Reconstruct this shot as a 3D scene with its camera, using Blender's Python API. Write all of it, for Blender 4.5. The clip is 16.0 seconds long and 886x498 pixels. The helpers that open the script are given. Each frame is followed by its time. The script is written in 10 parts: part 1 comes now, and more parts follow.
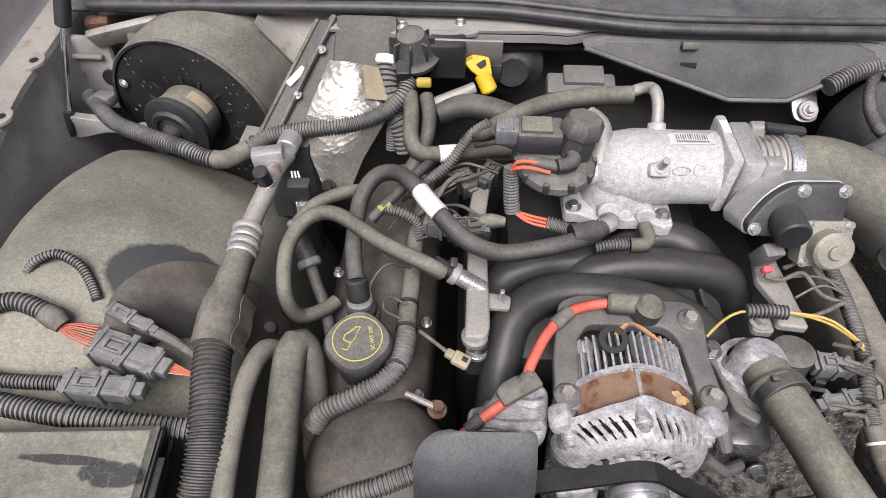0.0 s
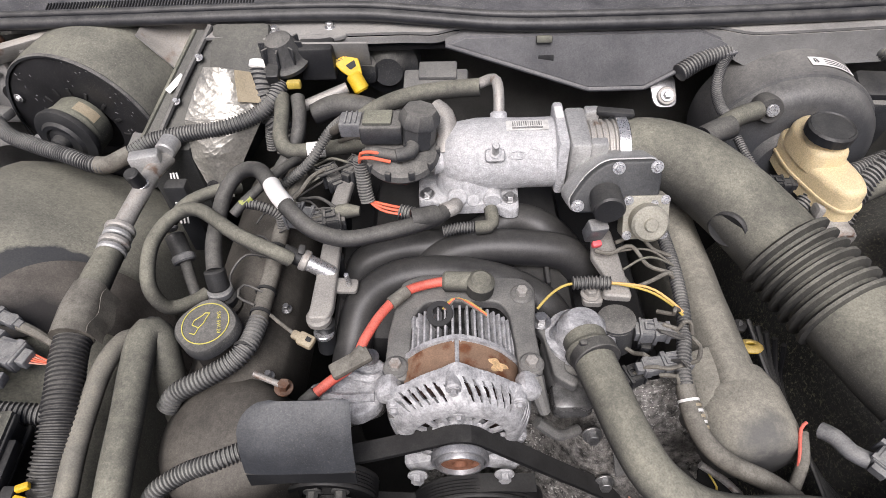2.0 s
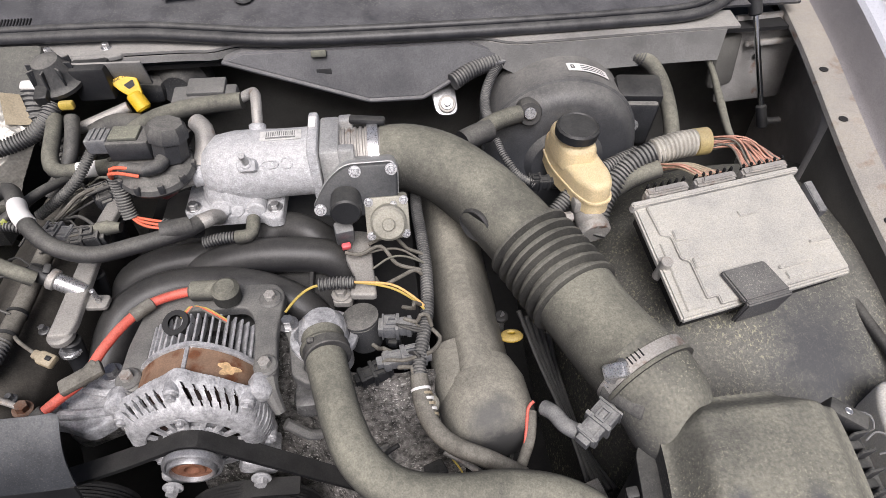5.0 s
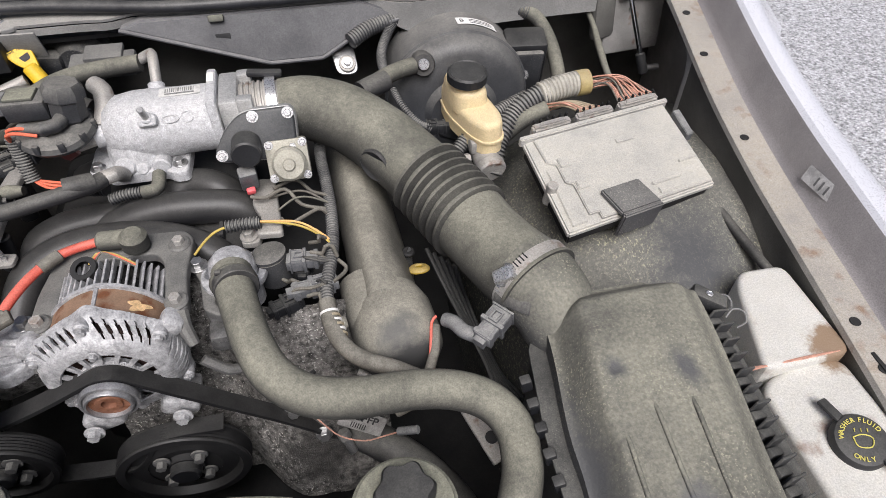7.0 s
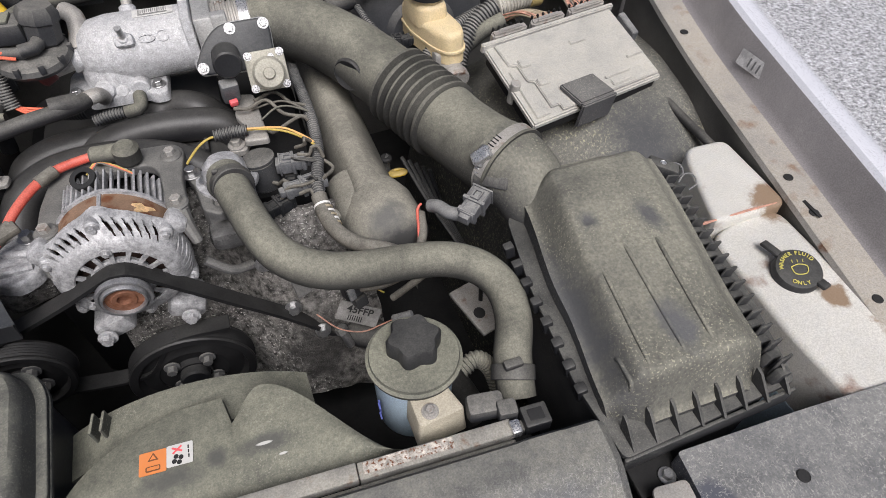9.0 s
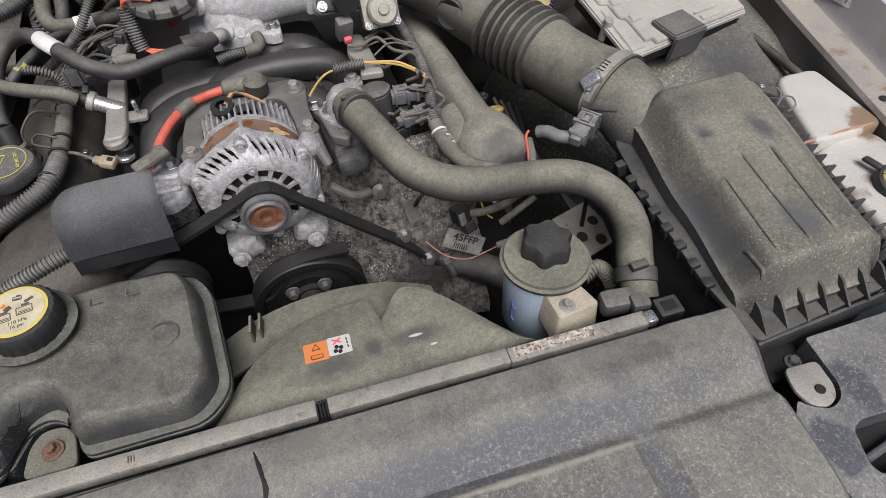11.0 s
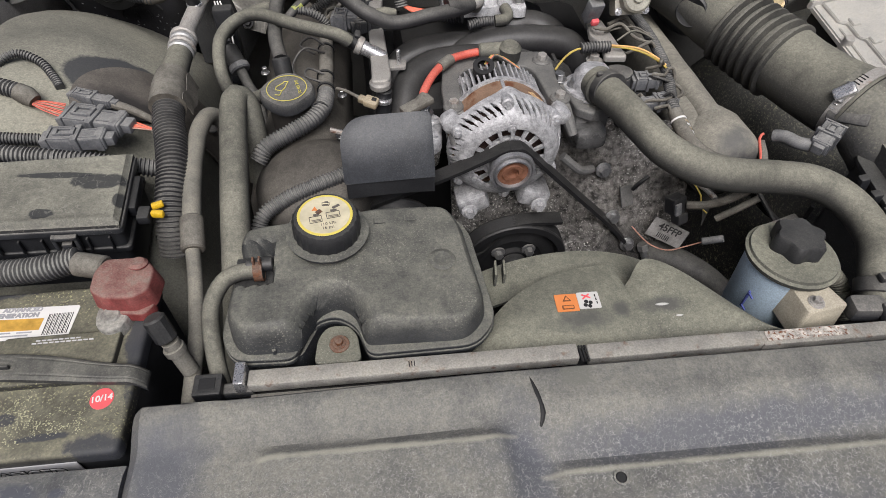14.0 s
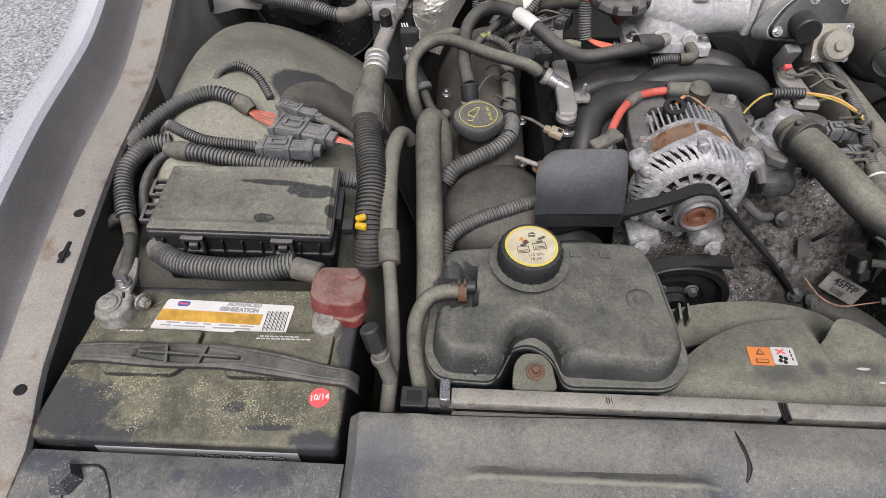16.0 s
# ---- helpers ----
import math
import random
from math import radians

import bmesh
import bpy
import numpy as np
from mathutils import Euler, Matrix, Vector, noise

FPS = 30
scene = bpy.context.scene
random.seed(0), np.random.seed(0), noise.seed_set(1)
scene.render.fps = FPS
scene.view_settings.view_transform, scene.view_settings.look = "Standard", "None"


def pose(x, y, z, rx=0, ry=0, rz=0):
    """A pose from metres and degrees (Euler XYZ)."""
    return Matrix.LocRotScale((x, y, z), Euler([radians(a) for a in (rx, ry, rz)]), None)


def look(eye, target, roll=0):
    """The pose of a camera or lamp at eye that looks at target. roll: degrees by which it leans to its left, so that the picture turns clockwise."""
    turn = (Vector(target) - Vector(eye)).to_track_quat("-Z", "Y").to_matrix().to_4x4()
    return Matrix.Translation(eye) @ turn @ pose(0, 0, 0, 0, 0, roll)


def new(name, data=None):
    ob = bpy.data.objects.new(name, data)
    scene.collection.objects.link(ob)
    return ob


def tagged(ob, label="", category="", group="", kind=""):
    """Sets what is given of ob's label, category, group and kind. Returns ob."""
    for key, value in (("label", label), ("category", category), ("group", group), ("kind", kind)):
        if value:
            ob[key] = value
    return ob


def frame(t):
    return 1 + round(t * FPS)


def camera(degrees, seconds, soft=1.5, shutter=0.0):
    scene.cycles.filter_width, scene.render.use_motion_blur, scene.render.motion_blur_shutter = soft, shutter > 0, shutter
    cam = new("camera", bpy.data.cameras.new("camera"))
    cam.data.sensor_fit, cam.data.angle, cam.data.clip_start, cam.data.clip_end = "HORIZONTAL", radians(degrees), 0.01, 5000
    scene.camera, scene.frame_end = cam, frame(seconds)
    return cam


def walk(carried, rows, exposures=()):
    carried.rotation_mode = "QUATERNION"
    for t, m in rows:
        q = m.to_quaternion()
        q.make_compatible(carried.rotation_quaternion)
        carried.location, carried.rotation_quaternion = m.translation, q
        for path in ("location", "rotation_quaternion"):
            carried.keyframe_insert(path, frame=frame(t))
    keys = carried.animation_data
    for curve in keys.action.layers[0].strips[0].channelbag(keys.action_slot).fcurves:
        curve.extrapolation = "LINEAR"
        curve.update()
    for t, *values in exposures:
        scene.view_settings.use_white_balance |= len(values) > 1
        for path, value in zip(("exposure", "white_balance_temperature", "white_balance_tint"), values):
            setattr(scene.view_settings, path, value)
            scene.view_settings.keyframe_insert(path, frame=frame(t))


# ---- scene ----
cam = camera(72.4, 16.0, soft=0.8)
PATH = [
    (0, (0.009, 0.023, 1.429), (-0.039, 1.306, -0.105), -0.9),
    (0.5, (0.054, 0.009, 1.429), (-0.012, 1.296, -0.1), -2.3),
    (1, (0.094, -0.003, 1.437), (0.04, 1.286, -0.091), -2.7),
    (1.5, (0.139, -0.015, 1.439), (0.08, 1.284, -0.081), -3.2),
    (2, (0.184, -0.022, 1.438), (0.131, 1.285, -0.076), -3.4),
    (2.5, (0.226, -0.027, 1.438), (0.192, 1.288, -0.069), -3.0),
    (3, (0.271, -0.035, 1.436), (0.266, 1.289, -0.063), -2.6),
    (3.5, (0.308, -0.042, 1.439), (0.332, 1.291, -0.052), -2.3),
    (4, (0.343, -0.048, 1.438), (0.395, 1.295, -0.043), -2.1),
    (4.2, (0.357, -0.047, 1.439), (0.423, 1.298, -0.041), -1.9),
    (6.3, (0.439, -0.127, 1.425), (0.695, 1.216, -0.035), 0.2),
    (6.5, (0.438, -0.137, 1.424), (0.71, 1.2, -0.037), 0.1),
    (7, (0.442, -0.168, 1.412), (0.753, 1.158, -0.052), 0.2),
    (7.5, (0.438, -0.187, 1.402), (0.809, 1.108, -0.076), 0.9),
    (8, (0.429, -0.216, 1.389), (0.844, 1.047, -0.106), 1.4),
    (8.2, (0.42, -0.226, 1.391), (0.852, 1.018, -0.115), 1.7),
    (10.3, (0.283, -0.321, 1.378), (0.693, 0.893, -0.158), -1.6),
    (10.5, (0.267, -0.322, 1.375), (0.669, 0.893, -0.162), -1.8),
    (11, (0.228, -0.319, 1.365), (0.611, 0.897, -0.175), -2.2),
    (11.5, (0.195, -0.323, 1.361), (0.559, 0.894, -0.184), -1.9),
    (12, (0.157, -0.327, 1.361), (0.502, 0.891, -0.187), -0.9),
    (12.5, (0.125, -0.328, 1.359), (0.451, 0.892, -0.193), 0.4),
    (13, (0.091, -0.332, 1.357), (0.393, 0.904, -0.186), 1.4),
    (13.5, (0.051, -0.331, 1.361), (0.315, 0.924, -0.174), 1.8),
    (14, (0.009, -0.331, 1.361), (0.207, 0.945, -0.166), 0.9),
    (14.5, (-0.025, -0.334, 1.365), (0.114, 0.953, -0.16), 0.1),
    (15, (-0.059, -0.333, 1.366), (0.012, 0.961, -0.157), -0.5),
    (15.5, (-0.093, -0.33, 1.372), (-0.088, 0.972, -0.146), -0.9),
    (16, (-0.124, -0.317, 1.393), (-0.16, 0.992, -0.118), -1.3),
]
walk(cam, [(t, look(eye, target, roll)) for t, eye, target, roll in PATH], [(0, 0.45, 6500, 13), (4.2, 0.37, 6500, 13), (8.2, 0.26, 6450, 10), (10.3, 0.05, 6450, 11), (12, 0.03, 6450, 11), (13.2, 0.12, 6500, 10), (16, 0.08, 6450, 11)])

# ---- sky and sun: a bright overcast day ----
world = bpy.data.worlds.new("overcast_sky")
scene.world = world
world.use_nodes = True
wn = world.node_tree.nodes
wl = world.node_tree.links
sky = wn.new("ShaderNodeTexSky")
sky.sky_type = 'NISHITA'
sky.sun_disc = False
sky.sun_elevation = radians(55)
sky.sun_rotation = radians(200)
sky.air_density = 0.6
sky.dust_density = 6.0
sky.ozone_density = 1.0
wl.new(sky.outputs[0], wn["Background"].inputs[0])
wn["Background"].inputs[1].default_value = 0.06
sun_data = bpy.data.lights.new("sun", 'SUN')
sun_data.energy = 3.4
sun_data.angle = radians(38)
sun_data.color = (1.0, 0.977, 1.0)
sun = new("sun", sun_data)
sun.matrix_basis = look((0, -3.0, 6), (0.2, 0.3, 0.9))


# ---- materials ----
def pm(name, base, rough=0.6, metal=0.0, dust=0.0, dust_col=(0.27, 0.262, 0.225), scale=14.0, var=0.25,
       bump=0.12, grain=600.0, specks=0.0, rust=0.0, coat=0.0, alpha=1.0, sub=0.0, facing=True, bumpd=0.0006, speck_col=(0.40, 0.39, 0.32), speck_scale=620.0, streak=0.0):
    m = bpy.data.materials.new(name)
    m.use_nodes = True
    n, l = m.node_tree.nodes, m.node_tree.links
    b = n["Principled BSDF"]
    tc = n.new("ShaderNodeTexCoord")
    obj = n.new("ShaderNodeObjectInfo")
    shift = n.new("ShaderNodeVectorMath")
    shift.operation = 'ADD'
    l.new(tc.outputs["Object"], shift.inputs[0])
    l.new(obj.outputs["Random"], shift.inputs[1])
    coarse = n.new("ShaderNodeTexNoise")
    coarse.inputs["Scale"].default_value = scale
    coarse.inputs["Detail"].default_value = 9
    coarse.inputs["Roughness"].default_value = 0.62
    fine = n.new("ShaderNodeTexNoise")
    fine.inputs["Scale"].default_value = grain
    fine.inputs["Detail"].default_value = 4
    for t in (coarse, fine):
        l.new(shift.outputs[0], t.inputs["Vector"])

    def ramp(src, lo, hi, a, z):
        r = n.new("ShaderNodeMapRange")
        r.inputs[1].default_value, r.inputs[2].default_value = lo, hi
        r.inputs[3].default_value, r.inputs[4].default_value = a, z
        l.new(src, r.inputs[0])
        return r.outputs[0]

    def mix(fac, a, z):
        x = n.new("ShaderNodeMix")
        x.data_type = 'RGBA'
        if isinstance(fac, float):
            x.inputs[0].default_value = fac
        else:
            l.new(fac, x.inputs[0])
        for i, c in ((6, a), (7, z)):
            if isinstance(c, tuple):
                x.inputs[i].default_value = (*c, 1)
            else:
                l.new(c, x.inputs[i])
        return x.outputs[2]

    def mul(a, z):
        x = n.new("ShaderNodeMath")
        x.operation = 'MULTIPLY'
        for i, c in ((0, a), (1, z)):
            if isinstance(c, float):
                x.inputs[i].default_value = c
            else:
                l.new(c, x.inputs[i])
        return x.outputs[0]

    dark = tuple(c * (1 - var) for c in base)
    light = tuple(min(0.9, c * (1 + var)) for c in base)
    col = mix(ramp(coarse.outputs[0], 0.35, 0.65, 0, 1), dark, light)
    if rust > 0:
        rn = n.new("ShaderNodeTexNoise")
        rn.inputs["Scale"].default_value = scale * 2.3
        rn.inputs["Detail"].default_value = 8
        l.new(shift.outputs[0], rn.inputs["Vector"])
        col = mix(ramp(rn.outputs[0], 0.62 - 0.3 * rust, 0.75 - 0.3 * rust, 0, 1), col, (0.16, 0.06, 0.025))
    if dust > 0:
        mid = n.new("ShaderNodeTexNoise")
        mid.inputs["Scale"].default_value = 190
        mid.inputs["Detail"].default_value = 7
        mid.inputs["Roughness"].default_value = 0.7
        l.new(shift.outputs[0], mid.inputs["Vector"])
        f = mul(ramp(coarse.outputs[0], 0.34, 0.60, 0.45, 1.0), ramp(mid.outputs[0], 0.34, 0.64, 0.64, 1.10))
        f = mul(f, float(dust))
        # dust lies on upward faces; darkening the sides also paints shade into colour
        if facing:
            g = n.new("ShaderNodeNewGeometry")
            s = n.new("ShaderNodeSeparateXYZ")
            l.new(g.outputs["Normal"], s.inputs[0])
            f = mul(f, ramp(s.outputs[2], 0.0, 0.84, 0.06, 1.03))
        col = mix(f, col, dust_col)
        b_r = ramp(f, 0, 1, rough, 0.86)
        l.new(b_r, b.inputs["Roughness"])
    else:
        l.new(ramp(fine.outputs[0], 0.3, 0.7, max(0.03, rough - 0.08), min(1, rough + 0.1)), b.inputs["Roughness"])
    if specks > 0:
        sp = n.new("ShaderNodeTexNoise")
        sp.inputs["Scale"].default_value = speck_scale
        sp.inputs["Detail"].default_value = 4
        if streak:
            mp = n.new("ShaderNodeMapping")
            mp.inputs["Rotation"].default_value = (0.5, 0.3, 0.6)
            mp.inputs["Scale"].default_value = (1.0, streak, streak)
            l.new(shift.outputs[0], mp.inputs["Vector"])
            l.new(mp.outputs[0], sp.inputs["Vector"])
        else:
            l.new(shift.outputs[0], sp.inputs["Vector"])
        patch = n.new("ShaderNodeTexNoise")
        patch.inputs["Scale"].default_value = 9
        l.new(tc.outputs["Object"], patch.inputs["Vector"])
        f2 = mul(ramp(sp.outputs[0], 0.585, 0.65, 0, 1), ramp(patch.outputs[0], 0.42, 0.62, 0.05, 1.0))
        col = mix(mul(f2, float(specks)), col, speck_col)
    if bump:
        grey = n.new("ShaderNodeCombineColor")
        k = ramp(fine.outputs[0], 0.30, 0.70, 0.80, 1.17)
        for i in range(3):
            l.new(k, grey.inputs[i])
        x = n.new("ShaderNodeMix")
        x.data_type, x.blend_type = 'RGBA', 'MULTIPLY'
        x.inputs[0].default_value = 1.0
        l.new(col, x.inputs[6])
        l.new(grey.outputs[0], x.inputs[7])
        col = x.outputs[2]
    l.new(col, b.inputs["Base Color"])
    b.inputs["Metallic"].default_value = metal
    b.inputs["Specular IOR Level"].default_value = 0.5 if metal > 0.1 or coat else 0.36
    if coat:
        b.inputs["Coat Weight"].default_value = coat
        b.inputs["Coat Roughness"].default_value = 0.08
    if sub:
        b.inputs["Subsurface Weight"].default_value = sub
        b.inputs["Subsurface Radius"].default_value = (0.02, 0.015, 0.008)
    if bump:
        bp = n.new("ShaderNodeBump")
        bp.inputs["Strength"].default_value = bump
        bp.inputs["Distance"].default_value = bumpd
        l.new(fine.outputs[0], bp.inputs["Height"])
        l.new(bp.outputs[0], b.inputs["Normal"])
    return m


M_PLASTIC = pm("dusty_black_plastic", (0.026, 0.028, 0.033), 0.45, dust=0.64, dust_col=(0.26, 0.25, 0.22), scale=22, specks=0.2)
M_COVER = pm("dusty_cover_plastic", (0.052, 0.056, 0.068), 0.55, dust=0.80, dust_col=(0.242, 0.236, 0.198), scale=16, specks=0.2, grain=650, bump=0.35, streak=0.5, speck_scale=620.0, speck_col=(0.42, 0.41, 0.36), bumpd=0.0008)
M_BLACK = pm("black_plastic", (0.015, 0.016, 0.019), 0.42, dust=0.2, scale=20)
# near-black, so floor, block and cowl underside carry the bay's shade in colour
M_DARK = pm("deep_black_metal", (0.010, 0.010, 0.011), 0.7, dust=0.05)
M_RUBBER = pm("dusty_rubber_hose", (0.040, 0.040, 0.038), 0.7, dust=0.8, dust_col=(0.268, 0.261, 0.206), scale=16, bump=0.1, specks=0.12)
M_RUBBERB = pm("black_rubber_hose", (0.024, 0.024, 0.027), 0.48, dust=0.42, scale=24, bump=0.08)
M_LOOM = pm("grey_split_loom", (0.038, 0.039, 0.044), 0.45, dust=0.72, dust_col=(0.31, 0.305, 0.275), scale=30, specks=0.15)
M_TAPE = pm("dusty_cloth_tape", (0.10, 0.09, 0.075), 0.85, dust=0.6, scale=60, grain=600, bump=0.4)
M_ARCH = pm("dusty_wheel_arch_plastic", (0.075, 0.076, 0.072), 0.6, dust=0.98, dust_col=(0.315, 0.307, 0.245), scale=5, specks=0.35, speck_scale=480.0, grain=500, bump=0.25)
M_ALLOY = pm("cast_aluminium", (0.50, 0.50, 0.49), 0.5, 0.55, dust=0.25, scale=30, grain=500, bump=0.5, var=0.2)
M_CAST = pm("rough_sand_cast_aluminium", (0.50, 0.505, 0.515), 0.6, 0.15, scale=150, grain=620, bump=0.7, var=0.2, bumpd=0.0016, dust=0.3, dust_col=(0.40, 0.38, 0.34), specks=0.5, speck_col=(0.80, 0.81, 0.83), speck_scale=520.0)
M_GRIT = pm("oily_gritty_cast_aluminium", (0.17, 0.163, 0.152), 0.5, 0.2, dust=0.25, dust_col=(0.36, 0.335, 0.29), scale=110, grain=500, bump=1.0, var=0.9, specks=0.95, speck_col=(0.74, 0.72, 0.68), bumpd=0.003, speck_scale=330.0)
M_ALT = pm("oxidised_alternator_casting", (0.41, 0.41, 0.415), 0.55, 0.3, dust=0.2, dust_col=(0.50, 0.50, 0.49), scale=110, grain=520, bump=0.6, var=0.36, bumpd=0.0014)
M_STATOR = pm("rusty_stator_laminations", (0.25, 0.16, 0.105), 0.6, 0.2, scale=24, var=0.25, rust=0.25, bump=0.3)
M_ALUDIM = pm("dusty_aluminium", (0.42, 0.41, 0.39), 0.55, 0.5, dust=0.55, dust_col=(0.36, 0.33, 0.28), scale=22, rust=0.12)
M_STEEL = pm("steel", (0.42, 0.42, 0.42), 0.35, 0.9, scale=60, var=0.2, dust=0.2)
M_ZINC = pm("zinc_plated_steel", (0.62, 0.62, 0.62), 0.3, 0.8, scale=50, var=0.12)
M_RUST = pm("rusty_steel", (0.16, 0.085, 0.055), 0.85, 0.3, dust=0.3, scale=90, rust=0.5, bump=0.5)
M_PAINT = pm("silver_car_paint", (0.70, 0.71, 0.755), 0.3, 0.2, coat=0.6, scale=5, var=0.03, bump=0.0)
M_PAINTD = pm("dusty_inner_fender_paint", (0.36, 0.35, 0.335), 0.5, 0.2, dust=0.75, dust_col=(0.345, 0.31, 0.25), scale=14, rust=0.1, streak=0.3, specks=0.3, speck_col=(0.46, 0.42, 0.34))
M_BODYD = pm("dark_primed_bay_panel", (0.10, 0.098, 0.092), 0.65, 0.0, dust=0.5, scale=9)
M_COIL = pm("grey_connector_plastic", (0.115, 0.119, 0.128), 0.45, dust=0.6, dust_col=(0.33, 0.325, 0.295), scale=60, specks=0.25)
M_BEIGE = pm("beige_connector_plastic", (0.36, 0.30, 0.20), 0.6, dust=0.3)
M_CREAM = pm("aged_translucent_reservoir_plastic", (0.66, 0.54, 0.33), 0.4, scale=12, var=0.12, dust=0.25, dust_col=(0.45, 0.36, 0.22), sub=0.15)
M_WHITE = pm("milky_tank_plastic", (0.58, 0.57, 0.53), 0.4, scale=9, var=0.1, dust=0.15, rust=0.03, sub=0.1, bump=0.04)
M_BLUEW = pm("blue_tinted_tank_plastic", (0.42, 0.53, 0.62), 0.4, scale=12, var=0.12, dust=0.15)
M_YELLOW = pm("yellow_plastic", (0.72, 0.46, 0.02), 0.45, scale=40, var=0.1, dust=0.15)
M_YELLOWD = pm("faded_yellow_plastic", (0.50, 0.37, 0.07), 0.5, scale=40, dust=0.25)
M_RED = pm("red_cable_insulation", (0.62, 0.10, 0.07), 0.45, scale=40, var=0.15, dust=0.3, dust_col=(0.42, 0.26, 0.20))
M_ORANGE = pm("orange_red_wire", (0.72, 0.16, 0.09), 0.45, scale=40, var=0.1)
M_REDDUST = pm("dusty_red_terminal_boot", (0.21, 0.034, 0.034), 0.55, scale=60, var=0.4, dust=1.0, dust_col=(0.24, 0.175, 0.145), specks=0.3)
M_FOIL = pm("crinkled_foil_insulation", (0.50, 0.485, 0.44), 0.34, 0.7, scale=24, grain=300, bump=0.35, var=0.22, dust=0.35, dust_col=(0.44, 0.41, 0.34), bumpd=0.0015)
M_PCM = pm("dusty_alloy_module", (0.48, 0.475, 0.455), 0.6, 0.3, dust=0.75, dust_col=(0.475, 0.455, 0.39), scale=16, specks=0.6, speck_col=(0.56, 0.52, 0.42))
M_LABEL = pm("white_paper_label", (0.74, 0.73, 0.70), 0.6, scale=30, var=0.06, dust=0.12, bump=0.0)
# print ink; flat discs and bars in it also paint the shade of holes
M_INK = pm("black_print", (0.02, 0.02, 0.02), 0.6, bump=0.0, var=0.1)
M_LABELY = pm("yellow_label", (0.66, 0.55, 0.12), 0.5, var=0.05, bump=0.0)
M_OLIVE = pm("faded_yellow_print", (0.55, 0.50, 0.12), 0.6, var=0.1, bump=0.0)
M_LABELO = pm("orange_label", (0.70, 0.22, 0.05), 0.55, var=0.08, bump=0.0, dust=0.15)
M_GOLD = pm("stained_gold_label", (0.55, 0.32, 0.06), 0.6, scale=60, var=0.3, bump=0.0)
M_REDST = pm("red_sticker", (0.75, 0.12, 0.13), 0.5, var=0.08, bump=0.0)
M_BLUEL = pm("blue_print", (0.08, 0.10, 0.30), 0.6, var=0.1, bump=0.0)
M_SEAL = pm("rubber_weather_seal", (0.028, 0.029, 0.034), 0.35, dust=0.28, scale=30)
M_CHROME = pm("polished_strut_rod", (0.65, 0.67, 0.7), 0.12, 1.0, bump=0.0, var=0.05)
M_COPPER = pm("salmon_wires", (0.50, 0.25, 0.18), 0.5, scale=80, var=0.4, dust=0.25)
M_BRAKE = pm("dusty_booster_steel", (0.046, 0.049, 0.056), 0.36, 0.0, dust=0.7, dust_col=(0.30, 0.29, 0.26), scale=9)
M_ASPHALT = pm("light_worn_asphalt", (0.44, 0.445, 0.46), 0.9, scale=70, grain=110, var=0.6, bump=1.0, specks=1.0, bumpd=0.014, speck_col=(0.72, 0.72, 0.74), speck_scale=150.0)


# ---- builders ----
def part(name, bm, material, parent, label="", smooth=35):
    me = bpy.data.meshes.new(name)
    bm.normal_update()
    big = [f for f in bm.faces if f.calc_area() > 1.2e-4]
    if big and len(big) < 60:
        flat = [f for f in big if len(f.verts) == 4 and not any(
            g is not f and g.calc_area() > 6e-5 and f.normal.dot(g.normal) > 0.8 for e in f.edges for g in e.link_faces)]
        if flat:
            bmesh.ops.inset_individual(bm, faces=flat, thickness=0.0012)
    bm.to_mesh(me)
    bm.free()
    me.polygons.foreach_set("use_smooth", [len(p.vertices) < 5 for p in me.polygons])
    me.set_sharp_from_angle(angle=radians(smooth))
    me.materials.append(material)
    ob = new(name, me)
    if parent is not None:
        ob.parent = parent
        if parent.type == 'EMPTY':
            ob.matrix_parent_inverse = Matrix.Translation(-parent.location)
    if label:
        ob["label"] = label
    return ob


def thing(name, base, label, category, group="", kind=""):
    ob = new(name)
    ob.empty_display_size = 0.02
    ob.location = base
    return tagged(ob, label, category, group, kind)


def structure(name, bm, material, label="", smooth=35):
    ob = part(name, bm, material, None, smooth=smooth)
    return tagged(ob, label, "", "", "structure")


def join(*bms):
    out = bms[0]
    for b in bms[1:]:
        me = bpy.data.meshes.new("tmp")
        b.to_mesh(me)
        b.free()
        out.from_mesh(me)
        bpy.data.meshes.remove(me)
    return out


def turn(rx=0, ry=0, rz=0):
    return Euler([radians(a) for a in (rx, ry, rz)]).to_matrix().to_4x4()


def rbox(c, s, bev=0.003, rot=(0, 0, 0), top=(1, 1), seg=2):
    """A rounded box: centre, size, edge radius, turn, and the top face's scale."""
    bm = bmesh.new()
    bmesh.ops.create_cube(bm, size=1)
    for v in bm.verts:
        k = top if v.co.z > 0 else (1, 1)
        v.co = Vector((v.co.x * s[0] * k[0], v.co.y * s[1] * k[1], v.co.z * s[2]))
    if bev:
        bmesh.ops.bevel(bm, geom=bm.edges[:], offset=min(bev, 0.45 * min(s)), segments=seg, affect='EDGES', profile=0.5)
    bm.transform(Matrix.Translation(c) @ turn(*rot))
    return bm


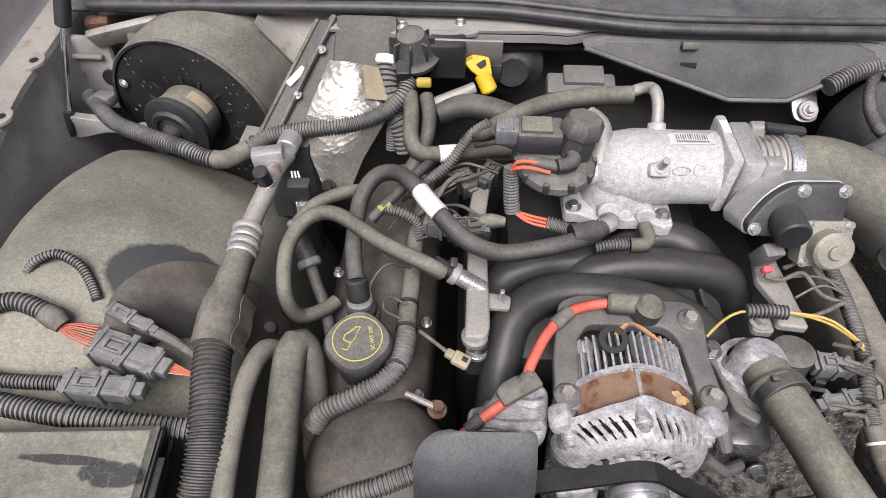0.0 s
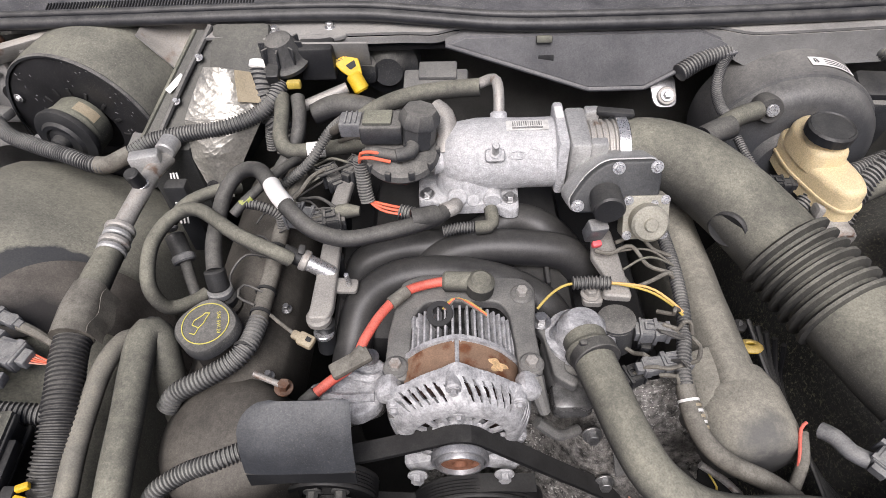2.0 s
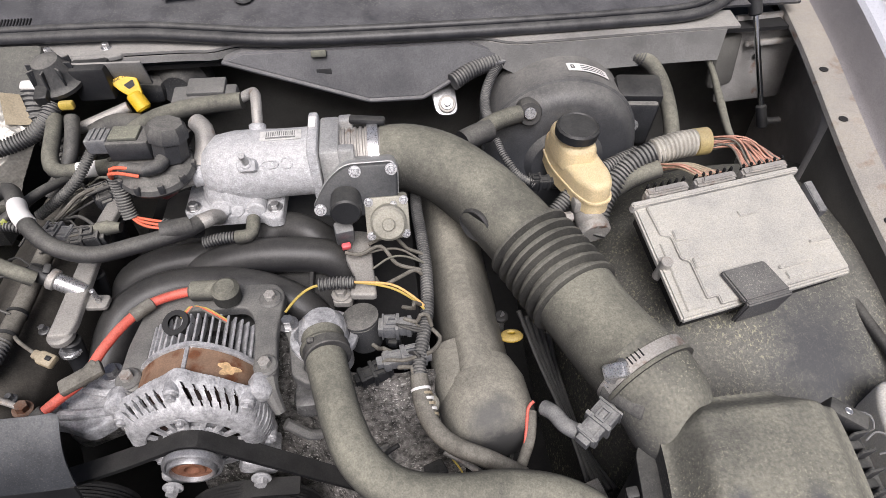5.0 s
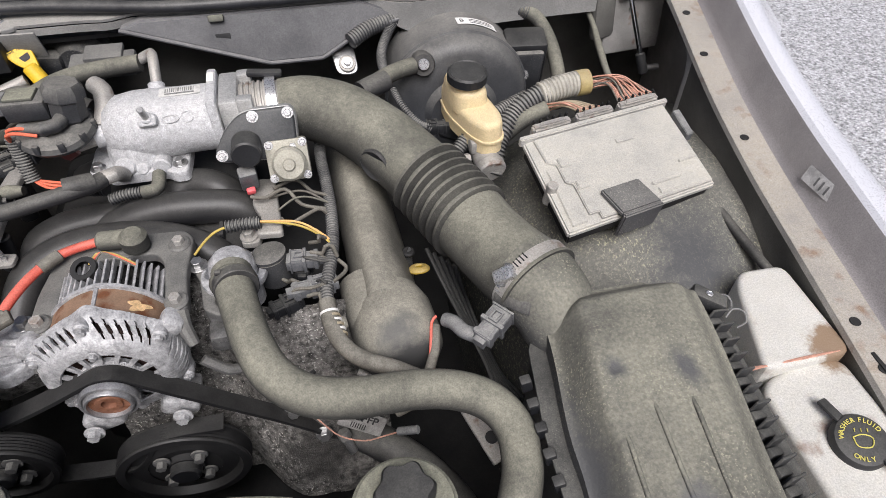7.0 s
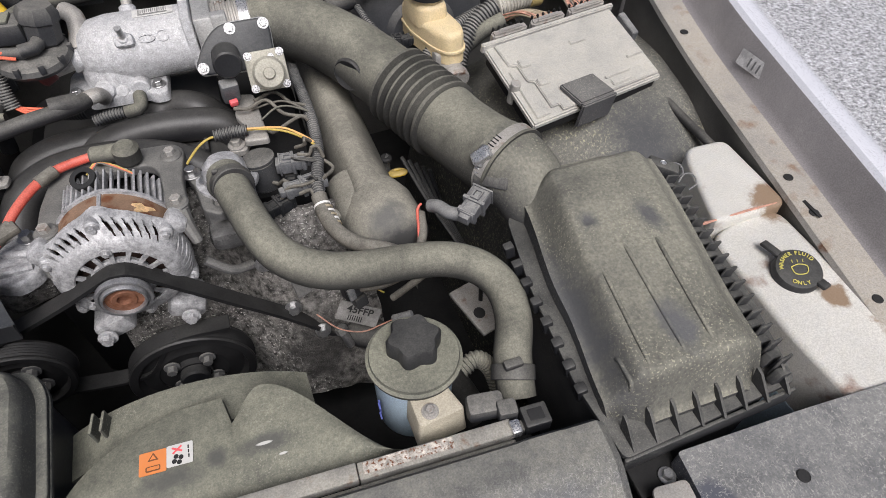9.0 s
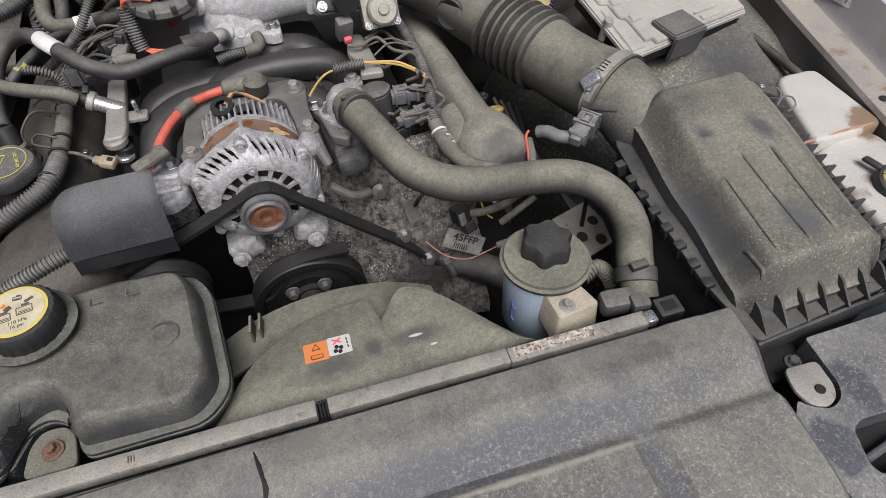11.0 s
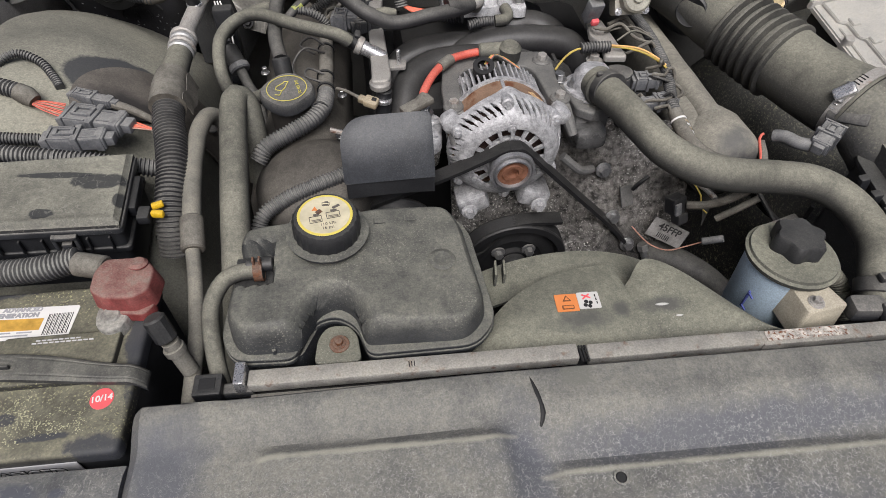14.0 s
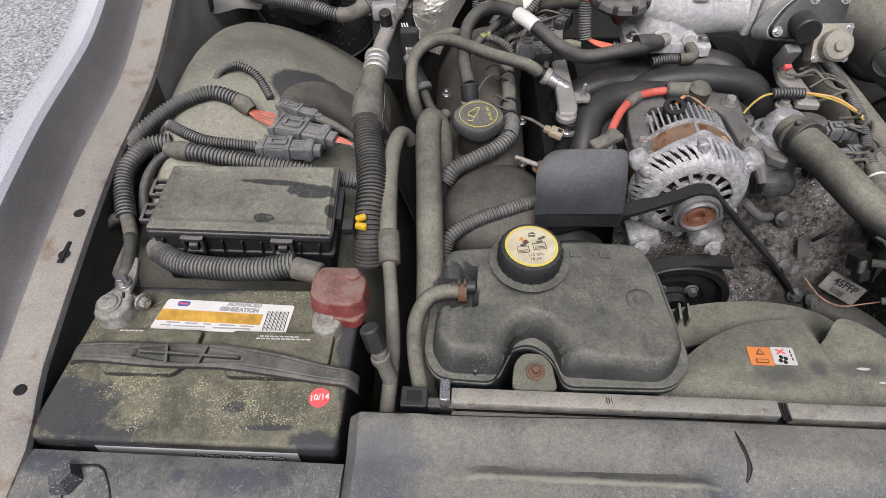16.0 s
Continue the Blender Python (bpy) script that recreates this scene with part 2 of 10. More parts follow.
def lathe(profile, origin, axis=(0, 0, 1), seg=32, arc=360.0, start=0.0, wob=0.0, lobes=0):
    """Turns a profile of (radius, height) round an axis."""
    bm = bmesh.new()
    q = Vector((0, 0, 1)).rotation_difference(Vector(axis).normalized()).to_matrix().to_4x4()
    full = arc > 359.9
    cols = []
    for i in range(seg if full else seg + 1):
        a = radians(start + arc * i / seg)
        k = 1 + wob * math.cos(lobes * a) if lobes else 1
        cols.append([bm.verts.new((r * k * math.cos(a), r * k * math.sin(a), h)) for r, h in profile])
    n = len(cols)
    for i in range(n if full else n - 1):
        a, b = cols[i], cols[(i + 1) % n]
        for j in range(len(profile) - 1):
            bm.faces.new((a[j], b[j], b[j + 1], a[j + 1]))
    bmesh.ops.remove_doubles(bm, verts=bm.verts[:], dist=1e-6)
    bmesh.ops.recalc_face_normals(bm, faces=bm.faces[:])
    bm.transform(Matrix.Translation(origin) @ q)
    return bm


def disc(r, h, origin, axis=(0, 0, 1), bev=0.001, seg=32, r2=None):
    """A capped cylinder with softened rims, from origin along axis."""
    r2 = r if r2 is None else r2
    return lathe([(0, 0), (r - bev, 0), (r, bev), (r2, h - bev), (r2 - bev, h), (0, h)], origin, axis, seg)


def rod(p0, p1, r, seg=12, bev=0.0005, r2=None):
    d = Vector(p1) - Vector(p0)
    return disc(r, d.length, p0, d, bev, seg, r2)


def bolt(p, axis=(0, 0, 1), r=0.006, h=0.006):
    return join(disc(r * 1.6, h * 0.3, p, axis, 0.0004, 16),
                disc(r, h, Vector(p) + Vector(axis).normalized() * h * 0.25, axis, 0.0006, 6))


def curve(pts, step=0.006):
    """Smooth points along a line of control points."""
    p = [Vector(q) for q in pts]
    p = [2 * p[0] - p[1]] + p + [2 * p[-1] - p[-2]]
    out = []
    for i in range(1, len(p) - 2):
        a, b, c, d = p[i - 1:i + 3]
        n = max(2, int((c - b).length / step))
        for k in range(n):
            t = k / n
            out.append((0.5 * (2 * b + (c - a) * t + (2 * a - 5 * b + 4 * c - d) * t * t + (3 * b - a - 3 * c + d) * t ** 3), i - 1 + t))
    out.append((p[-2], len(pts) - 1.0))
    return out


def tube(pts, r, seg=14, corr=None, step=0.006, flat=1.0):
    """A hose along control points. r: one radius, or one for each point. corr: pitch and depth of its ridges."""
    bm = bmesh.new()
    line = curve(pts, corr[0] / 4 if corr else step)
    rings = []
    up = None
    dist, k = 0.0, 0
    for i, (p, u) in enumerate(line):
        a = line[max(0, i - 1)][0]
        b = line[min(len(line) - 1, i + 1)][0]
        d = (b - a).normalized()
        if up is None:
            up = d.orthogonal().normalized()
        up = (up - d * up.dot(d)).normalized()
        side = d.cross(up)
        if isinstance(r, (list, tuple)):
            j = min(int(u), len(r) - 2)
            rr = r[j] + (r[j + 1] - r[j]) * (u - j)
        else:
            rr = r
        if corr:
            rr += corr[1] * (0.5 if i % 4 in (1, 2) else -0.5)
        rings.append([bm.verts.new(p + (up * math.cos(w) + side * math.sin(w) * flat) * rr)
                      for w in [math.tau * s / seg for s in range(seg)]])
    for a, b in zip(rings, rings[1:]):
        for s in range(seg):
            bm.faces.new((a[s], a[(s + 1) % seg], b[(s + 1) % seg], b[s]))
    for ring in (rings[0][::-1], rings[-1]):
        bm.faces.new(ring)
    bmesh.ops.recalc_face_normals(bm, faces=bm.faces[:])
    return bm


def rounded(outline, rad, seg=4):
    """Rounds a polygon's corners. rad: one radius, or one for each corner."""
    out = []
    n = len(outline)
    for i in range(n):
        p, a, b = Vector(outline[i]), Vector(outline[i - 1]), Vector(outline[(i + 1) % n])
        r = rad[i] if isinstance(rad, (list, tuple)) else rad
        u, v = (a - p), (b - p)
        r = min(r, 0.45 * u.length, 0.45 * v.length)
        if r < 1e-5:
            out.append(p)
            continue
        s, e = p + u.normalized() * r, p + v.normalized() * r
        for k in range(seg + 1):
            t = k / seg
            out.append((1 - t) ** 2 * s + 2 * t * (1 - t) * p + t * t * e)
    return out


def prism(outline, z0, z1, bev=0.003, rad=0.0, top=1.0, m=None, seg=3, low=False):
    """A slab on a polygon of (x, y), with rounded corners and softened top edge."""
    pts = rounded(outline, rad) if rad else [Vector(p) for p in outline]
    c = sum(pts, Vector((0, 0))) / len(pts)
    bm = bmesh.new()
    lo = [bm.verts.new((p.x, p.y, z0)) for p in pts]
    hi = [bm.verts.new((*(c + (p - c) * top), z1)) for p in pts]
    n = len(pts)
    for i in range(n):
        bm.faces.new((lo[i], lo[(i + 1) % n], hi[(i + 1) % n], hi[i]))
    bm.faces.new(lo[::-1])
    bm.faces.new(hi)
    bmesh.ops.recalc_face_normals(bm, faces=bm.faces[:])
    if bev:
        hs = set(hi) | (set(lo) if low else set())
        e = [x for x in bm.edges if (x.verts[0] in hs and x.verts[1] in hs) and abs(x.verts[0].co.z - x.verts[1].co.z) < 1e-6]
        bmesh.ops.bevel(bm, geom=e, offset=bev, segments=seg, affect='EDGES', profile=0.5)
    if m is not None:
        bm.transform(m)
    return bm


def sheet(f, nu, nv, skirt=0.0, thick=0.0):
    """A surface f(u, v) over the unit square, with a turned-down rim or a thickness."""
    bm = bmesh.new()
    g = [[bm.verts.new(f(i / nu, j / nv)) for j in range(nv + 1)] for i in range(nu + 1)]
    for i in range(nu):
        for j in range(nv):
            bm.faces.new((g[i][j], g[i + 1][j], g[i + 1][j + 1], g[i][j + 1]))
    if skirt:
        e = [x for x in bm.edges if x.is_boundary]
        r = bmesh.ops.extrude_edge_only(bm, edges=e)
        for v in r["geom"]:
            if isinstance(v, bmesh.types.BMVert):
                v.co.z -= skirt
    bmesh.ops.recalc_face_normals(bm, faces=bm.faces[:])
    if thick:
        bmesh.ops.solidify(bm, geom=bm.faces[:], thickness=thick)
    return bm


def lettering(text, size, m, material, parent, name="lettering", label="", align='CENTER', depth=0.0002, bold=0.0):
    c = bpy.data.curves.new(name, 'FONT')
    c.body, c.size, c.extrude, c.offset = text, size, depth, bold
    c.align_x, c.align_y = align, 'CENTER'
    tmp = new("tmp", c)
    bpy.context.view_layer.update()
    me = bpy.data.meshes.new_from_object(tmp.evaluated_get(bpy.context.evaluated_depsgraph_get()))
    bpy.data.objects.remove(tmp)
    bm = bmesh.new()
    bm.from_mesh(me)
    bpy.data.meshes.remove(me)
    bm.transform(m)
    return part(name, bm, material, parent, label)


def plate(c, w, h, m_rot, t=0.0006, rad=0.0015):
    """A thin sticker, centred at c, in the plane that m_rot turns z to."""
    o = [(-w / 2, -h / 2), (w / 2, -h / 2), (w / 2, h / 2), (-w / 2, h / 2)]
    return prism(o, 0, t, 0, rad, m=Matrix.Translation(c) @ m_rot)


def smooth(a, b, x):
    t = max(0.0, min(1.0, (x - a) / (b - a)))
    return t * t * (3 - 2 * t)


def hose(name, pts, r, material, label, category="hose", corr=None, seg=14, group="", flat=1.0, step=0.006):
    ob = part(name, tube(pts, r, seg, corr, step, flat), material, None)
    return tagged(ob, label, category, group)


def band(name, p, axis, r, w, material, parent, label="", t=0.0015):
    """A clamp round a hose."""
    a = Vector(axis).normalized()
    o = Vector(p) - a * (w / 2)
    return part(name, lathe([(r, 0), (r + t, 0), (r + t, w), (r, w), (r, 0)], o, a, 28), material, parent, label)


def nudge(name, dx, dy, dz, which=None):
    """Shifts the things of a name (or the which-th of them) with their parts."""
    obs = [o for o in bpy.data.objects if o.parent is None and o.name.split(".")[0] == name]
    for i, o in enumerate(sorted(obs, key=lambda q: q.name)):
        if which is None or i == which:
            o.location += Vector((dx, dy, dz))


# ---- setting: ground, bay panels ----
gb = bmesh.new()
bmesh.ops.create_grid(gb, x_segments=1, y_segments=1, size=300)
structure("ground", gb, M_ASPHALT, "light grey worn asphalt of a parking lot")

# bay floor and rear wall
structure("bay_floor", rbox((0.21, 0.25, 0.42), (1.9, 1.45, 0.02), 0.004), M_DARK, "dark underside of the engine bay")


def firewall(u, v):
    x = -0.72 + 1.88 * u
    z = 0.42 + 0.53 * v
    y = 0.905 + 0.015 * math.sin(9 * u) * (1 - v) - 0.02 * smooth(0.8, 1.0, v)
    return (x, y, z)


structure("wall_firewall", sheet(firewall, 40, 8, thick=-0.01), M_BODYD, "dusty primed firewall of the engine bay")
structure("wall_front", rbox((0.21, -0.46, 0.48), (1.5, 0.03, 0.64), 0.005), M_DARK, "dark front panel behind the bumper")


# ---- fenders ----
def fender_edge(side, y):
    """The inner flange's edge of a fender: x and z at y."""
    z = 0.900 + 0.055 * (y - 0.14) + 0.045 * smooth(0.38, 0.68, y) - 0.03 * smooth(0.15, -0.1, y)
    if side > 0:
        return 0.961 + 0.078 * (y - 0.04) + 0.03 * smooth(0.45, 0.95, y), 0.851 + 0.13 * (y - 0.043) + 0.03 * smooth(0.3, 0.75, y)
    return -0.532 - 0.012 * smooth(0.08, 0.28, y) - 0.008 * smooth(0.3, 0.7, y) + 0.014 * smooth(-0.01, -0.11, y), z


def fender(side):
    lab = "silver painted front fender with a dusty inner flange"
    th = thing("fender", (0.21 + side * 0.85, 0.2, 0.4), lab, "fender", "front fenders")
    s = side
    Y0, YL = -0.34, 1.25

    def strip(ws, hs, ya=0.0, yb=1.0):
        n = len(ws) - 1

        def f(u, v):
            y = Y0 + YL * (ya + (yb - ya) * u)
            x, z = fender_edge(s, y)
            k = min(n, int(v * n + 0.5))
            w = ws[k] + (0.085 * smooth(0.58, 0.66, y) if s > 0 and hs[k] < -0.03 else 0)
            return (x + s * w, y, z + hs[k])
        return sheet(f, 46, n)

    part("flange", strip([0.0, 0.001, 0.004, 0.042], [-0.010, -0.002, 0.0, 0.003]), M_PAINTD, th, "dusty beige-grey inner flange")
    part("inner_wall", strip([0.042, 0.045, 0.049, 0.055, 0.058], [0.003, 0.006, 0.016, 0.052, 0.060]), M_FWALL, th, "grey painted inner wall with wiped streaks")
    part("outer_panel", strip([0.058, 0.063, 0.075, 0.092, 0.108, 0.12, 0.13, 0.14], [0.060, 0.066, 0.069, 0.064, 0.046, 0.014, -0.05, -0.68]), M_PAINT, th, "silver painted outer panel")
    # one apron in two tones: lit rear and shaded front put into colour
    ys = ((0.57 if s > 0 else 0.43) - Y0) / YL
    part("rear_apron", strip([0.0, 0.002, 0.003, 0.004, 0.008], [-0.010, -0.014, -0.05, -0.20, -0.42], ys, 1.0), M_APRON, th, "dusty silver inner panel behind the strut, toned as lit")
    part("apron", strip([0.0, 0.002, 0.003, 0.004, 0.008], [-0.010, -0.014, -0.05, -0.20, -0.42], 0.0, ys), M_BODYD, th, "dusty inner apron with its shade in a dark colour")
    for y, big in (((0.567, 0), (0.66, 0), (0.405, 0), (0.119, 0), (0.075, 2), (0.062, 0), (-0.06, 1)) if s > 0 else ((0.62, 0), (0.163, 0), (0.116, 2), (0.106, 0), (-0.04, 1))):
        x, z = fender_edge(s, y)
        if big == 2:
            sh = rbox((x + s * 0.015, y - 0.008, z + 0.0015), (0.005, 0.03, 0.002), 0.0008)
        else:
            sh = disc(0.0062, 0.0015, (x + s * 0.016, y, z + 0.0008), (0, 0, 1), 0.0004, 16)
        part("hole", sh, M_INK, th, "black plate for a punched hole")
    if s < 0:
        for y in (0.612, 0.716):
            x, z = fender_edge(s, y)
            part("ear", prism([(x - 0.012, y - 0.024), (x + 0.004, y - 0.015), (x + 0.011, y - 0.002), (x + 0.007, y + 0.012), (x - 0.012, y + 0.022)], z - 0.001, z + 0.0035, 0.001, 0.006), M_PAINTD, th, "rounded flange ear")
            part("hole", disc(0.0058, 0.0012, (x - 0.003, y - 0.001, z + 0.0032), (0, 0, 1), 0.0004, 16), M_INK, th, "black plate for a punched hole")
    return th


M_APRON = pm("dusty_silver_inner_apron", (0.44, 0.43, 0.42), 0.5, 0.1, dust=0.4, dust_col=(0.33, 0.30, 0.26), scale=10)
M_FWALL = pm("grey_inner_fender_wall", (0.33, 0.318, 0.325), 0.42, 0.2, dust=0.35, dust_col=(0.30, 0.265, 0.23), scale=6, var=0.2)
for s in (1, -1):
    fender(s)
fr = bpy.data.objects["fender"]
x, z = fender_edge(1, 0.27)
x += 0.006
stick = part("sticker", plate((x + 0.0445, 0.285, z + 0.036), 0.022, 0.046, turn(0, -78, 0) @ turn(6, 0, 0)), pm("worn_grey_sticker", (0.46, 0.46, 0.46), 0.6, scale=60, var=0.3), fr, "small white paper sticker with printed lines")
for i in range(4):
    part("print", plate((x + 0.0436, 0.270 + 0.009 * i, z + 0.036), 0.013, 0.0025, turn(0, -78, 0)), M_COIL, stick)


# ---- wheel arches ----
def stained(m, spots, colour=(0.022, 0.024, 0.028), soft=0.33, ragged=1.7):
    """Ragged colour patches, for wiped marks and painted-in light and shade: centre and half sizes of each."""
    n, l = m.node_tree.nodes, m.node_tree.links
    b = n["Principled BSDF"]
    col = b.inputs["Base Color"].links[0].from_socket
    tc = n.new("ShaderNodeTexCoord")
    no = n.new("ShaderNodeTexNoise")
    no.inputs["Scale"].default_value = 42
    no.inputs["Detail"].default_value = 8
    no.inputs["Roughness"].default_value = 0.65
    l.new(tc.outputs["Object"], no.inputs["Vector"])
    for c, h in spots:
        mp = n.new("ShaderNodeVectorMath")
        mp.operation = 'SUBTRACT'
        l.new(tc.outputs["Object"], mp.inputs[0])
        mp.inputs[1].default_value = c
        dv = n.new("ShaderNodeVectorMath")
        dv.operation = 'DIVIDE'
        l.new(mp.outputs[0], dv.inputs[0])
        dv.inputs[1].default_value = h
        ln = n.new("ShaderNodeVectorMath")
        ln.operation = 'LENGTH'
        l.new(dv.outputs[0], ln.inputs[0])
        ad = n.new("ShaderNodeMath")
        ad.operation = 'MULTIPLY_ADD'
        l.new(no.outputs[0], ad.inputs[0])
        ad.inputs[1].default_value = ragged
        l.new(ln.outputs["Value"], ad.inputs[2])
        mr = n.new("ShaderNodeMapRange")
        mr.inputs[1].default_value, mr.inputs[2].default_value = 0.93 + 0.5 * ragged - soft / 2, 0.93 + 0.5 * ragged + soft / 2
        mr.inputs[3].default_value, mr.inputs[4].default_value = 0.85, 0.0
        l.new(ad.outputs[0], mr.inputs[0])
        mx = n.new("ShaderNodeMix")
        mx.data_type = 'RGBA'
        l.new(mr.outputs[0], mx.inputs[0])
        l.new(col, mx.inputs[6])
        mx.inputs[7].default_value = (*colour, 1)
        col = mx.outputs[2]
    l.new(col, b.inputs["Base Color"])
    return m


def haired(m, scale, colour, amount, zones=None, width=0.045):
    """Fine broken pale hairs over a surface, denser within zones."""
    n, l = m.node_tree.nodes, m.node_tree.links
    b = n["Principled BSDF"]
    col = b.inputs["Base Color"].links[0].from_socket
    tc = n.new("ShaderNodeTexCoord")
    wob = n.new("ShaderNodeTexNoise")
    wob.inputs["Scale"].default_value = scale * 0.9
    wob.inputs["Detail"].default_value = 3
    l.new(tc.outputs["Object"], wob.inputs["Vector"])
    add = n.new("ShaderNodeVectorMath")
    add.operation = 'MULTIPLY_ADD'
    l.new(wob.outputs["Color"], add.inputs[0])
    add.inputs[1].default_value = (1.6 / scale,) * 3
    l.new(tc.outputs["Object"], add.inputs[2])
    vo = n.new("ShaderNodeTexVoronoi")
    vo.feature = 'DISTANCE_TO_EDGE'
    vo.inputs["Scale"].default_value = scale
    l.new(add.outputs[0], vo.inputs["Vector"])
    br = n.new("ShaderNodeTexNoise")
    br.inputs["Scale"].default_value = scale * 0.8
    br.inputs["Detail"].default_value = 2
    l.new(tc.outputs["Object"], br.inputs["Vector"])
    pa = n.new("ShaderNodeTexNoise")
    pa.inputs["Scale"].default_value = 14
    pa.inputs["Detail"].default_value = 4
    l.new(tc.outputs["Object"], pa.inputs["Vector"])

    def rng(src, a, z, lo, hi):
        r = n.new("ShaderNodeMapRange")
        r.inputs[1].default_value, r.inputs[2].default_value, r.inputs[3].default_value, r.inputs[4].default_value = a, z, lo, hi
        l.new(src, r.inputs[0])
        return r.outputs[0]

    def times(a, z):
        x = n.new("ShaderNodeMath")
        x.operation = 'MULTIPLY'
        l.new(a, x.inputs[0])
        if isinstance(z, float):
            x.inputs[1].default_value = z
        else:
            l.new(z, x.inputs[1])
        return x.outputs[0]

    f = times(rng(vo.outputs["Distance"], 0.0, width, 1.0, 0.0), rng(br.outputs[0], 0.47, 0.60, 0.0, 1.0))
    f = times(f, rng(pa.outputs[0], 0.34, 0.58, 0.55, 1.0))
    if zones:
        total = None
        for y0, y1 in zones:
            sp = n.new("ShaderNodeSeparateXYZ")
            l.new(tc.outputs["Object"], sp.inputs[0])
            z = rng(sp.outputs[1], y0, y1, 0.16, 1.0)
            total = z
        f = times(f, total)
    x = n.new("ShaderNodeMix")
    x.data_type = 'RGBA'
    l.new(times(f, float(amount)), x.inputs[0])
    l.new(col, x.inputs[6])
    x.inputs[7].default_value = (*colour, 1)
    l.new(x.outputs[2], b.inputs["Base Color"])


def wheel_arch(crown, side, top, mat, label, yc=0.43, outer=0.14, drop=0.0):
    """A rounded housing over a wheel: x of its crown, the side that faces the engine, its height, its reach and fall to the fender."""
    def f(u, v):
        d = -outer + (0.31 + outer) * u
        y = 0.08 + 0.69 * v
        e = y - yc
        z = top - 2.1 * max(0.0, d) ** 2 - 1.25 * e * e - 9.0 * max(0.0, abs(e) - 0.24) ** 2 - 60.0 * max(0.0, d - 0.235) ** 2 - drop * max(0.0, 0.012 - d) ** 2
        x = crown + side * d
        return (x, y, z + 0.003 * noise.noise((x * 14, y * 14, 1)))
    return tagged(part("wheel_arch", sheet(f, 44, 60, skirt=0.2), mat, None), label, "wheel arch", "wheel arches")


stained(M_ARCH, [((-0.310, 0.438, 0.88), (0.084, 0.062, 0.12))], (0.030, 0.033, 0.042), soft=0.07, ragged=0.3)
wheel_arch(-0.49, 1, 0.922, M_ARCH, "dusty olive-grey wheel arch housing with a dark wiped patch", 0.445, 0.052, 14.0)
M_ARCHR = pm("speckled_black_wheel_arch", (0.035, 0.037, 0.04), 0.55, dust=0.55, scale=7, specks=1.0, speck_col=(0.36, 0.35, 0.24), speck_scale=420.0, streak=0.45)
haired(M_ARCHR, 260.0, (0.44, 0.43, 0.32), 0.6, None, 0.09)
stained(M_ARCHR, [((0.885, 0.27, 0.83), (0.05, 0.09, 0.1))], (0.05, 0.052, 0.058), 1.2)
wheel_arch(0.92, -1, 0.852, M_ARCHR, "black plastic wheel arch housing with pale dust specks")
YAW = -2.6
R_F = turn(0, 0, YAW)


# ---- front: radiator cover, rail, shroud ----
def cover_z(x, y):
    yy = y + 0.045 * (x - 0.19)
    r = smooth(0.098, 0.130, x)
    z = 0.868 - 0.05 * smooth(-0.22, -0.42, yy)
    z += (1 - r) * (0.008 * smooth(-0.126, -0.138, yy) * smooth(-0.120, -0.100, x) * smooth(0.106, 0.090, x) - 0.012 * smooth(-0.090, -0.128, yy))
    groove = smooth(0.436, 0.446, x) * smooth(0.468, 0.458, x)
    z += r * (0.007 * smooth(-0.158, -0.170, yy) * smooth(0.132, 0.142, x) * (1 - groove) - 0.022 * smooth(-0.108, -0.160, yy))
    for cx, cy in ((0.535, -0.112), (-0.159, -0.093)):
        d = math.hypot(x - cx, y - cy)
        z += 0.0018 * (smooth(0.028, 0.025, d))
    return z


def cover(u, v):
    y0 = -0.068 - 0.036 * u + 0.005 + 0.005 * smooth(0.10, 0.40, u)
    x = -0.222 + 0.822 * u
    y = y0 - 0.37 * v
    x += 0.035 * (u - 0.5) * v * (1 if u < 0.5 else -1.1)
    k = 0.018 * (1 - smooth(0.0, 0.03, v))
    e = smooth(0, 0.012, u) * smooth(0, 0.012, 1 - u)
    return (x, y, cover_z(x, y) - 0.012 * (1 - e) - 0.4 * k * (1 - smooth(0, 0.015, v)))


# wiped patches; slope, channel and groove spots also paint shade into the colour
WIPED_AND_SHADED = [((0.30, -0.150, 0.85), (0.215, 0.021, 0.1)), ((0.112, -0.165, 0.85), (0.020, 0.060, 0.1)), ((-0.190, -0.125, 0.85), (0.034, 0.05, 0.1)), ((0.452, -0.21, 0.85), (0.011, 0.06, 0.1)), ((0.30, -0.255, 0.85), (0.14, 0.05, 0.1))]
stained(M_COVER, WIPED_AND_SHADED, (0.098, 0.103, 0.117), 0.9)
stained(M_COVER, [((0.172, -0.088, 0.86), (0.014, 0.013, 0.1))], (0.15, 0.15, 0.13), 0.5)
# pale lines on the recess crests: a painted highlight along with caught dust
stained(M_COVER, [((0.155 + 0.034 * k, -0.1700 - 0.045 * (0.034 * k - 0.035), 0.855), (0.026, 0.0026, 0.1)) for k in range(9)] + [((-0.095 + 0.034 * k, -0.1385 - 0.045 * (0.034 * k - 0.285), 0.86), (0.026, 0.0024, 0.1)) for k in range(6)], (0.34, 0.33, 0.27), 1.1, 2.4)
haired(M_COVER, 330.0, (0.44, 0.435, 0.40), 0.62, [(-0.100, -0.155)], 0.07)
haired(M_COVER, 240.0, (0.52, 0.515, 0.48), 0.6, [(-0.120, -0.190)], 0.07)
rc = thing("radiator_cover", (0.2, -0.25, 0.8), "dusty black plastic radiator cover with shallow recesses", "radiator cover")
part("panel", sheet(cover, 160, 90, skirt=0.03), M_COVER, rc)
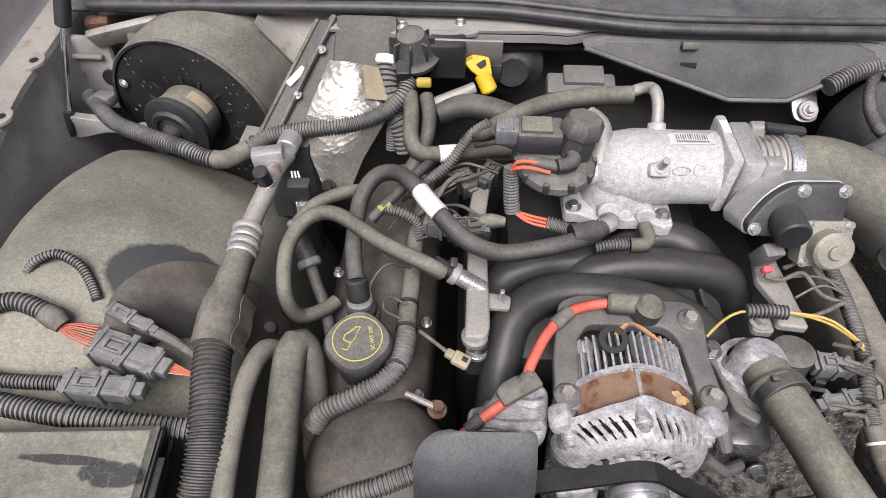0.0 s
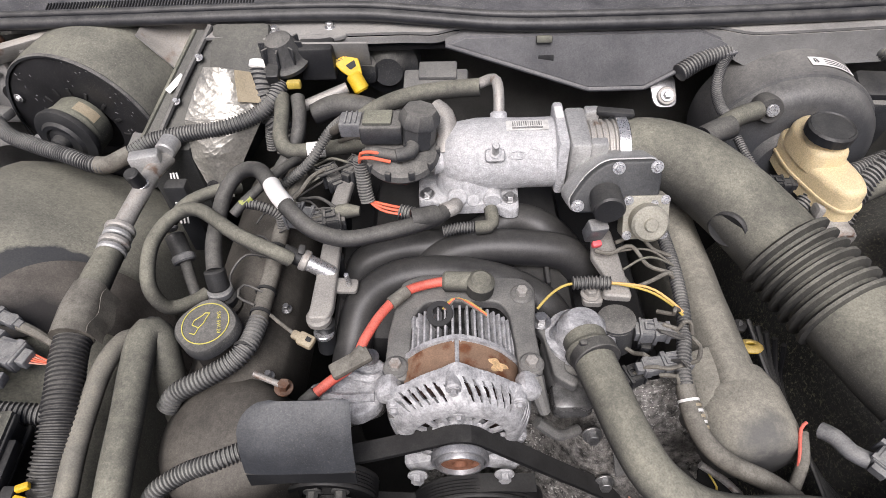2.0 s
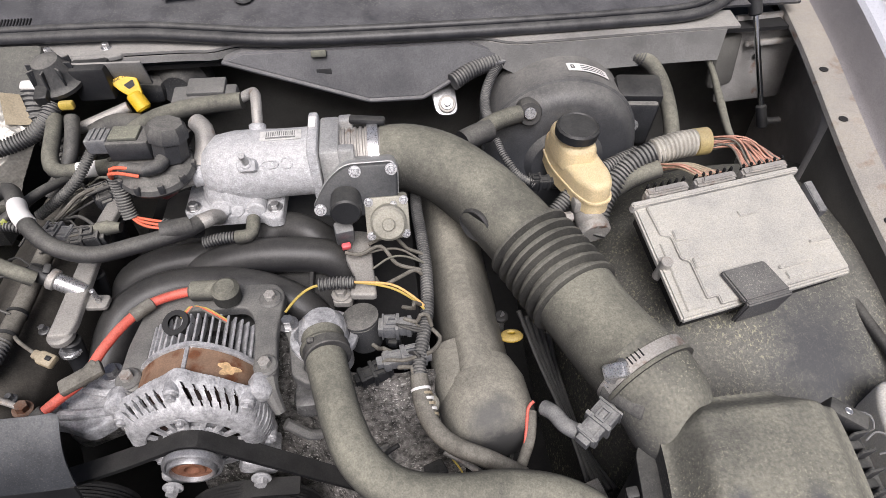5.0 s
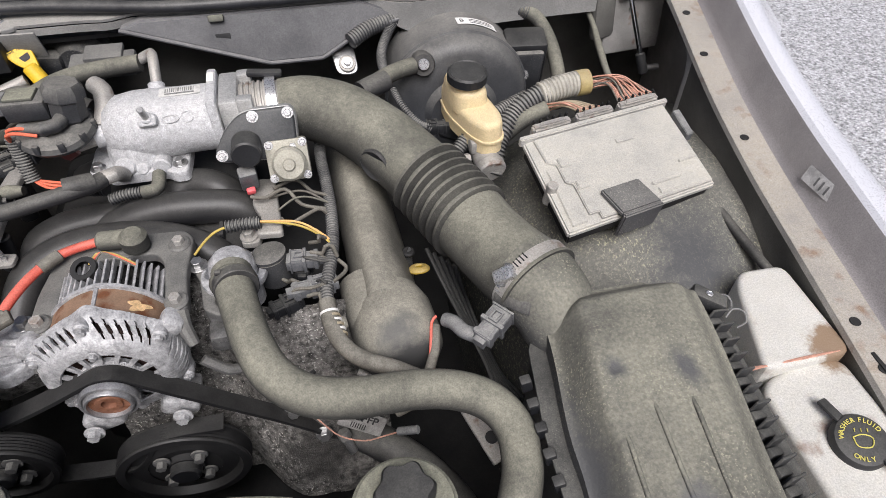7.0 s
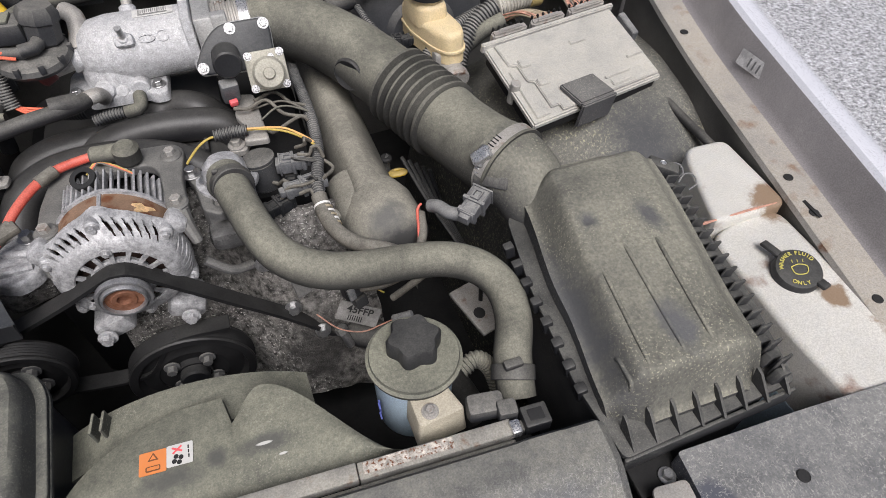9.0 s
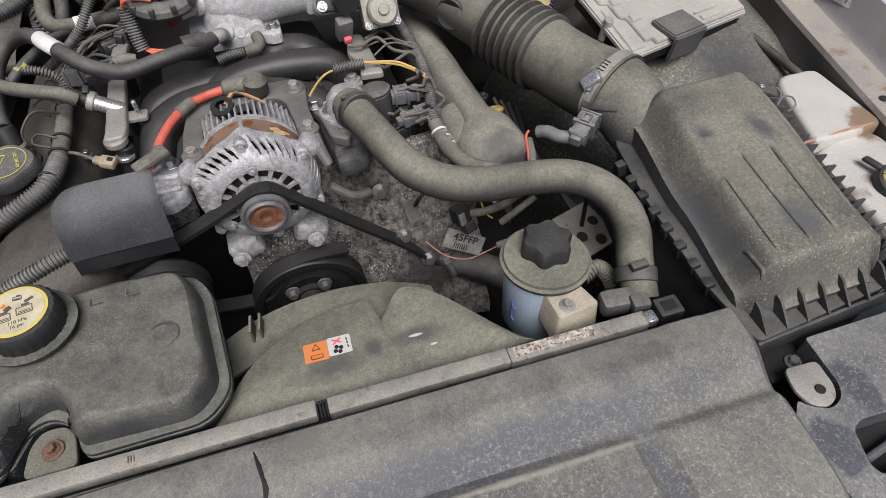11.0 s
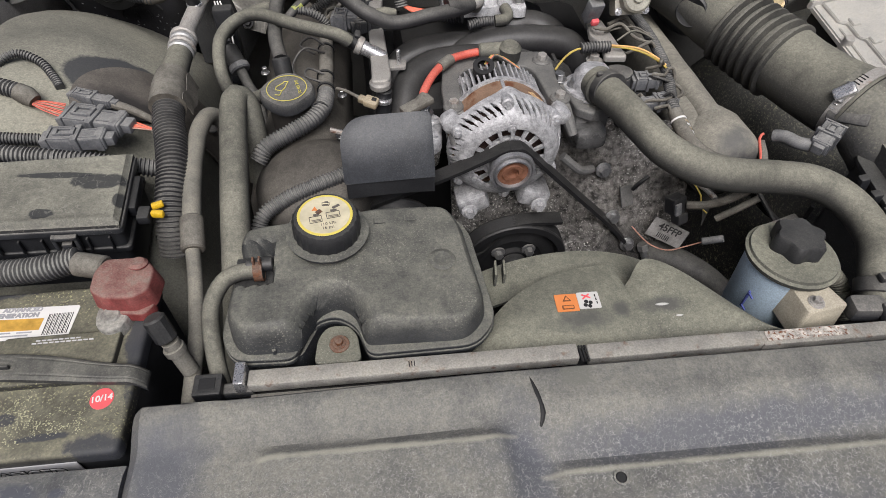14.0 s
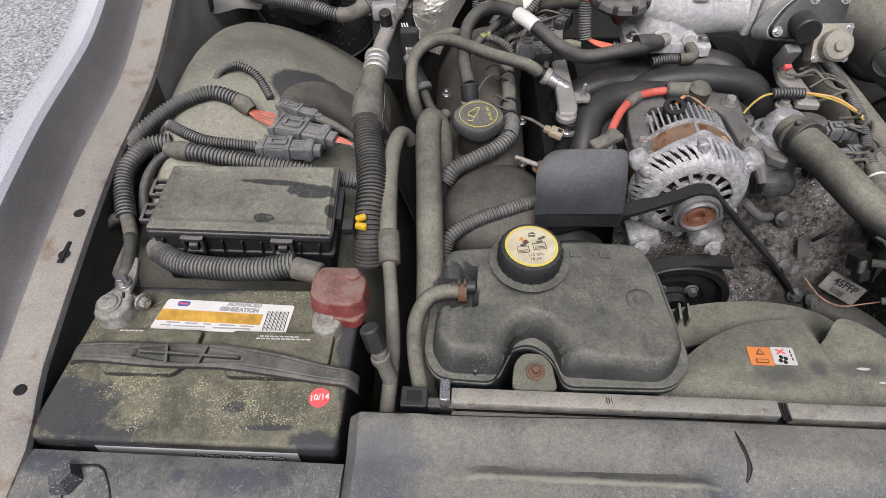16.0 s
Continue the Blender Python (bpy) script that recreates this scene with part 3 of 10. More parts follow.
part("hole_rim", lathe([(0.0048, 0), (0.0065, 0), (0.0065, 0.0015), (0.0048, 0.0015), (0.0048, 0)], (0.187, -0.179, cover_z(0.187, -0.179)), (0, 0, 1), 20), M_COVER, rc)
part("hole", disc(0.0047, 0.001, (0.187, -0.179, cover_z(0.187, -0.179) + 0.0002)), M_INK, rc, "black disc for a screw hole")
# dark crease in the plastic
cr = [(0.129, -0.084), (0.132, -0.100), (0.134, -0.118), (0.130, -0.128)]
part("crease", tube([(a, b, cover_z(a, b) - 0.001) for a, b in cr], [0.0010, 0.0024, 0.0028, 0.0015], 8), M_INK, rc, "dark crack in the plastic")

# corner pieces beside the cover
M_SIDE = pm("blue_black_trim_plastic", (0.040, 0.045, 0.062), 0.42, dust=0.5, dust_col=(0.25, 0.25, 0.24), scale=14, specks=0.7, speck_scale=420.0, grain=700, bump=0.3)
M_TRIM = pm("wiped_dusty_trim", (0.052, 0.057, 0.072), 0.5, dust=0.72, dust_col=(0.245, 0.242, 0.215), scale=26, specks=0.5, speck_scale=520.0, speck_col=(0.40, 0.39, 0.35), grain=650, bump=0.35, streak=0.4)
stained(M_TRIM, [((-0.315, -0.123, 0.85), (0.026, 0.014, 0.1)), ((-0.275, -0.122, 0.85), (0.007, 0.004, 0.1)), ((-0.372, -0.117, 0.85), (0.006, 0.006, 0.1)), ((-0.50, -0.105, 0.85), (0.025, 0.012, 0.1)), ((-0.36, -0.165, 0.84), (0.05, 0.012, 0.1))], (0.080, 0.086, 0.104), 0.5, 1.6)
haired(M_TRIM, 150.0, (0.36, 0.355, 0.32), 0.5, None, 0.06)
sl = thing("side_cover", (-0.38, -0.2, 0.82), "dusty black plastic trim panel in front of the battery", "trim panel", "front trim panels")
part("panel", sheet(lambda u, v: (-0.57 + 0.345 * u, -0.088 - 0.016 * u - 0.33 * v, 0.846 + 0.006 * smooth(0, 0.05, v) - 0.05 * v * v), 40, 30, skirt=0.03), M_TRIM, sl)
SL = [(-0.466, -0.108), (-0.442, -0.112), (-0.424, -0.150), (-0.456, -0.156), (-0.472, -0.130), (-0.466, -0.108)]
part("slot_seam", tube([(a, b, 0.8515 - 0.46 * (b + 0.10) ** 2) for a, b in SL], 0.0012, 8), M_INK, sl)
part("clip", lathe([(0.0155, 0), (0.0150, 0.004), (0.0120, 0.010), (0.0105, 0.0145), (0, 0.0150)], (-0.472, -0.122, 0.852), (0, 0.1, 1), 6), M_SIDE, sl, "blue-black push-in clip")
sr = thing("side_cover", (0.72, -0.2, 0.80), "dusty black plastic trim panel beside the air filter box", "trim panel", "front trim panels")
def holed_plate(outline, hole, z, depth, rads, hole_rad):
    """A moulded plate with a turned-down rim and one opening through it."""
    bm = bmesh.new()
    edges = []
    for loop in (rounded(outline, rads, 5), rounded(hole, hole_rad, 5)):
        vs = [bm.verts.new((p[0], p[1], z)) for p in loop]
        edges += [bm.edges.new((vs[i], vs[(i + 1) % len(vs)])) for i in range(len(vs))]
    bmesh.ops.triangle_fill(bm, edges=edges, use_beauty=True)
    r = bmesh.ops.extrude_edge_only(bm, edges=edges)
    for v in r["geom"]:
        if isinstance(v, bmesh.types.BMVert):
            v.co.z -= depth
    bmesh.ops.recalc_face_normals(bm, faces=bm.faces[:])
    return bm


SIDE = [(0.590, -0.205), (0.606, -0.188), (0.6135, -0.197), (0.6300, -0.2055), (0.6465, -0.199), (0.6535, -0.187), (0.6575, -0.136), (0.793, -0.1395), (0.99, -0.150), (1.0, -0.44), (0.588, -0.44)]
RECESS = [(0.634, -0.227), (0.646, -0.222), (0.709, -0.226), (0.714, -0.240), (0.686, -0.272), (0.628, -0.268), (0.624, -0.257)]
M_TRIMR = pm("dusty_side_trim", (0.060, 0.065, 0.080), 0.5, dust=0.72, dust_col=(0.270, 0.268, 0.250), scale=18, specks=0.5, speck_scale=420.0, speck_col=(0.46, 0.45, 0.41), streak=0.4, bump=0.3)
stained(M_TRIMR, [((0.610, -0.234, 0.83), (0.020, 0.028, 0.1)), ((0.668, -0.195, 0.83), (0.018, 0.03, 0.1))], (0.068, 0.073, 0.092), 0.3, 1.4)
haired(M_TRIMR, 330.0, (0.50, 0.49, 0.44), 0.7, None, 0.09)
part("panel", holed_plate(SIDE, RECESS, 0.8385, 0.03, [0.002, 0.003, 0.006, 0.008, 0.008, 0.006, 0.004, 0.02, 0.01, 0.01, 0.01], 0.005), M_TRIMR, sr)
# near-black plate below the opening stands in for the recess's shade
part("recess_floor", rbox((0.665, -0.246, 0.806), (0.10, 0.06, 0.004), 0.001), M_DARK, sr, "near-black plate painting the recess's shade")
part("recess_ridge", rod((0.640, -0.250, 0.816), (0.702, -0.240, 0.816), 0.004, 10, 0.001), M_SIDE, sr, "blue-black ridge in the recess")
part("hole", disc(0.0062, 0.001, (0.753, -0.193, 0.8385)), M_INK, sr)
hb = thing("hood_bracket", (0.632, -0.18, 0.83), "bare grey metal mounting tab with a hole", "bracket")
part("tab", prism([(0.618, -0.156), (0.653, -0.159), (0.6505, -0.186), (0.6440, -0.197), (0.6300, -0.2025), (0.6165, -0.195), (0.6120, -0.178)], 0.8325, 0.8360, 0.001, 0.006), M_ALUDIM, hb)
part("hole", disc(0.005, 0.0012, (0.635, -0.185, 0.8357)), M_INK, hb)
part("bolt", bolt((0.648, -0.146, 0.812), r=0.0055, h=0.006), M_STEEL, hb)
# near-black plate gives the deep slot behind the tab its shade
part("bolt_plate", rbox((0.640, -0.140, 0.8085), (0.05, 0.035, 0.006), 0.002), M_DARK, hb)

# aluminium top rail of the radiator
rl = thing("radiator", (0.2, -0.05, 0.5), "aluminium radiator with dusty, stained top rail", "radiator")


def on_rail(x, dy=0.0, dz=0.0):
    return (x, -0.0475 - 0.042 * (x - 0.10) + dy, 0.8460 - 0.014 * (x - 0.10) + dz)


def rail_piece(x0, x1, w=0.017):
    a, b = Vector(on_rail(x0)), Vector(on_rail(x1))
    bm = rbox((0, 0, 0), ((b - a).length, w, 0.014), 0.002)
    d = (b - a).normalized()
    bm.transform(Matrix.Translation((a + b) / 2) @ turn(0, 0, math.degrees(math.atan2(d.y, d.x))))
    return bm


M_RAIL = pm("dusty_aluminium_rail", (0.35, 0.34, 0.315), 0.55, 0.3, dust=0.7, dust_col=(0.33, 0.312, 0.26), scale=40, rust=0.06, var=0.3, specks=0.3)
part("top_rail", rail_piece(-0.127, 0.186), M_RAIL, rl)
part("top_rail", rail_piece(0.196, 0.372), M_RAIL, rl)
part("top_rail", rail_piece(0.3725, 0.520), M_RAIL, rl)
stain = plate(on_rail(0.42, 0.001, 0.0072), 0.085, 0.011, R_F)
part("stain", stain, pm("flaky_rust_stain", (0.46, 0.43, 0.38), 0.8, 0.1, scale=140, rust=0.38, var=0.5), rl, "flaking rusty patch on the rail")
part("front_lip", rail_piece(-0.127, 0.52, 0.006), M_RAIL, rl).location = (0, -0.0120, -0.012)
for x in (0.028, 0.353):
    for k in range(5):
        part("fin", rod(on_rail(x + 0.0025 * (k - 2), -0.003, 0.0062), on_rail(x + 0.0025 * (k - 2), 0.004, 0.0062), 0.0009, 6), M_INK, rl)
for k in range(3):
    part("fin", rod(on_rail(0.189 + 0.003 * k, -0.01, 0.004), on_rail(0.189 + 0.003 * k, 0.008, 0.004), 0.0012, 6), M_DARK, rl)
part("core", rbox((0.2, -0.055, 0.64), (0.68, 0.035, 0.38), 0.004, (0, 0, YAW)), M_DARK, rl, "black radiator core")
for x, yy in ((-0.163, -0.040), (0.544, -0.064)):
    e = thing("retainer", (x, yy, 0.83), "small black square plastic retainer on the radiator's end", "retainer", "radiator retainers")
    part("socket", join(rbox((x, yy, 0.846), (0.026, 0.022, 0.018), 0.002, (0, 0, YAW))), M_BLACK, e)
    part("opening", rbox((x, yy, 0.8552), (0.015, 0.012, 0.001), 0.0005, (0, 0, YAW)), M_INK, e)
    part("arm", rbox((x + (0.025 if x < 0 else -0.025), yy - 0.002, 0.840), (0.03, 0.012, 0.012), 0.003, (0, 0, YAW)), M_PLASTIC, e)
part("clip", rbox((-0.133, -0.036, 0.853), (0.010, 0.024, 0.018), 0.002, (0, 0, YAW)), M_ZINC, rl, "pale metal end clip")
part("clip", rbox((0.522, -0.068, 0.847), (0.010, 0.014, 0.012), 0.002, (0, 0, YAW)), M_ZINC, rl)

# fan shroud
M_SHROUD = pm("dusty_shroud_plastic", (0.05, 0.052, 0.048), 0.6, dust=0.85, dust_col=(0.258, 0.256, 0.196), scale=12, specks=0.4, speck_scale=480.0, grain=600, bump=0.25)
stained(M_SHROUD, [((0.298, -0.003, 0.835), (0.020, 0.010, 0.05)), ((0.21, -0.009, 0.835), (0.034, 0.012, 0.05)), ((0.253, -0.003, 0.835), (0.008, 0.010, 0.05))], (0.075, 0.076, 0.070), 1.0, 2.4)
stained(M_SHROUD, [((0.296, -0.003, 0.835), (0.0075, 0.0016, 0.05)), ((0.311, -0.017, 0.835), (0.004, 0.0012, 0.05))], (0.55, 0.55, 0.52), 0.4, 0.5)
fs = thing("fan_shroud", (0.25, 0.01, 0.6), "dusty grey-green plastic fan shroud", "fan shroud")


def shroud_back(x):
    if x < 0.262:
        return 0.062 - 0.9 * (x - 0.235) ** 2 * (4 if x < 0.235 else 1)
    if x < 0.30:
        return 0.028 + 0.032 * smooth(0.262, 0.30, x)
    return 0.060 - 0.115 * smooth(0.30, 0.43, x)


def shroud(u, v):
    x = 0.075 + 0.40 * u
    yb = shroud_back(x)
    y0 = on_rail(x)[1] + 0.012
    y = y0 + (yb - y0) * v
    z = 0.832 + 0.006 * math.sin(math.pi * v) - 0.006 * smooth(0.25, 0.4, x) - 0.02 * smooth(0.14, 0.075, x)
    if x > 0.262:
        z += 0.008 * smooth(0.262, 0.29, x) * v
    return (x, y, z)


part("shell", sheet(shroud, 60, 14, skirt=0.10), M_SHROUD, fs)


def ring(u, v):
    a = radians(200 - 150 * u)
    r = 0.205 - 0.004 * v
    return (0.215 + r * math.cos(a), 0.045 + 0.055 * v, 0.615 + r * math.sin(a))


part("ring", sheet(ring, 40, 4, thick=0.004), M_SHROUD, fs)
for dx in (0.0, 0.010):
    part("post", rbox((0.135 + dx, 0.082, 0.80), (0.003, 0.022, 0.045), 0.001, (0, 0, -8)), M_SHROUD, fs)
sR = turn(0, 0, -3)
M_FADED = pm("faded_print_ink", (0.16, 0.07, 0.03), 0.6, bump=0.0)
M_LABELG = pm("greyed_paper_label", (0.58, 0.575, 0.55), 0.6, scale=30, var=0.08, dust=0.2, bump=0.0)
st = part("warning_sticker", plate((0.1965, 0.0125, 0.8385), 0.024, 0.022, sR), M_LABELO, fs, "orange warning sticker with a triangle")
part("symbol", prism([(-0.0048, 0), (0.0048, 0), (0, 0.0078)], 0, 0.0004, 0, 0.0008, m=Matrix.Translation((0.197, 0.0140, 0.8392)) @ sR), M_FADED, st)
part("symbol_inlay", prism([(-0.0026, 0.0012), (0.0026, 0.0012), (0, 0.0054)], 0, 0.0003, 0, 0.0004, m=Matrix.Translation((0.197, 0.0140, 0.8397)) @ sR), M_LABELO, st)
part("symbol", plate((0.1965, 0.0065, 0.8391), 0.013, 0.0052, sR, 0.0003), M_FADED, st)
part("symbol_inlay", plate((0.1968, 0.0065, 0.8395), 0.0108, 0.0030, sR, 0.0003), M_LABELO, st)
st = part("warning_sticker", plate((0.2205, 0.0125, 0.8387), 0.0235, 0.021, sR), M_LABELG, fs, "greyed white sticker with a fan pictogram")
for k in range(4):
    a = k * math.pi / 2 + 0.4
    part("symbol", disc(0.0023, 0.0004, (0.2185 + 0.0033 * math.cos(a), 0.0080 + 0.0033 * math.sin(a), 0.8393), (0, 0, 1), 0.0001, 10), M_INK, st)
for k, ang in enumerate((35, -30)):
    part("symbol", plate((0.2185, 0.0175, 0.8393 + 0.0004 * k), 0.0105, 0.0018, turn(0, 0, ang), 0.0003), M_REDST, st)
for k in range(3):
    part("text_bar", plate((0.2285, 0.0175 - 0.0045 * k, 0.8393), 0.0012, 0.0034, sR, 0.0003), M_INK, st)

# ---- coolant expansion tank ----
dt = thing("coolant_tank", (-0.02, 0.05, 0.7), "dusty dark grey plastic coolant expansion tank", "coolant tank")
T_OUT = [(-0.140, 0.130), (0.020, 0.150), (0.092, 0.146), (0.108, 0.118), (0.116, 0.000), (0.092, -0.026), (-0.012, -0.022),
         (-0.021, 0.012), (-0.040, 0.027), (-0.062, 0.020), (-0.080, -0.018), (-0.136, -0.014), (-0.150, 0.012), (-0.143, 0.085)]


def grown(outline, d):
    c = Vector((-0.02, 0.06))
    return [tuple(c + (Vector(p) - c) * (1 + d / (Vector(p) - c).length)) for p in outline]


M_TANK = pm("dusty_tank_plastic", (0.024, 0.027, 0.034), 0.42, dust=0.74, dust_col=(0.215, 0.212, 0.172), scale=24, specks=0.3, bump=0.25, grain=600, speck_scale=520.0)
T_IN = [Vector(p) for p in rounded(grown(T_OUT, -0.006), [0.03, 0.03, 0.03, 0.03, 0.03, 0.03, 0.008, 0.016, 0.016, 0.016, 0.008, 0.02, 0.02, 0.02], 6)]
T_DENSE = []
for i_ in range(len(T_IN)):
    a_, b_ = T_IN[i_], T_IN[(i_ + 1) % len(T_IN)]
    m_ = max(1, int((b_ - a_).length / 0.006))
    T_DENSE += [a_.lerp(b_, k_ / m_) for k_ in range(m_)]


def tank_top(u, v):
    e = T_DENSE[int(round(u * len(T_DENSE))) % len(T_DENSE)]
    c = Vector((-0.035, 0.075))
    p = e.lerp(c, 1 - v ** 0.6)
    d = min((p - q).length for q in T_DENSE)
    notch = smooth(0.075, 0.03, (p - Vector((-0.042, -0.004))).length)
    k = min(1.0, d / (0.012 + 0.006 * notch))
    z = 0.845 + 0.038 * math.sqrt(max(0.0, 1 - (1 - k) ** 2.0))
    z += -0.04 * (p.x + 0.02) + 0.0012 * noise.noise((p.x * 30, p.y * 30, 4))
    z -= 0.024 * smooth(-0.096, -0.102, p.x) * smooth(0.044, 0.050, p.y) * smooth(0.102, 0.096, p.y)
    return (p.x, p.y, z)


tb = sheet(tank_top, len(T_DENSE), 26)
part("lower_body", prism([tuple(q) for q in T_IN], 0.72, 0.8385, 0), M_TANK, dt)
part("body", tb, M_TANK, dt)
for z0, z1, g, mt in ((0.838, 0.843, 0.004, M_TANK), (0.8445, 0.849, 0.003, M_TANK), (0.8425, 0.845, 0.0, M_INK)):
    fl = prism(grown(T_OUT, g), z0, z1, 0.0015, [0.035, 0.03, 0.03, 0.03, 0.03, 0.03, 0.01, 0.018, 0.018, 0.018, 0.01, 0.02, 0.02, 0.02])
    part("seam", fl, mt, dt)
part("lug", prism([(-0.064, -0.027), (-0.018, -0.029), (-0.021, 0.002), (-0.030, 0.014), (-0.050, 0.015), (-0.060, 0.002)], 0.840, 0.8450, 0.0015, 0.008), M_SHROUD, dt, "dusty mounting tab")
part("washer", disc(0.0098, 0.002, (-0.039, -0.008, 0.8452), (0, 0, 1), 0.0005, 24), M_RUST, dt, "rusty washer")
part("bolt", bolt((-0.039, -0.008, 0.8467), r=0.0042, h=0.005), M_RUST, dt, "rusty bolt")
part("boss", lathe([(0, 0.001), (0.008, 0.001), (0.009, 0.0015), (0.012, 0.001), (0.014, 0)], (0.071, 0.056, 0.8815), (0.04, 0, 1), 24), M_TANK, dt, "moulded round boss")
for x, y in ((-0.10, -0.012), (0.083, -0.014)):
    part("vent_pin", disc(0.002, 0.01, (x, y, 0.846), (0, 0, 1), 0.0005, 8), M_TANK, dt)
for x0 in (0.012, 0.045):
    part("mark", join(rbox((x0, 0.112, 0.884), (0.012, 0.001, 0.0008), 0.0002), rbox((x0 - 0.006, 0.116, 0.884), (0.001, 0.008, 0.0008), 0.0002)), M_TANK, dt)
part("cap_collar", lathe([(0.030, -0.01), (0.036, 0.0), (0.041, 0.006), (0.042, 0.010), (0.038, 0.011), (0.030, 0.011)], (-0.042, 0.097, 0.886), (0.03, 0, 1), 40), M_TANK, dt, "raised collar")
prof = [(0.0315, 0.004), (0.0335, 0.008), (0.0335, 0.026), (0.031, 0.0305), (0.028, 0.0315), (0, 0.0315)]
cap = part("cap", lathe(prof, (-0.042, 0.097, 0.888), (0.03, -0.02, 1), 72, wob=0.018, lobes=24), M_BLACK, dt, "black ribbed screw cap")
NC = Vector((0.03, -0.02, 1)).normalized()
qC = Vector((0, 0, 1)).rotation_difference(NC).to_matrix().to_4x4()
oC = Vector((-0.042, 0.097, 0.888)) + NC * 0.0318
part("label", disc(0.0275, 0.0006, oC, NC, 0.0002, 48), M_LABELY, cap, "yellow rim of the round warning label")
part("label", disc(0.0248, 0.0004, oC + NC * 0.0005, NC, 0.0001, 48), pm("cream_label", (0.56, 0.51, 0.36), 0.5, scale=60, var=0.15, bump=0.0), cap, "cream warning label with pictograms")
mC = Matrix.Translation(oC + NC * 0.001) @ qC
part("pictogram", prism([(-0.013, 0.006), (-0.007, 0.006), (-0.010, 0.0115)], 0, 0.0003, 0, 0.0005, m=mC), M_LABELO, cap)
def icon(cx, cy, w, h, mat, rz=8):
    """A small outlined pictogram with a hatched lower half."""
    for a, b, p, q in ((0, h / 2, w, 0.0007), (0, -h / 2, w, 0.0007), (-w / 2, 0, 0.0007, h), (w / 2, 0, 0.0007, h), (0, -h * 0.1, w * 0.8, 0.0006), (0, -h * 0.3, w * 0.8, 0.0006), (w * 0.1, h * 0.75, w * 0.5, h * 0.3)):
        part("pictogram", plate((0, 0, 0), p, q, Matrix.Identity(4), 0.0003, 0), mat, cap).matrix_basis = mC @ Matrix.Translation((cx, cy, 0)) @ turn(0, 0, rz) @ Matrix.Translation((a, b, 0))


M_PICT = pm("grey_black_print", (0.10, 0.09, 0.08), 0.6, var=0.2, bump=0.0)
icon(-0.009, -0.006, 0.012, 0.008, M_PICT)
icon(0.008, -0.001, 0.013, 0.008, M_PICT)
icon(0.001, 0.014, 0.007, 0.004, M_PICT, 0)
part("pictogram", plate((0, 0, 0), 0.006, 0.005, turn(0, 0, 40), 0.0003, 0.0005), M_RUST, cap).matrix_basis = mC @ Matrix.Translation((-0.006, 0.004, 0))
part("pictogram", plate((0, 0, 0), 0.008, 0.003, turn(0, 0, 30), 0.0003, 0.0005), M_PICT, cap).matrix_basis = mC @ Matrix.Translation((0.011, 0.010, 0))
for w_, dy in (("110 kPa", -0.0125), ("16 psi", -0.0175)):
    lettering(w_, 0.0050, mC @ Matrix.Translation((0.003, dy, 0.0002)) @ turn(0, 0, 8), M_PICT, cap, depth=0.0001)
# black plate added in the notch, its colour standing in for shade
part("notch_floor", rbox((-0.120, 0.073, 0.8650), (0.038, 0.046, 0.004), 0.001), M_BLACK, dt, "black plate painting the hose notch's shade")
part("hose_port", rod((-0.098, 0.072, 0.8825), (-0.124, 0.072, 0.8825), 0.0070, 16, 0.001), M_BLACK, dt)
hose("overflow_hose", [(-0.117, 0.072, 0.8825), (-0.140, 0.072, 0.882), (-0.158, 0.067, 0.876), (-0.170, 0.045, 0.866), (-0.170, 0.015, 0.85), (-0.163, -0.020, 0.83), (-0.16, -0.03, 0.78)], 0.0085, M_RUBBER, "dusty rubber overflow hose curving off the coolant tank")
cl = thing("hose_clip", (-0.123, 0.072, 0.88), "rust-brown spring clip on the overflow hose", "hose clip")
part("ring", lathe([(0.009, 0), (0.0105, 0), (0.0105, 0.009), (0.009, 0.009), (0.009, 0)], (-0.127, 0.072, 0.8825), (1, 0, 0), 20), M_RUST, cl)
for d in (-0.003, 0.003):
    part("tang", rbox((-0.1225 + d, 0.074, 0.896), (0.002, 0.006, 0.007), 0.0004), M_RUST, cl)

# ---- battery ----
M_GREYP = pm("grey_print", (0.35, 0.35, 0.36), 0.6, var=0.1, bump=0.0)
M_LABELG2 = pm("silver_print", (0.52, 0.52, 0.52), 0.5, var=0.1, bump=0.0)
bt = thing("battery", (-0.36, 0.01, 0.68), "dusty black car battery with a white and gold label", "battery")
M_BAT = pm("dusty_battery_case", (0.018, 0.019, 0.023), 0.4, dust=0.86, dust_col=(0.215, 0.205, 0.145), scale=34, var=0.4, specks=0.8, speck_col=(0.44, 0.43, 0.24), speck_scale=430.0, grain=420, bump=0.35)
stained(M_BAT, [((-0.495, -0.050, 0.85), (0.050, 0.034, 0.05)), ((-0.450, -0.082, 0.85), (0.040, 0.014, 0.05)), ((-0.252, -0.086, 0.85), (0.026, 0.012, 0.05)), ((-0.40, 0.095, 0.85), (0.08, 0.012, 0.05)), ((-0.300, -0.0715, 0.85), (0.024, 0.0035, 0.05)), ((-0.337, -0.051, 0.85), (0.014, 0.005, 0.05)), ((-0.235, 0.02, 0.85), (0.010, 0.06, 0.05))], (0.040, 0.043, 0.052), 0.3, 2.3)


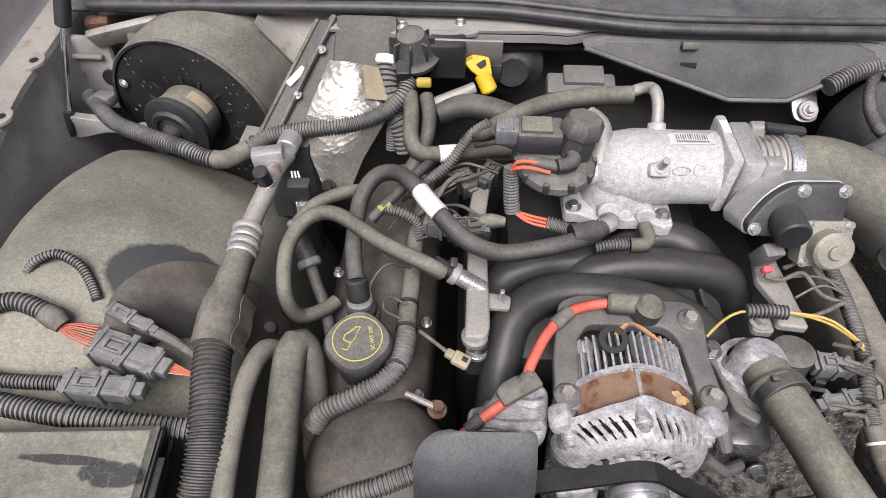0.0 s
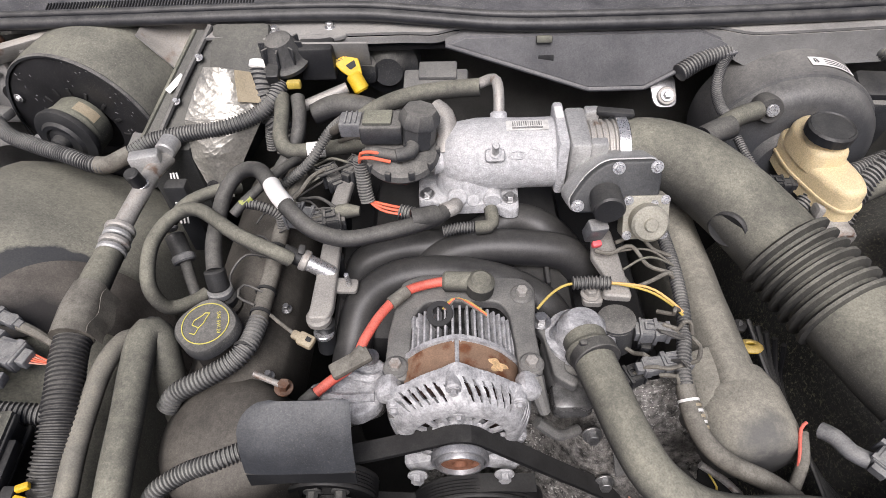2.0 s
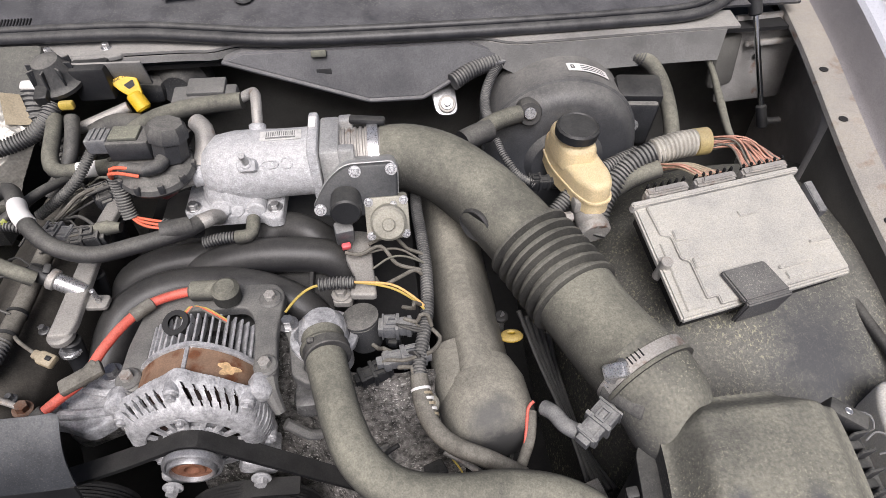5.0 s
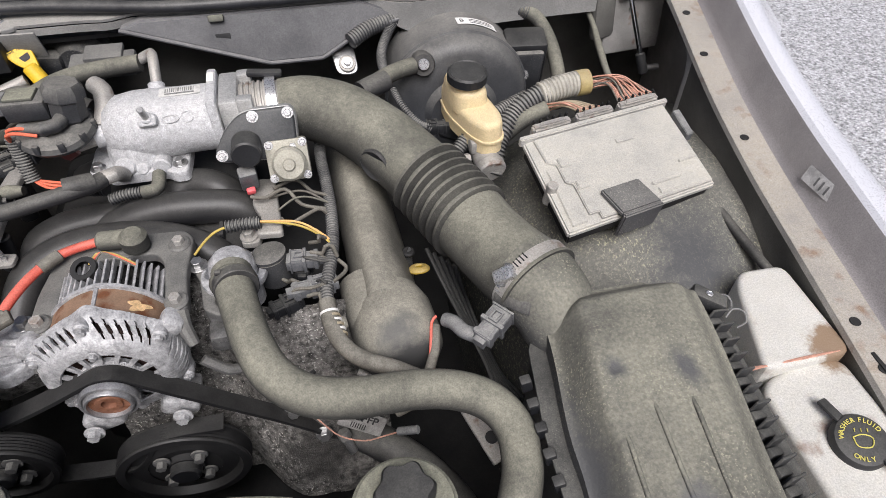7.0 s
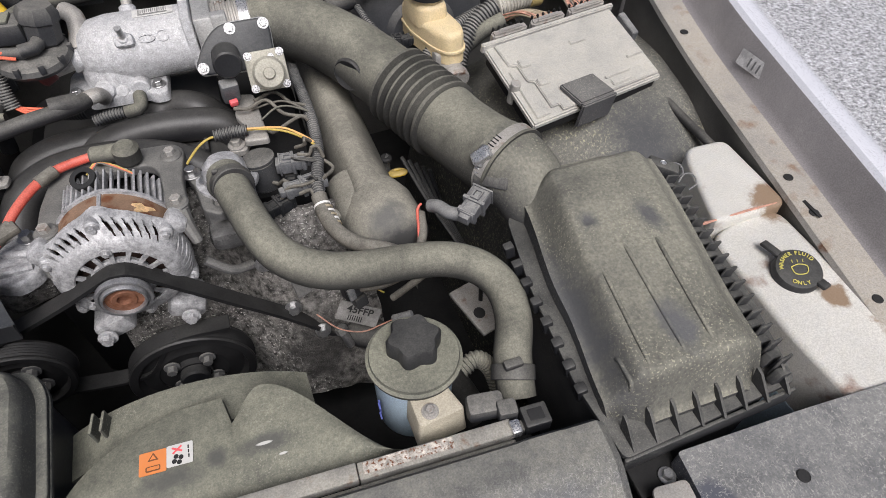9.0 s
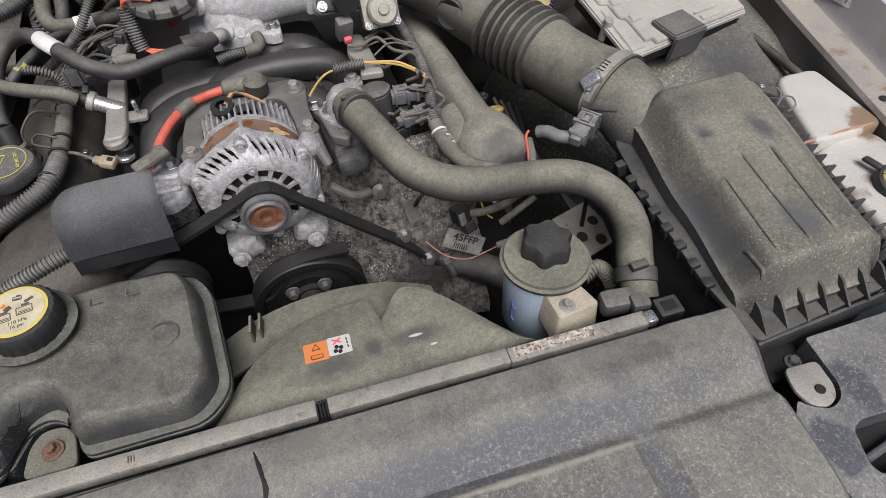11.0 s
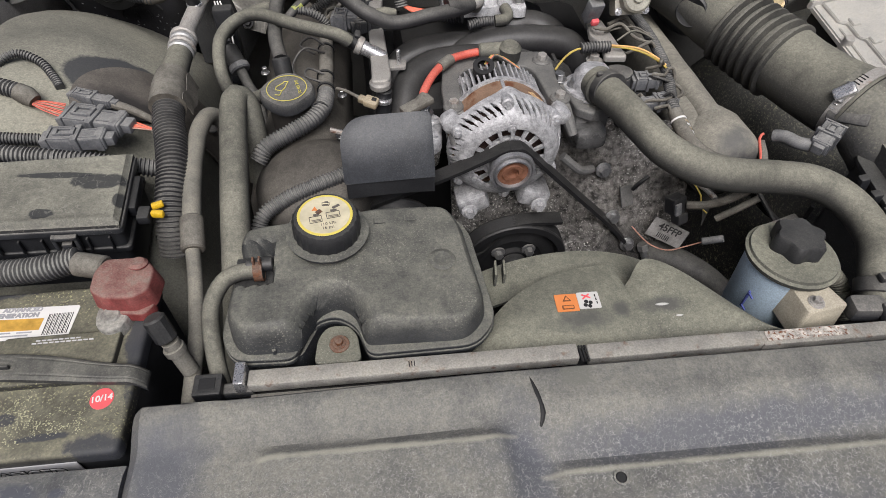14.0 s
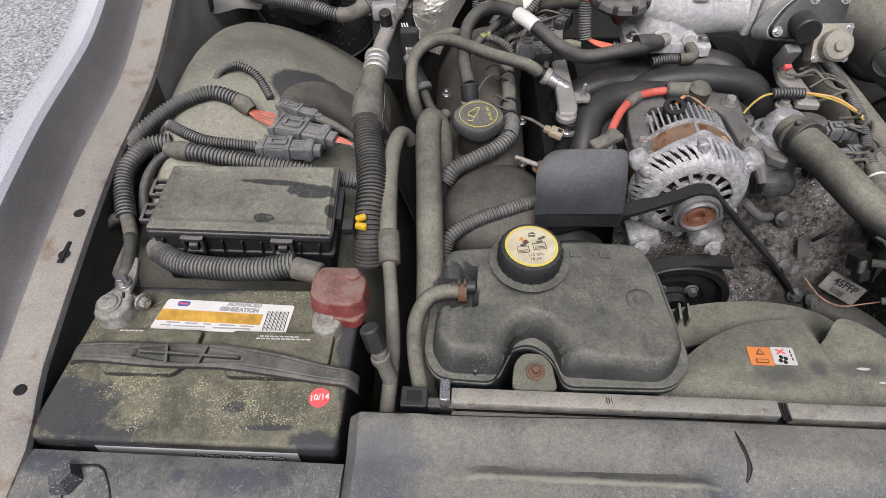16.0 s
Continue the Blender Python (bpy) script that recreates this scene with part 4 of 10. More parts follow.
def clotted(m, spots, colour, scale=300.0, cut=0.56):
    """Grainy clots of pale deposit gathered within soft patches: centre and half sizes of each."""
    n, l = m.node_tree.nodes, m.node_tree.links
    b = n["Principled BSDF"]
    tc = n.new("ShaderNodeTexCoord")
    gr = n.new("ShaderNodeTexNoise")
    gr.inputs["Scale"].default_value = scale
    gr.inputs["Detail"].default_value = 4
    l.new(tc.outputs["Object"], gr.inputs["Vector"])
    big = n.new("ShaderNodeTexNoise")
    big.inputs["Scale"].default_value = scale / 7
    big.inputs["Detail"].default_value = 4
    l.new(tc.outputs["Object"], big.inputs["Vector"])
    near = None
    for c, h in spots:
        su = n.new("ShaderNodeVectorMath")
        su.operation = 'SUBTRACT'
        l.new(tc.outputs["Object"], su.inputs[0])
        su.inputs[1].default_value = c
        dv = n.new("ShaderNodeVectorMath")
        dv.operation = 'DIVIDE'
        l.new(su.outputs[0], dv.inputs[0])
        dv.inputs[1].default_value = h
        ln = n.new("ShaderNodeVectorMath")
        ln.operation = 'LENGTH'
        l.new(dv.outputs[0], ln.inputs[0])
        d = ln.outputs["Value"]
        if near:
            mi = n.new("ShaderNodeMath")
            mi.operation = 'MINIMUM'
            l.new(near, mi.inputs[0])
            l.new(d, mi.inputs[1])
            d = mi.outputs[0]
        near = d
    ex = n.new("ShaderNodeMath")
    ex.operation = 'MULTIPLY_ADD'
    l.new(big.outputs[0], ex.inputs[0])
    ex.inputs[1].default_value = -2.4
    ex.inputs[2].default_value = 1.2
    su = n.new("ShaderNodeMath")
    su.operation = 'ADD'
    l.new(near, su.inputs[0])
    l.new(ex.outputs[0], su.inputs[1])
    lo = n.new("ShaderNodeMapRange")
    for i, v in enumerate((0.2, 1.15, 0.0, 0.2)):
        lo.inputs[i + 1].default_value = v
    l.new(su.outputs[0], lo.inputs[0])
    df = n.new("ShaderNodeMath")
    df.operation = 'SUBTRACT'
    l.new(gr.outputs[0], df.inputs[0])
    l.new(lo.outputs[0], df.inputs[1])
    th = n.new("ShaderNodeMapRange")
    for i, v in enumerate((cut, cut + 0.05, 0.0, 0.9)):
        th.inputs[i + 1].default_value = v
    l.new(df.outputs[0], th.inputs[0])
    x = n.new("ShaderNodeMix")
    x.data_type = 'RGBA'
    l.new(th.outputs[0], x.inputs[0])
    l.new(b.inputs["Base Color"].links[0].from_socket, x.inputs[6])
    x.inputs[7].default_value = (*colour, 1)
    l.new(x.outputs[2], b.inputs["Base Color"])


clotted(M_BAT, [((-0.435, -0.030, 0.85), (0.060, 0.022, 0.05)), ((-0.425, -0.060, 0.85), (0.020, 0.030, 0.05)), ((-0.375, -0.033, 0.85), (0.030, 0.020, 0.05)), ((-0.452, 0.055, 0.85), (0.020, 0.035, 0.05)), ((-0.280, -0.065, 0.85), (0.045, 0.010, 0.05)), ((-0.33, -0.055, 0.85), (0.06, 0.035, 0.05))], (0.43, 0.425, 0.27), 620.0, 0.535)

def bxy(u, v):
    a, b, c, d = Vector((-0.530, -0.082)), Vector((-0.233, -0.093)), Vector((-0.226, 0.090)), Vector((-0.512, 0.098))
    p = a * (1 - u) * (1 - v) + b * u * (1 - v) + c * u * v + d * (1 - u) * v
    return (p.x, p.y)
def bp(u, v, z=0.853):
    x, y = bxy(u, v)
    return (x, y, z)
o = [bxy(0, 0), bxy(1, 0), bxy(1, 1), bxy(0, 1)]
part("lid", prism(o, 0.836, 0.853, 0.005, 0.008), M_BAT, bt)
part("case", prism([bxy(0.006, 0.008), bxy(0.994, 0.008), bxy(0.994, 0.99), bxy(0.006, 0.99)], 0.68, 0.8358, 0.002, 0.008), M_BLACK, bt)
for u0, u1 in ((0.13, 0.45), (0.56, 0.93)):
    part("vent_cap", prism([bxy(u0, 0.44), bxy(u0 + 0.03, 0.37), bxy(u1 - 0.05, 0.37), bxy(u1, 0.46), bxy(u1, 0.66), bxy(u0, 0.66)], 0.852, 0.861, 0.002, 0.004), M_BAT, bt, "black cell vent cap")
lab = part("label", prism([bxy(0.236, 0.685), bxy(0.744, 0.665), bxy(0.752, 0.870), bxy(0.256, 0.900)], 0.8533, 0.8538, 0, 0.003), M_LABEL, bt, "white label with a gold band and a barcode")
part("gold_band", prism([bxy(0.244, 0.745), bxy(0.640, 0.725), bxy(0.643, 0.800), bxy(0.250, 0.826)], 0.8538, 0.8541, 0, 0.0005), M_GOLD, lab)
part("emblem", prism([bxy(0.300, 0.85), bxy(0.345, 0.845), bxy(0.350, 0.882), bxy(0.30, 0.886)], 0.8538, 0.8541, 0, 0.003), M_BLUEL, lab)
part("emblem", prism([bxy(0.305, 0.862), bxy(0.34, 0.858), bxy(0.342, 0.868), bxy(0.307, 0.872)], 0.8541, 0.8543, 0, 0.001), M_REDST, lab)
for k in range(16):
    u = 0.655 + 0.0052 * k
    part("barcode_bar", prism([bxy(u, 0.690), bxy(u + 0.0016 + 0.0016 * (k % 3 == 0), 0.690), bxy(u + 0.0026 + 0.0016 * (k % 3 == 0), 0.825), bxy(u + 0.001, 0.825)], 0.8538, 0.8540, 0), M_INK, lab)
for u, v, w in ((0.29, 0.727, 0.05), (0.36, 0.723, 0.05), (0.43, 0.72, 0.03), (0.49, 0.716, 0.06), (0.57, 0.712, 0.05), (0.27, 0.708, 0.04), (0.32, 0.702, 0.12), (0.47, 0.695, 0.14)):
    part("print", prism([bxy(u, v), bxy(u + w, v - 0.003), bxy(u + w, v + 0.006), bxy(u, v + 0.009)], 0.8538, 0.8540, 0), M_GREYP, lab)
lettering("ADVANCED", 0.0070, Matrix.Translation(bp(0.560, 0.866, 0.8541)) @ turn(0, 0, -4), M_GREYP, lab, bold=0.0004)
lettering("GENERATION", 0.0070, Matrix.Translation(bp(0.545, 0.829, 0.8542)) @ turn(0, 0, -4), M_GREYP, lab, bold=0.0004)
for u, v, w in ((0.15, 0.635, 0.10), (0.665, 0.622, 0.15), (0.655, 0.606, 0.20), (0.15, 0.43, 0.12), (0.29, 0.405, 0.10), (0.60, 0.40, 0.09)):
    for j in range(int(w / 0.018)):
        part("print", prism([bxy(u + 0.018 * j, v), bxy(u + 0.018 * j + 0.014, v - 0.001), bxy(u + 0.018 * j + 0.014, v + 0.007), bxy(u + 0.018 * j, v + 0.008)], 0.8612, 0.8614, 0), M_LABELG2, bt)
dot = part("date_sticker", disc(0.0105, 0.0006, (-0.2555, -0.0410, 0.853), (0, 0, 1), 0.0002, 32), M_REDST, bt, "round red date sticker")
lettering("10/14", 0.0085, Matrix.Translation((-0.2555, -0.0410, 0.8538)) @ turn(0, 0, 6), M_LABEL, dot, bold=0.0002)
fl = part("front_label", rbox((-0.368, -0.0888, 0.826), (0.195, 0.0012, 0.030), 0.0004, (0, 0, -2.1)), M_GREYP, bt, "grey printed front label")
lettering("ADVANCED", 0.0165, Matrix.Translation((-0.329, -0.0908, 0.8265)) @ turn(90, 0, -2.1), M_INK, fl, bold=0.0012)
lettering("ADVANCED", 0.0165, Matrix.Translation((-0.329, -0.0914, 0.8265)) @ turn(90, 0, -2.1), M_LABELG2, fl, bold=0.0002)
# hold-down strap
def strap_mid(x):
    return 0.0045 - 0.0062 * smooth(-0.52, -0.38, x) - 0.0235 * smooth(-0.38, -0.20, x)


def strap(u, v):
    x = -0.519 + 0.300 * u
    w = 0.0195 + 0.0068 * smooth(0.0, 0.3, u) - 0.0080 * smooth(0.65, 1.0, u)
    q = 2 * v - 1
    lens = max(0.0, 1 - ((x + 0.390) / 0.058) ** 2)
    bowl = 0.0042 * smooth(0.80, 0.62, abs(q) + 0.4 * (1 - lens)) * smooth(0.0, 0.12, lens)
    end = max(0.0, abs(u - 0.5) * 2 - 0.90) / 0.10
    groove = 0.0006 * smooth(0.10, 0.02, abs(abs(q) - 0.62)) * (lens <= 0)
    return (x, strap_mid(x) + 0.5 * w * q, 0.8695 - 0.0022 * abs(q) ** 5 - bowl - groove - 0.014 * end ** 2 - 0.004 * smooth(0.5, 1, abs(u - 0.45) * 2))


M_STRAP = pm("dusty_strap_plastic", (0.035, 0.036, 0.040), 0.45, dust=0.6, dust_col=(0.23, 0.225, 0.185), scale=30, specks=0.3, grain=600, bump=0.3)
sp = thing("battery_strap", (-0.36, 0.0, 0.855), "black plastic hold-down strap with a ribbed middle across the battery", "strap")
part("strap", sheet(strap, 150, 36, skirt=0.005), M_STRAP, sp)
part("long_rib", rbox((-0.390, strap_mid(-0.390), 0.8670), (0.104, 0.0028, 0.006), 0.0009, (0, 0, -4)), M_STRAP, sp)
for x, k in ((-0.413, 12), (-0.376, -14)):
    part("cross_rib", rbox((x, strap_mid(x), 0.8672), (0.0032, 0.022, 0.006), 0.0009, (0, 0, k)), M_STRAP, sp)
# terminals
M_LEAD = pm("oxidised_lead", (0.30, 0.295, 0.275), 0.6, 0.25, scale=70, var=0.45, dust=0.45, dust_col=(0.36, 0.345, 0.28), specks=0.6, speck_col=(0.55, 0.54, 0.46), speck_scale=360.0, grain=380, bump=0.7, bumpd=0.0014)
ng = thing("battery_terminal", (-0.489, 0.056, 0.853), "pale oxidised lead battery clamp on the negative post", "terminal", "battery terminals")
part("clamp", prism([(-0.507, 0.044), (-0.494, 0.037), (-0.475, 0.040), (-0.468, 0.054), (-0.470, 0.072), (-0.480, 0.084), (-0.500, 0.080), (-0.508, 0.062)], 0.853, 0.872, 0.004, 0.008, top=0.93), M_LEAD, ng)
part("post", disc(0.0100, 0.006, (-0.492, 0.058, 0.871), (0, 0, 1), 0.0015, 24), M_LEAD, ng)
part("post_rim", lathe([(0.0100, 0), (0.0128, 0), (0.0134, 0.002), (0.0128, 0.0032), (0.0100, 0.0032)], (-0.492, 0.058, 0.871), (0, 0, 1), 28), M_LEAD, ng)
part("split", rbox((-0.482, 0.074, 0.8725), (0.0025, 0.018, 0.002), 0.0004, (0, 0, 20)), M_INK, ng)
part("clamp_bolt", rod((-0.486, 0.078, 0.866), (-0.453, 0.062, 0.866), 0.0034, 10), M_STEEL, ng)
part("clamp_nut", bolt((-0.462, 0.066, 0.866), (0.9, -0.43, 0), 0.0062, 0.007), M_LEAD, ng)
part("lug", prism([(-0.489, 0.074), (-0.472, 0.070), (-0.472, 0.094), (-0.478, 0.118), (-0.487, 0.118), (-0.490, 0.094)], 0.873, 0.879, 0.0015, 0.004), M_ALUDIM, ng)
part("lug_bolt", bolt((-0.481, 0.080, 0.879), r=0.0055, h=0.009), M_STEEL, ng)
ps = thing("battery_terminal", (-0.245, 0.06, 0.853), "battery clamp on the positive post under a faded red cover", "terminal", "battery terminals")
part("post", prism([(-0.274, 0.046), (-0.272, 0.030), (-0.261, 0.021), (-0.248, 0.024), (-0.241, 0.038), (-0.244, 0.055), (-0.270, 0.058)], 0.853, 0.868, 0.003, 0.007, top=0.96), M_LEAD, ps, "pale lead clamp")
part("post_top", lathe([(0, 0.003), (0.008, 0.003), (0.009, 0.002), (0.0095, 0.0005), (0.0125, 0.0)], (-0.258, 0.040, 0.868), (0, 0, 1), 24), M_LEAD, ps)
rcv = part("red_cover", prism([(-0.277, 0.056), (-0.262, 0.044), (-0.232, 0.040), (-0.216, 0.048), (-0.213, 0.078), (-0.226, 0.096), (-0.268, 0.098), (-0.277, 0.082)], 0.866, 0.890, 0.003, 0.006, top=0.90), M_REDDUST, ps, "dusty faded red terminal cover")
part("cover_boss", disc(0.0095, 0.007, (-0.232, 0.082, 0.888), (0.05, 0.2, 1), 0.003, 18), M_REDDUST, rcv)
part("cover_skirt", prism([(-0.274, 0.056), (-0.262, 0.042), (-0.226, 0.036), (-0.217, 0.048), (-0.224, 0.06), (-0.27, 0.066)], 0.858, 0.870, 0.002, 0.005), M_REDDUST, rcv)
part("sleeve", rod((-0.268, 0.092, 0.879), (-0.300, 0.102, 0.879), 0.0125, 20, 0.002), M_TAPE, ps)
hose("battery_cable", [(-0.290, 0.112, 0.876), (-0.33, 0.108, 0.872), (-0.38, 0.112, 0.868), (-0.425, 0.122, 0.866), (-0.455, 0.142, 0.862), (-0.468, 0.158, 0.85)], 0.0125, M_LOOM, "corrugated grey loom over the positive battery cable", "cable loom", (0.0042, 0.0022))
hose("ground_cable", [(-0.462, 0.100, 0.868), (-0.464, 0.130, 0.874), (-0.472, 0.160, 0.872), (-0.485, 0.178, 0.86), (-0.50, 0.20, 0.83)], 0.0075, M_RUBBERB, "black ground cable leaving the battery", "cable")

# ---- fuse box ----
fb = thing("fuse_box", (-0.36, 0.2, 0.78), "dusty black plastic fuse box with a latched lid", "fuse box")
mF = Matrix.Translation((-0.359, 0.198, 0.893)) @ turn(3, 5.0, 1.5)
fo = [(-0.104, -0.053), (0.100, -0.053), (0.100, 0.055), (-0.098, 0.045)]
M_LID = pm("dusty_fuse_lid", (0.04, 0.04, 0.042), 0.55, dust=0.9, dust_col=(0.268, 0.263, 0.21), scale=9, specks=0.3, speck_scale=480.0, grain=600, bump=0.25)
stained(M_LID, [((-0.285, 0.209, 0.895), (0.030, 0.0125, 0.06)), ((-0.330, 0.219, 0.895), (0.040, 0.0045, 0.06)), ((-0.335, 0.163, 0.895), (0.013, 0.008, 0.06)), ((-0.262, 0.180, 0.89), (0.008, 0.012, 0.06))], soft=0.16, ragged=1.3)
haired(M_LID, 110.0, (0.36, 0.355, 0.30), 0.4, None, 0.05)
def fuse_lid(u, v):
    a = Vector(fo[0]).lerp(Vector(fo[1]), u)
    b = Vector(fo[3]).lerp(Vector(fo[2]), u)
    p = a.lerp(b, v)
    e = min(u * 0.2, (1 - u) * 0.2, v * 0.1, (1 - v) * 0.1)
    return mF @ Vector((p.x, p.y, 0.004 - 0.006 * (1 - smooth(0, 0.006, e)) - 0.0015 * smooth(0.008, 0.012, e)))


part("lid", sheet(fuse_lid, 80, 50, skirt=0.006), M_LID, fb)
part("lid_rim", prism([(x * 1.02, y * 1.03) for x, y in fo], -0.014, -0.006, 0.002, 0.006, m=mF), M_PLASTIC, fb)
part("base", prism([(x * 0.99, y * 0.98) for x, y in fo], -0.10, -0.0145, 0.002, 0.006, m=mF), M_BLACK, fb)
part("base_rim", prism([(x * 1.03, y * 1.03) for x, y in fo], -0.045, -0.038, 0.002, 0.006, m=mF), M_BLACK, fb)
for x in (-0.055, 0.045):
    lt = join(*[rbox((x + a, -0.0585, b), (w, 0.006, h), 0.001) for a, b, w, h in ((-0.0105, -0.022, 0.004, 0.026), (0.0105, -0.022, 0.004, 0.026), (0, -0.033, 0.025, 0.005), (0, -0.012, 0.025, 0.005))])
    lt.transform(mF)
    p = part("latch", lt, M_PLASTIC, fb, "black latch loop")
    h = rbox((x, -0.0590, -0.024), (0.010, 0.006, 0.009), 0.001)
    h.transform(mF)
    part("latch_tooth", h, M_PLASTIC, p)
for k in range(9):
    b = rbox((-0.09 + 0.022 * k, -0.055, -0.028), (0.002, 0.004, 0.02), 0.0006)
    b.transform(mF)
    part("rib", b, M_BLACK, fb)
for y in (-0.02, 0.02):
    b = join(*[rbox((-0.110 + c, y + a, -0.016), (w, h, 0.007), 0.001) for a, c, w, h in ((-0.012, 0, 0.020, 0.004), (0.012, 0, 0.020, 0.004), (0, -0.009, 0.004, 0.026), (0, 0.0, 0.014, 0.007))])
    b.transform(mF)
    part("hinge", b, M_PLASTIC, fb, "open hinge loop")
b = rbox((0.104, 0.005, -0.02), (0.010, 0.05, 0.016), 0.002)
b.transform(mF)
part("latch", b, M_BLACK, fb)
fz = thing("yellow_connector", (-0.248, 0.18, 0.865), "small yellow connector clip beside the fuse box", "connector")
part("body", rbox((-0.247, 0.185, 0.873), (0.013, 0.007, 0.007), 0.002, (0, 0, 20)), M_YELLOW, fz)
part("plug", rbox((-0.246, 0.174, 0.870), (0.014, 0.007, 0.008), 0.002, (0, 0, -12)), M_YELLOW, fz)
part("lug", rbox((-0.262, 0.178, 0.866), (0.014, 0.02, 0.012), 0.003), M_BLACK, fz)


# ---- hoses and looms on the left ----
hose("heater_hose", [(-0.140, 0.290, 0.80), (-0.140, 0.312, 0.85), (-0.143, 0.334, 0.882), (-0.150, 0.341, 0.895), (-0.156, 0.330, 0.899), (-0.157, 0.295, 0.890), (-0.155, 0.25, 0.879),
                     (-0.153, 0.19, 0.866), (-0.151, 0.12, 0.842), (-0.152, 0.06, 0.81), (-0.155, 0.0, 0.76)], 0.0165, M_RUBBER, "thick dusty grey rubber heater hose bent over at its top", seg=20)
M_ACPIPE = pm("dust_caked_pipe", (0.16, 0.155, 0.14), 0.65, 0.2, dust=0.8, dust_col=(0.29, 0.275, 0.22), scale=30)
hose("air_conditioning_pipe", [(-0.185, 0.362, 0.845), (-0.196, 0.350, 0.866), (-0.203, 0.315, 0.874), (-0.206, 0.27, 0.869), (-0.205, 0.22, 0.862), (-0.203, 0.165, 0.848)], 0.0108, M_ACPIPE, "dusty dull aluminium air conditioning pipe", "pipe", seg=18)
ap = thing("pipe_sleeve", (-0.203, 0.16, 0.84), "grey sleeve joint on the thin aluminium pipe", "pipe joint")
part("sleeve", rod((-0.203, 0.178, 0.853), (-0.200, 0.138, 0.841), 0.0135, 18, 0.002), M_TAPE, ap)
hose("air_conditioning_pipe", [(-0.201, 0.142, 0.842), (-0.196, 0.096, 0.830), (-0.191, 0.035, 0.820), (-0.194, -0.030, 0.806), (-0.197, -0.06, 0.79)], 0.0082, M_ACPIPE, "dusty dull aluminium air conditioning pipe", "pipe", seg=16)
vl = thing("service_valve", (-0.205, 0.03, 0.83), "black-capped service valve on the aluminium pipe", "valve")
part("stem", rod((-0.191, -0.004, 0.822), (-0.201, 0.008, 0.860), 0.0085, 14), M_ACPIPE, vl)
part("collar", rod((-0.198, 0.004, 0.846), (-0.200, 0.006, 0.854), 0.0105, 14, 0.001), M_ACPIPE, vl)
part("cap", rod((-0.202, 0.008, 0.863), (-0.209, 0.018, 0.888), 0.0105, 10, 0.002), M_BLACK, vl)

sl_ = [(-0.243, 0.352, 0.884), (-0.240, 0.320, 0.880), (-0.234, 0.285, 0.873), (-0.230, 0.246, 0.862), (-0.232, 0.20, 0.84), (-0.234, 0.17, 0.80)]
hose("suction_line", sl_, 0.0180, M_RUBBERB, "large black corrugated sleeve over the suction line", "hose", (0.0048, 0.0024), seg=20)
al = thing("suction_pipe", (-0.235, 0.48, 0.85), "pale aluminium suction pipe with a crimped ferrule", "pipe")
part("pipe", tube([(-0.220, 0.632, 0.892), (-0.228, 0.60, 0.896), (-0.231, 0.565, 0.896), (-0.239, 0.529, 0.890), (-0.243, 0.50, 0.886)], 0.0115, 16), M_ALUDIM, al)
for k in range(4):
    p = Vector((-0.2425, 0.505 - 0.011 * k, 0.8875 - 0.0006 * k))
    part("ferrule_ring", disc(0.0185 - 0.001 * (k % 2), 0.008, p, (-0.03, -1, -0.03), 0.002, 24), M_ALLOY if k % 2 else M_ALUDIM, al)
part("hose", tube([(-0.2435, 0.463, 0.885), (-0.245, 0.43, 0.885), (-0.245, 0.40, 0.885)], [0.0165, 0.0175, 0.0185], 18), M_RUBBER, al)
part("tape_wrap", tube([(-0.246, 0.410, 0.885), (-0.245, 0.38, 0.886), (-0.2435, 0.345, 0.8835)], [0.0205, 0.0225, 0.0228], 14), M_TAPE, al, "torn dusty cloth tape")
part("tape_end", sheet(lambda u, v: (-0.222 + 0.006 * u, 0.405 - 0.06 * v, 0.893 - 0.025 * u + 0.004 * math.sin(9 * v)), 3, 8, thick=0.0008), M_TAPE, al)
part("fitting_block", rbox((-0.238, 0.612, 0.905), (0.040, 0.020, 0.026), 0.004, (0, 0, 12)), M_ALLOY, al, "machined aluminium fitting block")
part("fitting", rod((-0.218, 0.628, 0.905), (-0.214, 0.652, 0.906), 0.014, 18, 0.002), M_ALLOY, al)
part("service_port", rod((-0.231, 0.565, 0.905), (-0.232, 0.560, 0.930), 0.0095, 14, 0.002), M_BLACK, al, "black plastic port cap")
part("port_collar", disc(0.011, 0.004, (-0.231, 0.566, 0.902), (0, 0, 1), 0.001, 16), M_ZINC, al)

# ---- engine ----
M_BRK = pm("dusty_bracket", (0.13, 0.13, 0.13), 0.6, 0.3, dust=0.5, scale=24)
eb = thing("engine_block", (0.23, 0.4, 0.45), "oily cast aluminium engine block and timing cover", "engine block")
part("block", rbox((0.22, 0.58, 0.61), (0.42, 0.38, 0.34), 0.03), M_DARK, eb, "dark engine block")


def timing(u, v):
    x = 0.12 + 0.34 * u
    t = v
    z = 0.85 - 0.28 * t
    y = 0.303 - 0.11 * t + 0.060 * (1 - smooth(0.27, 0.34, x)) + 0.010 * noise.noise((x * 16, z * 16, 3)) + 0.004 * noise.noise((x * 50, z * 50, 5))
    return (x, y, z - 0.05 * abs(u - 0.5))


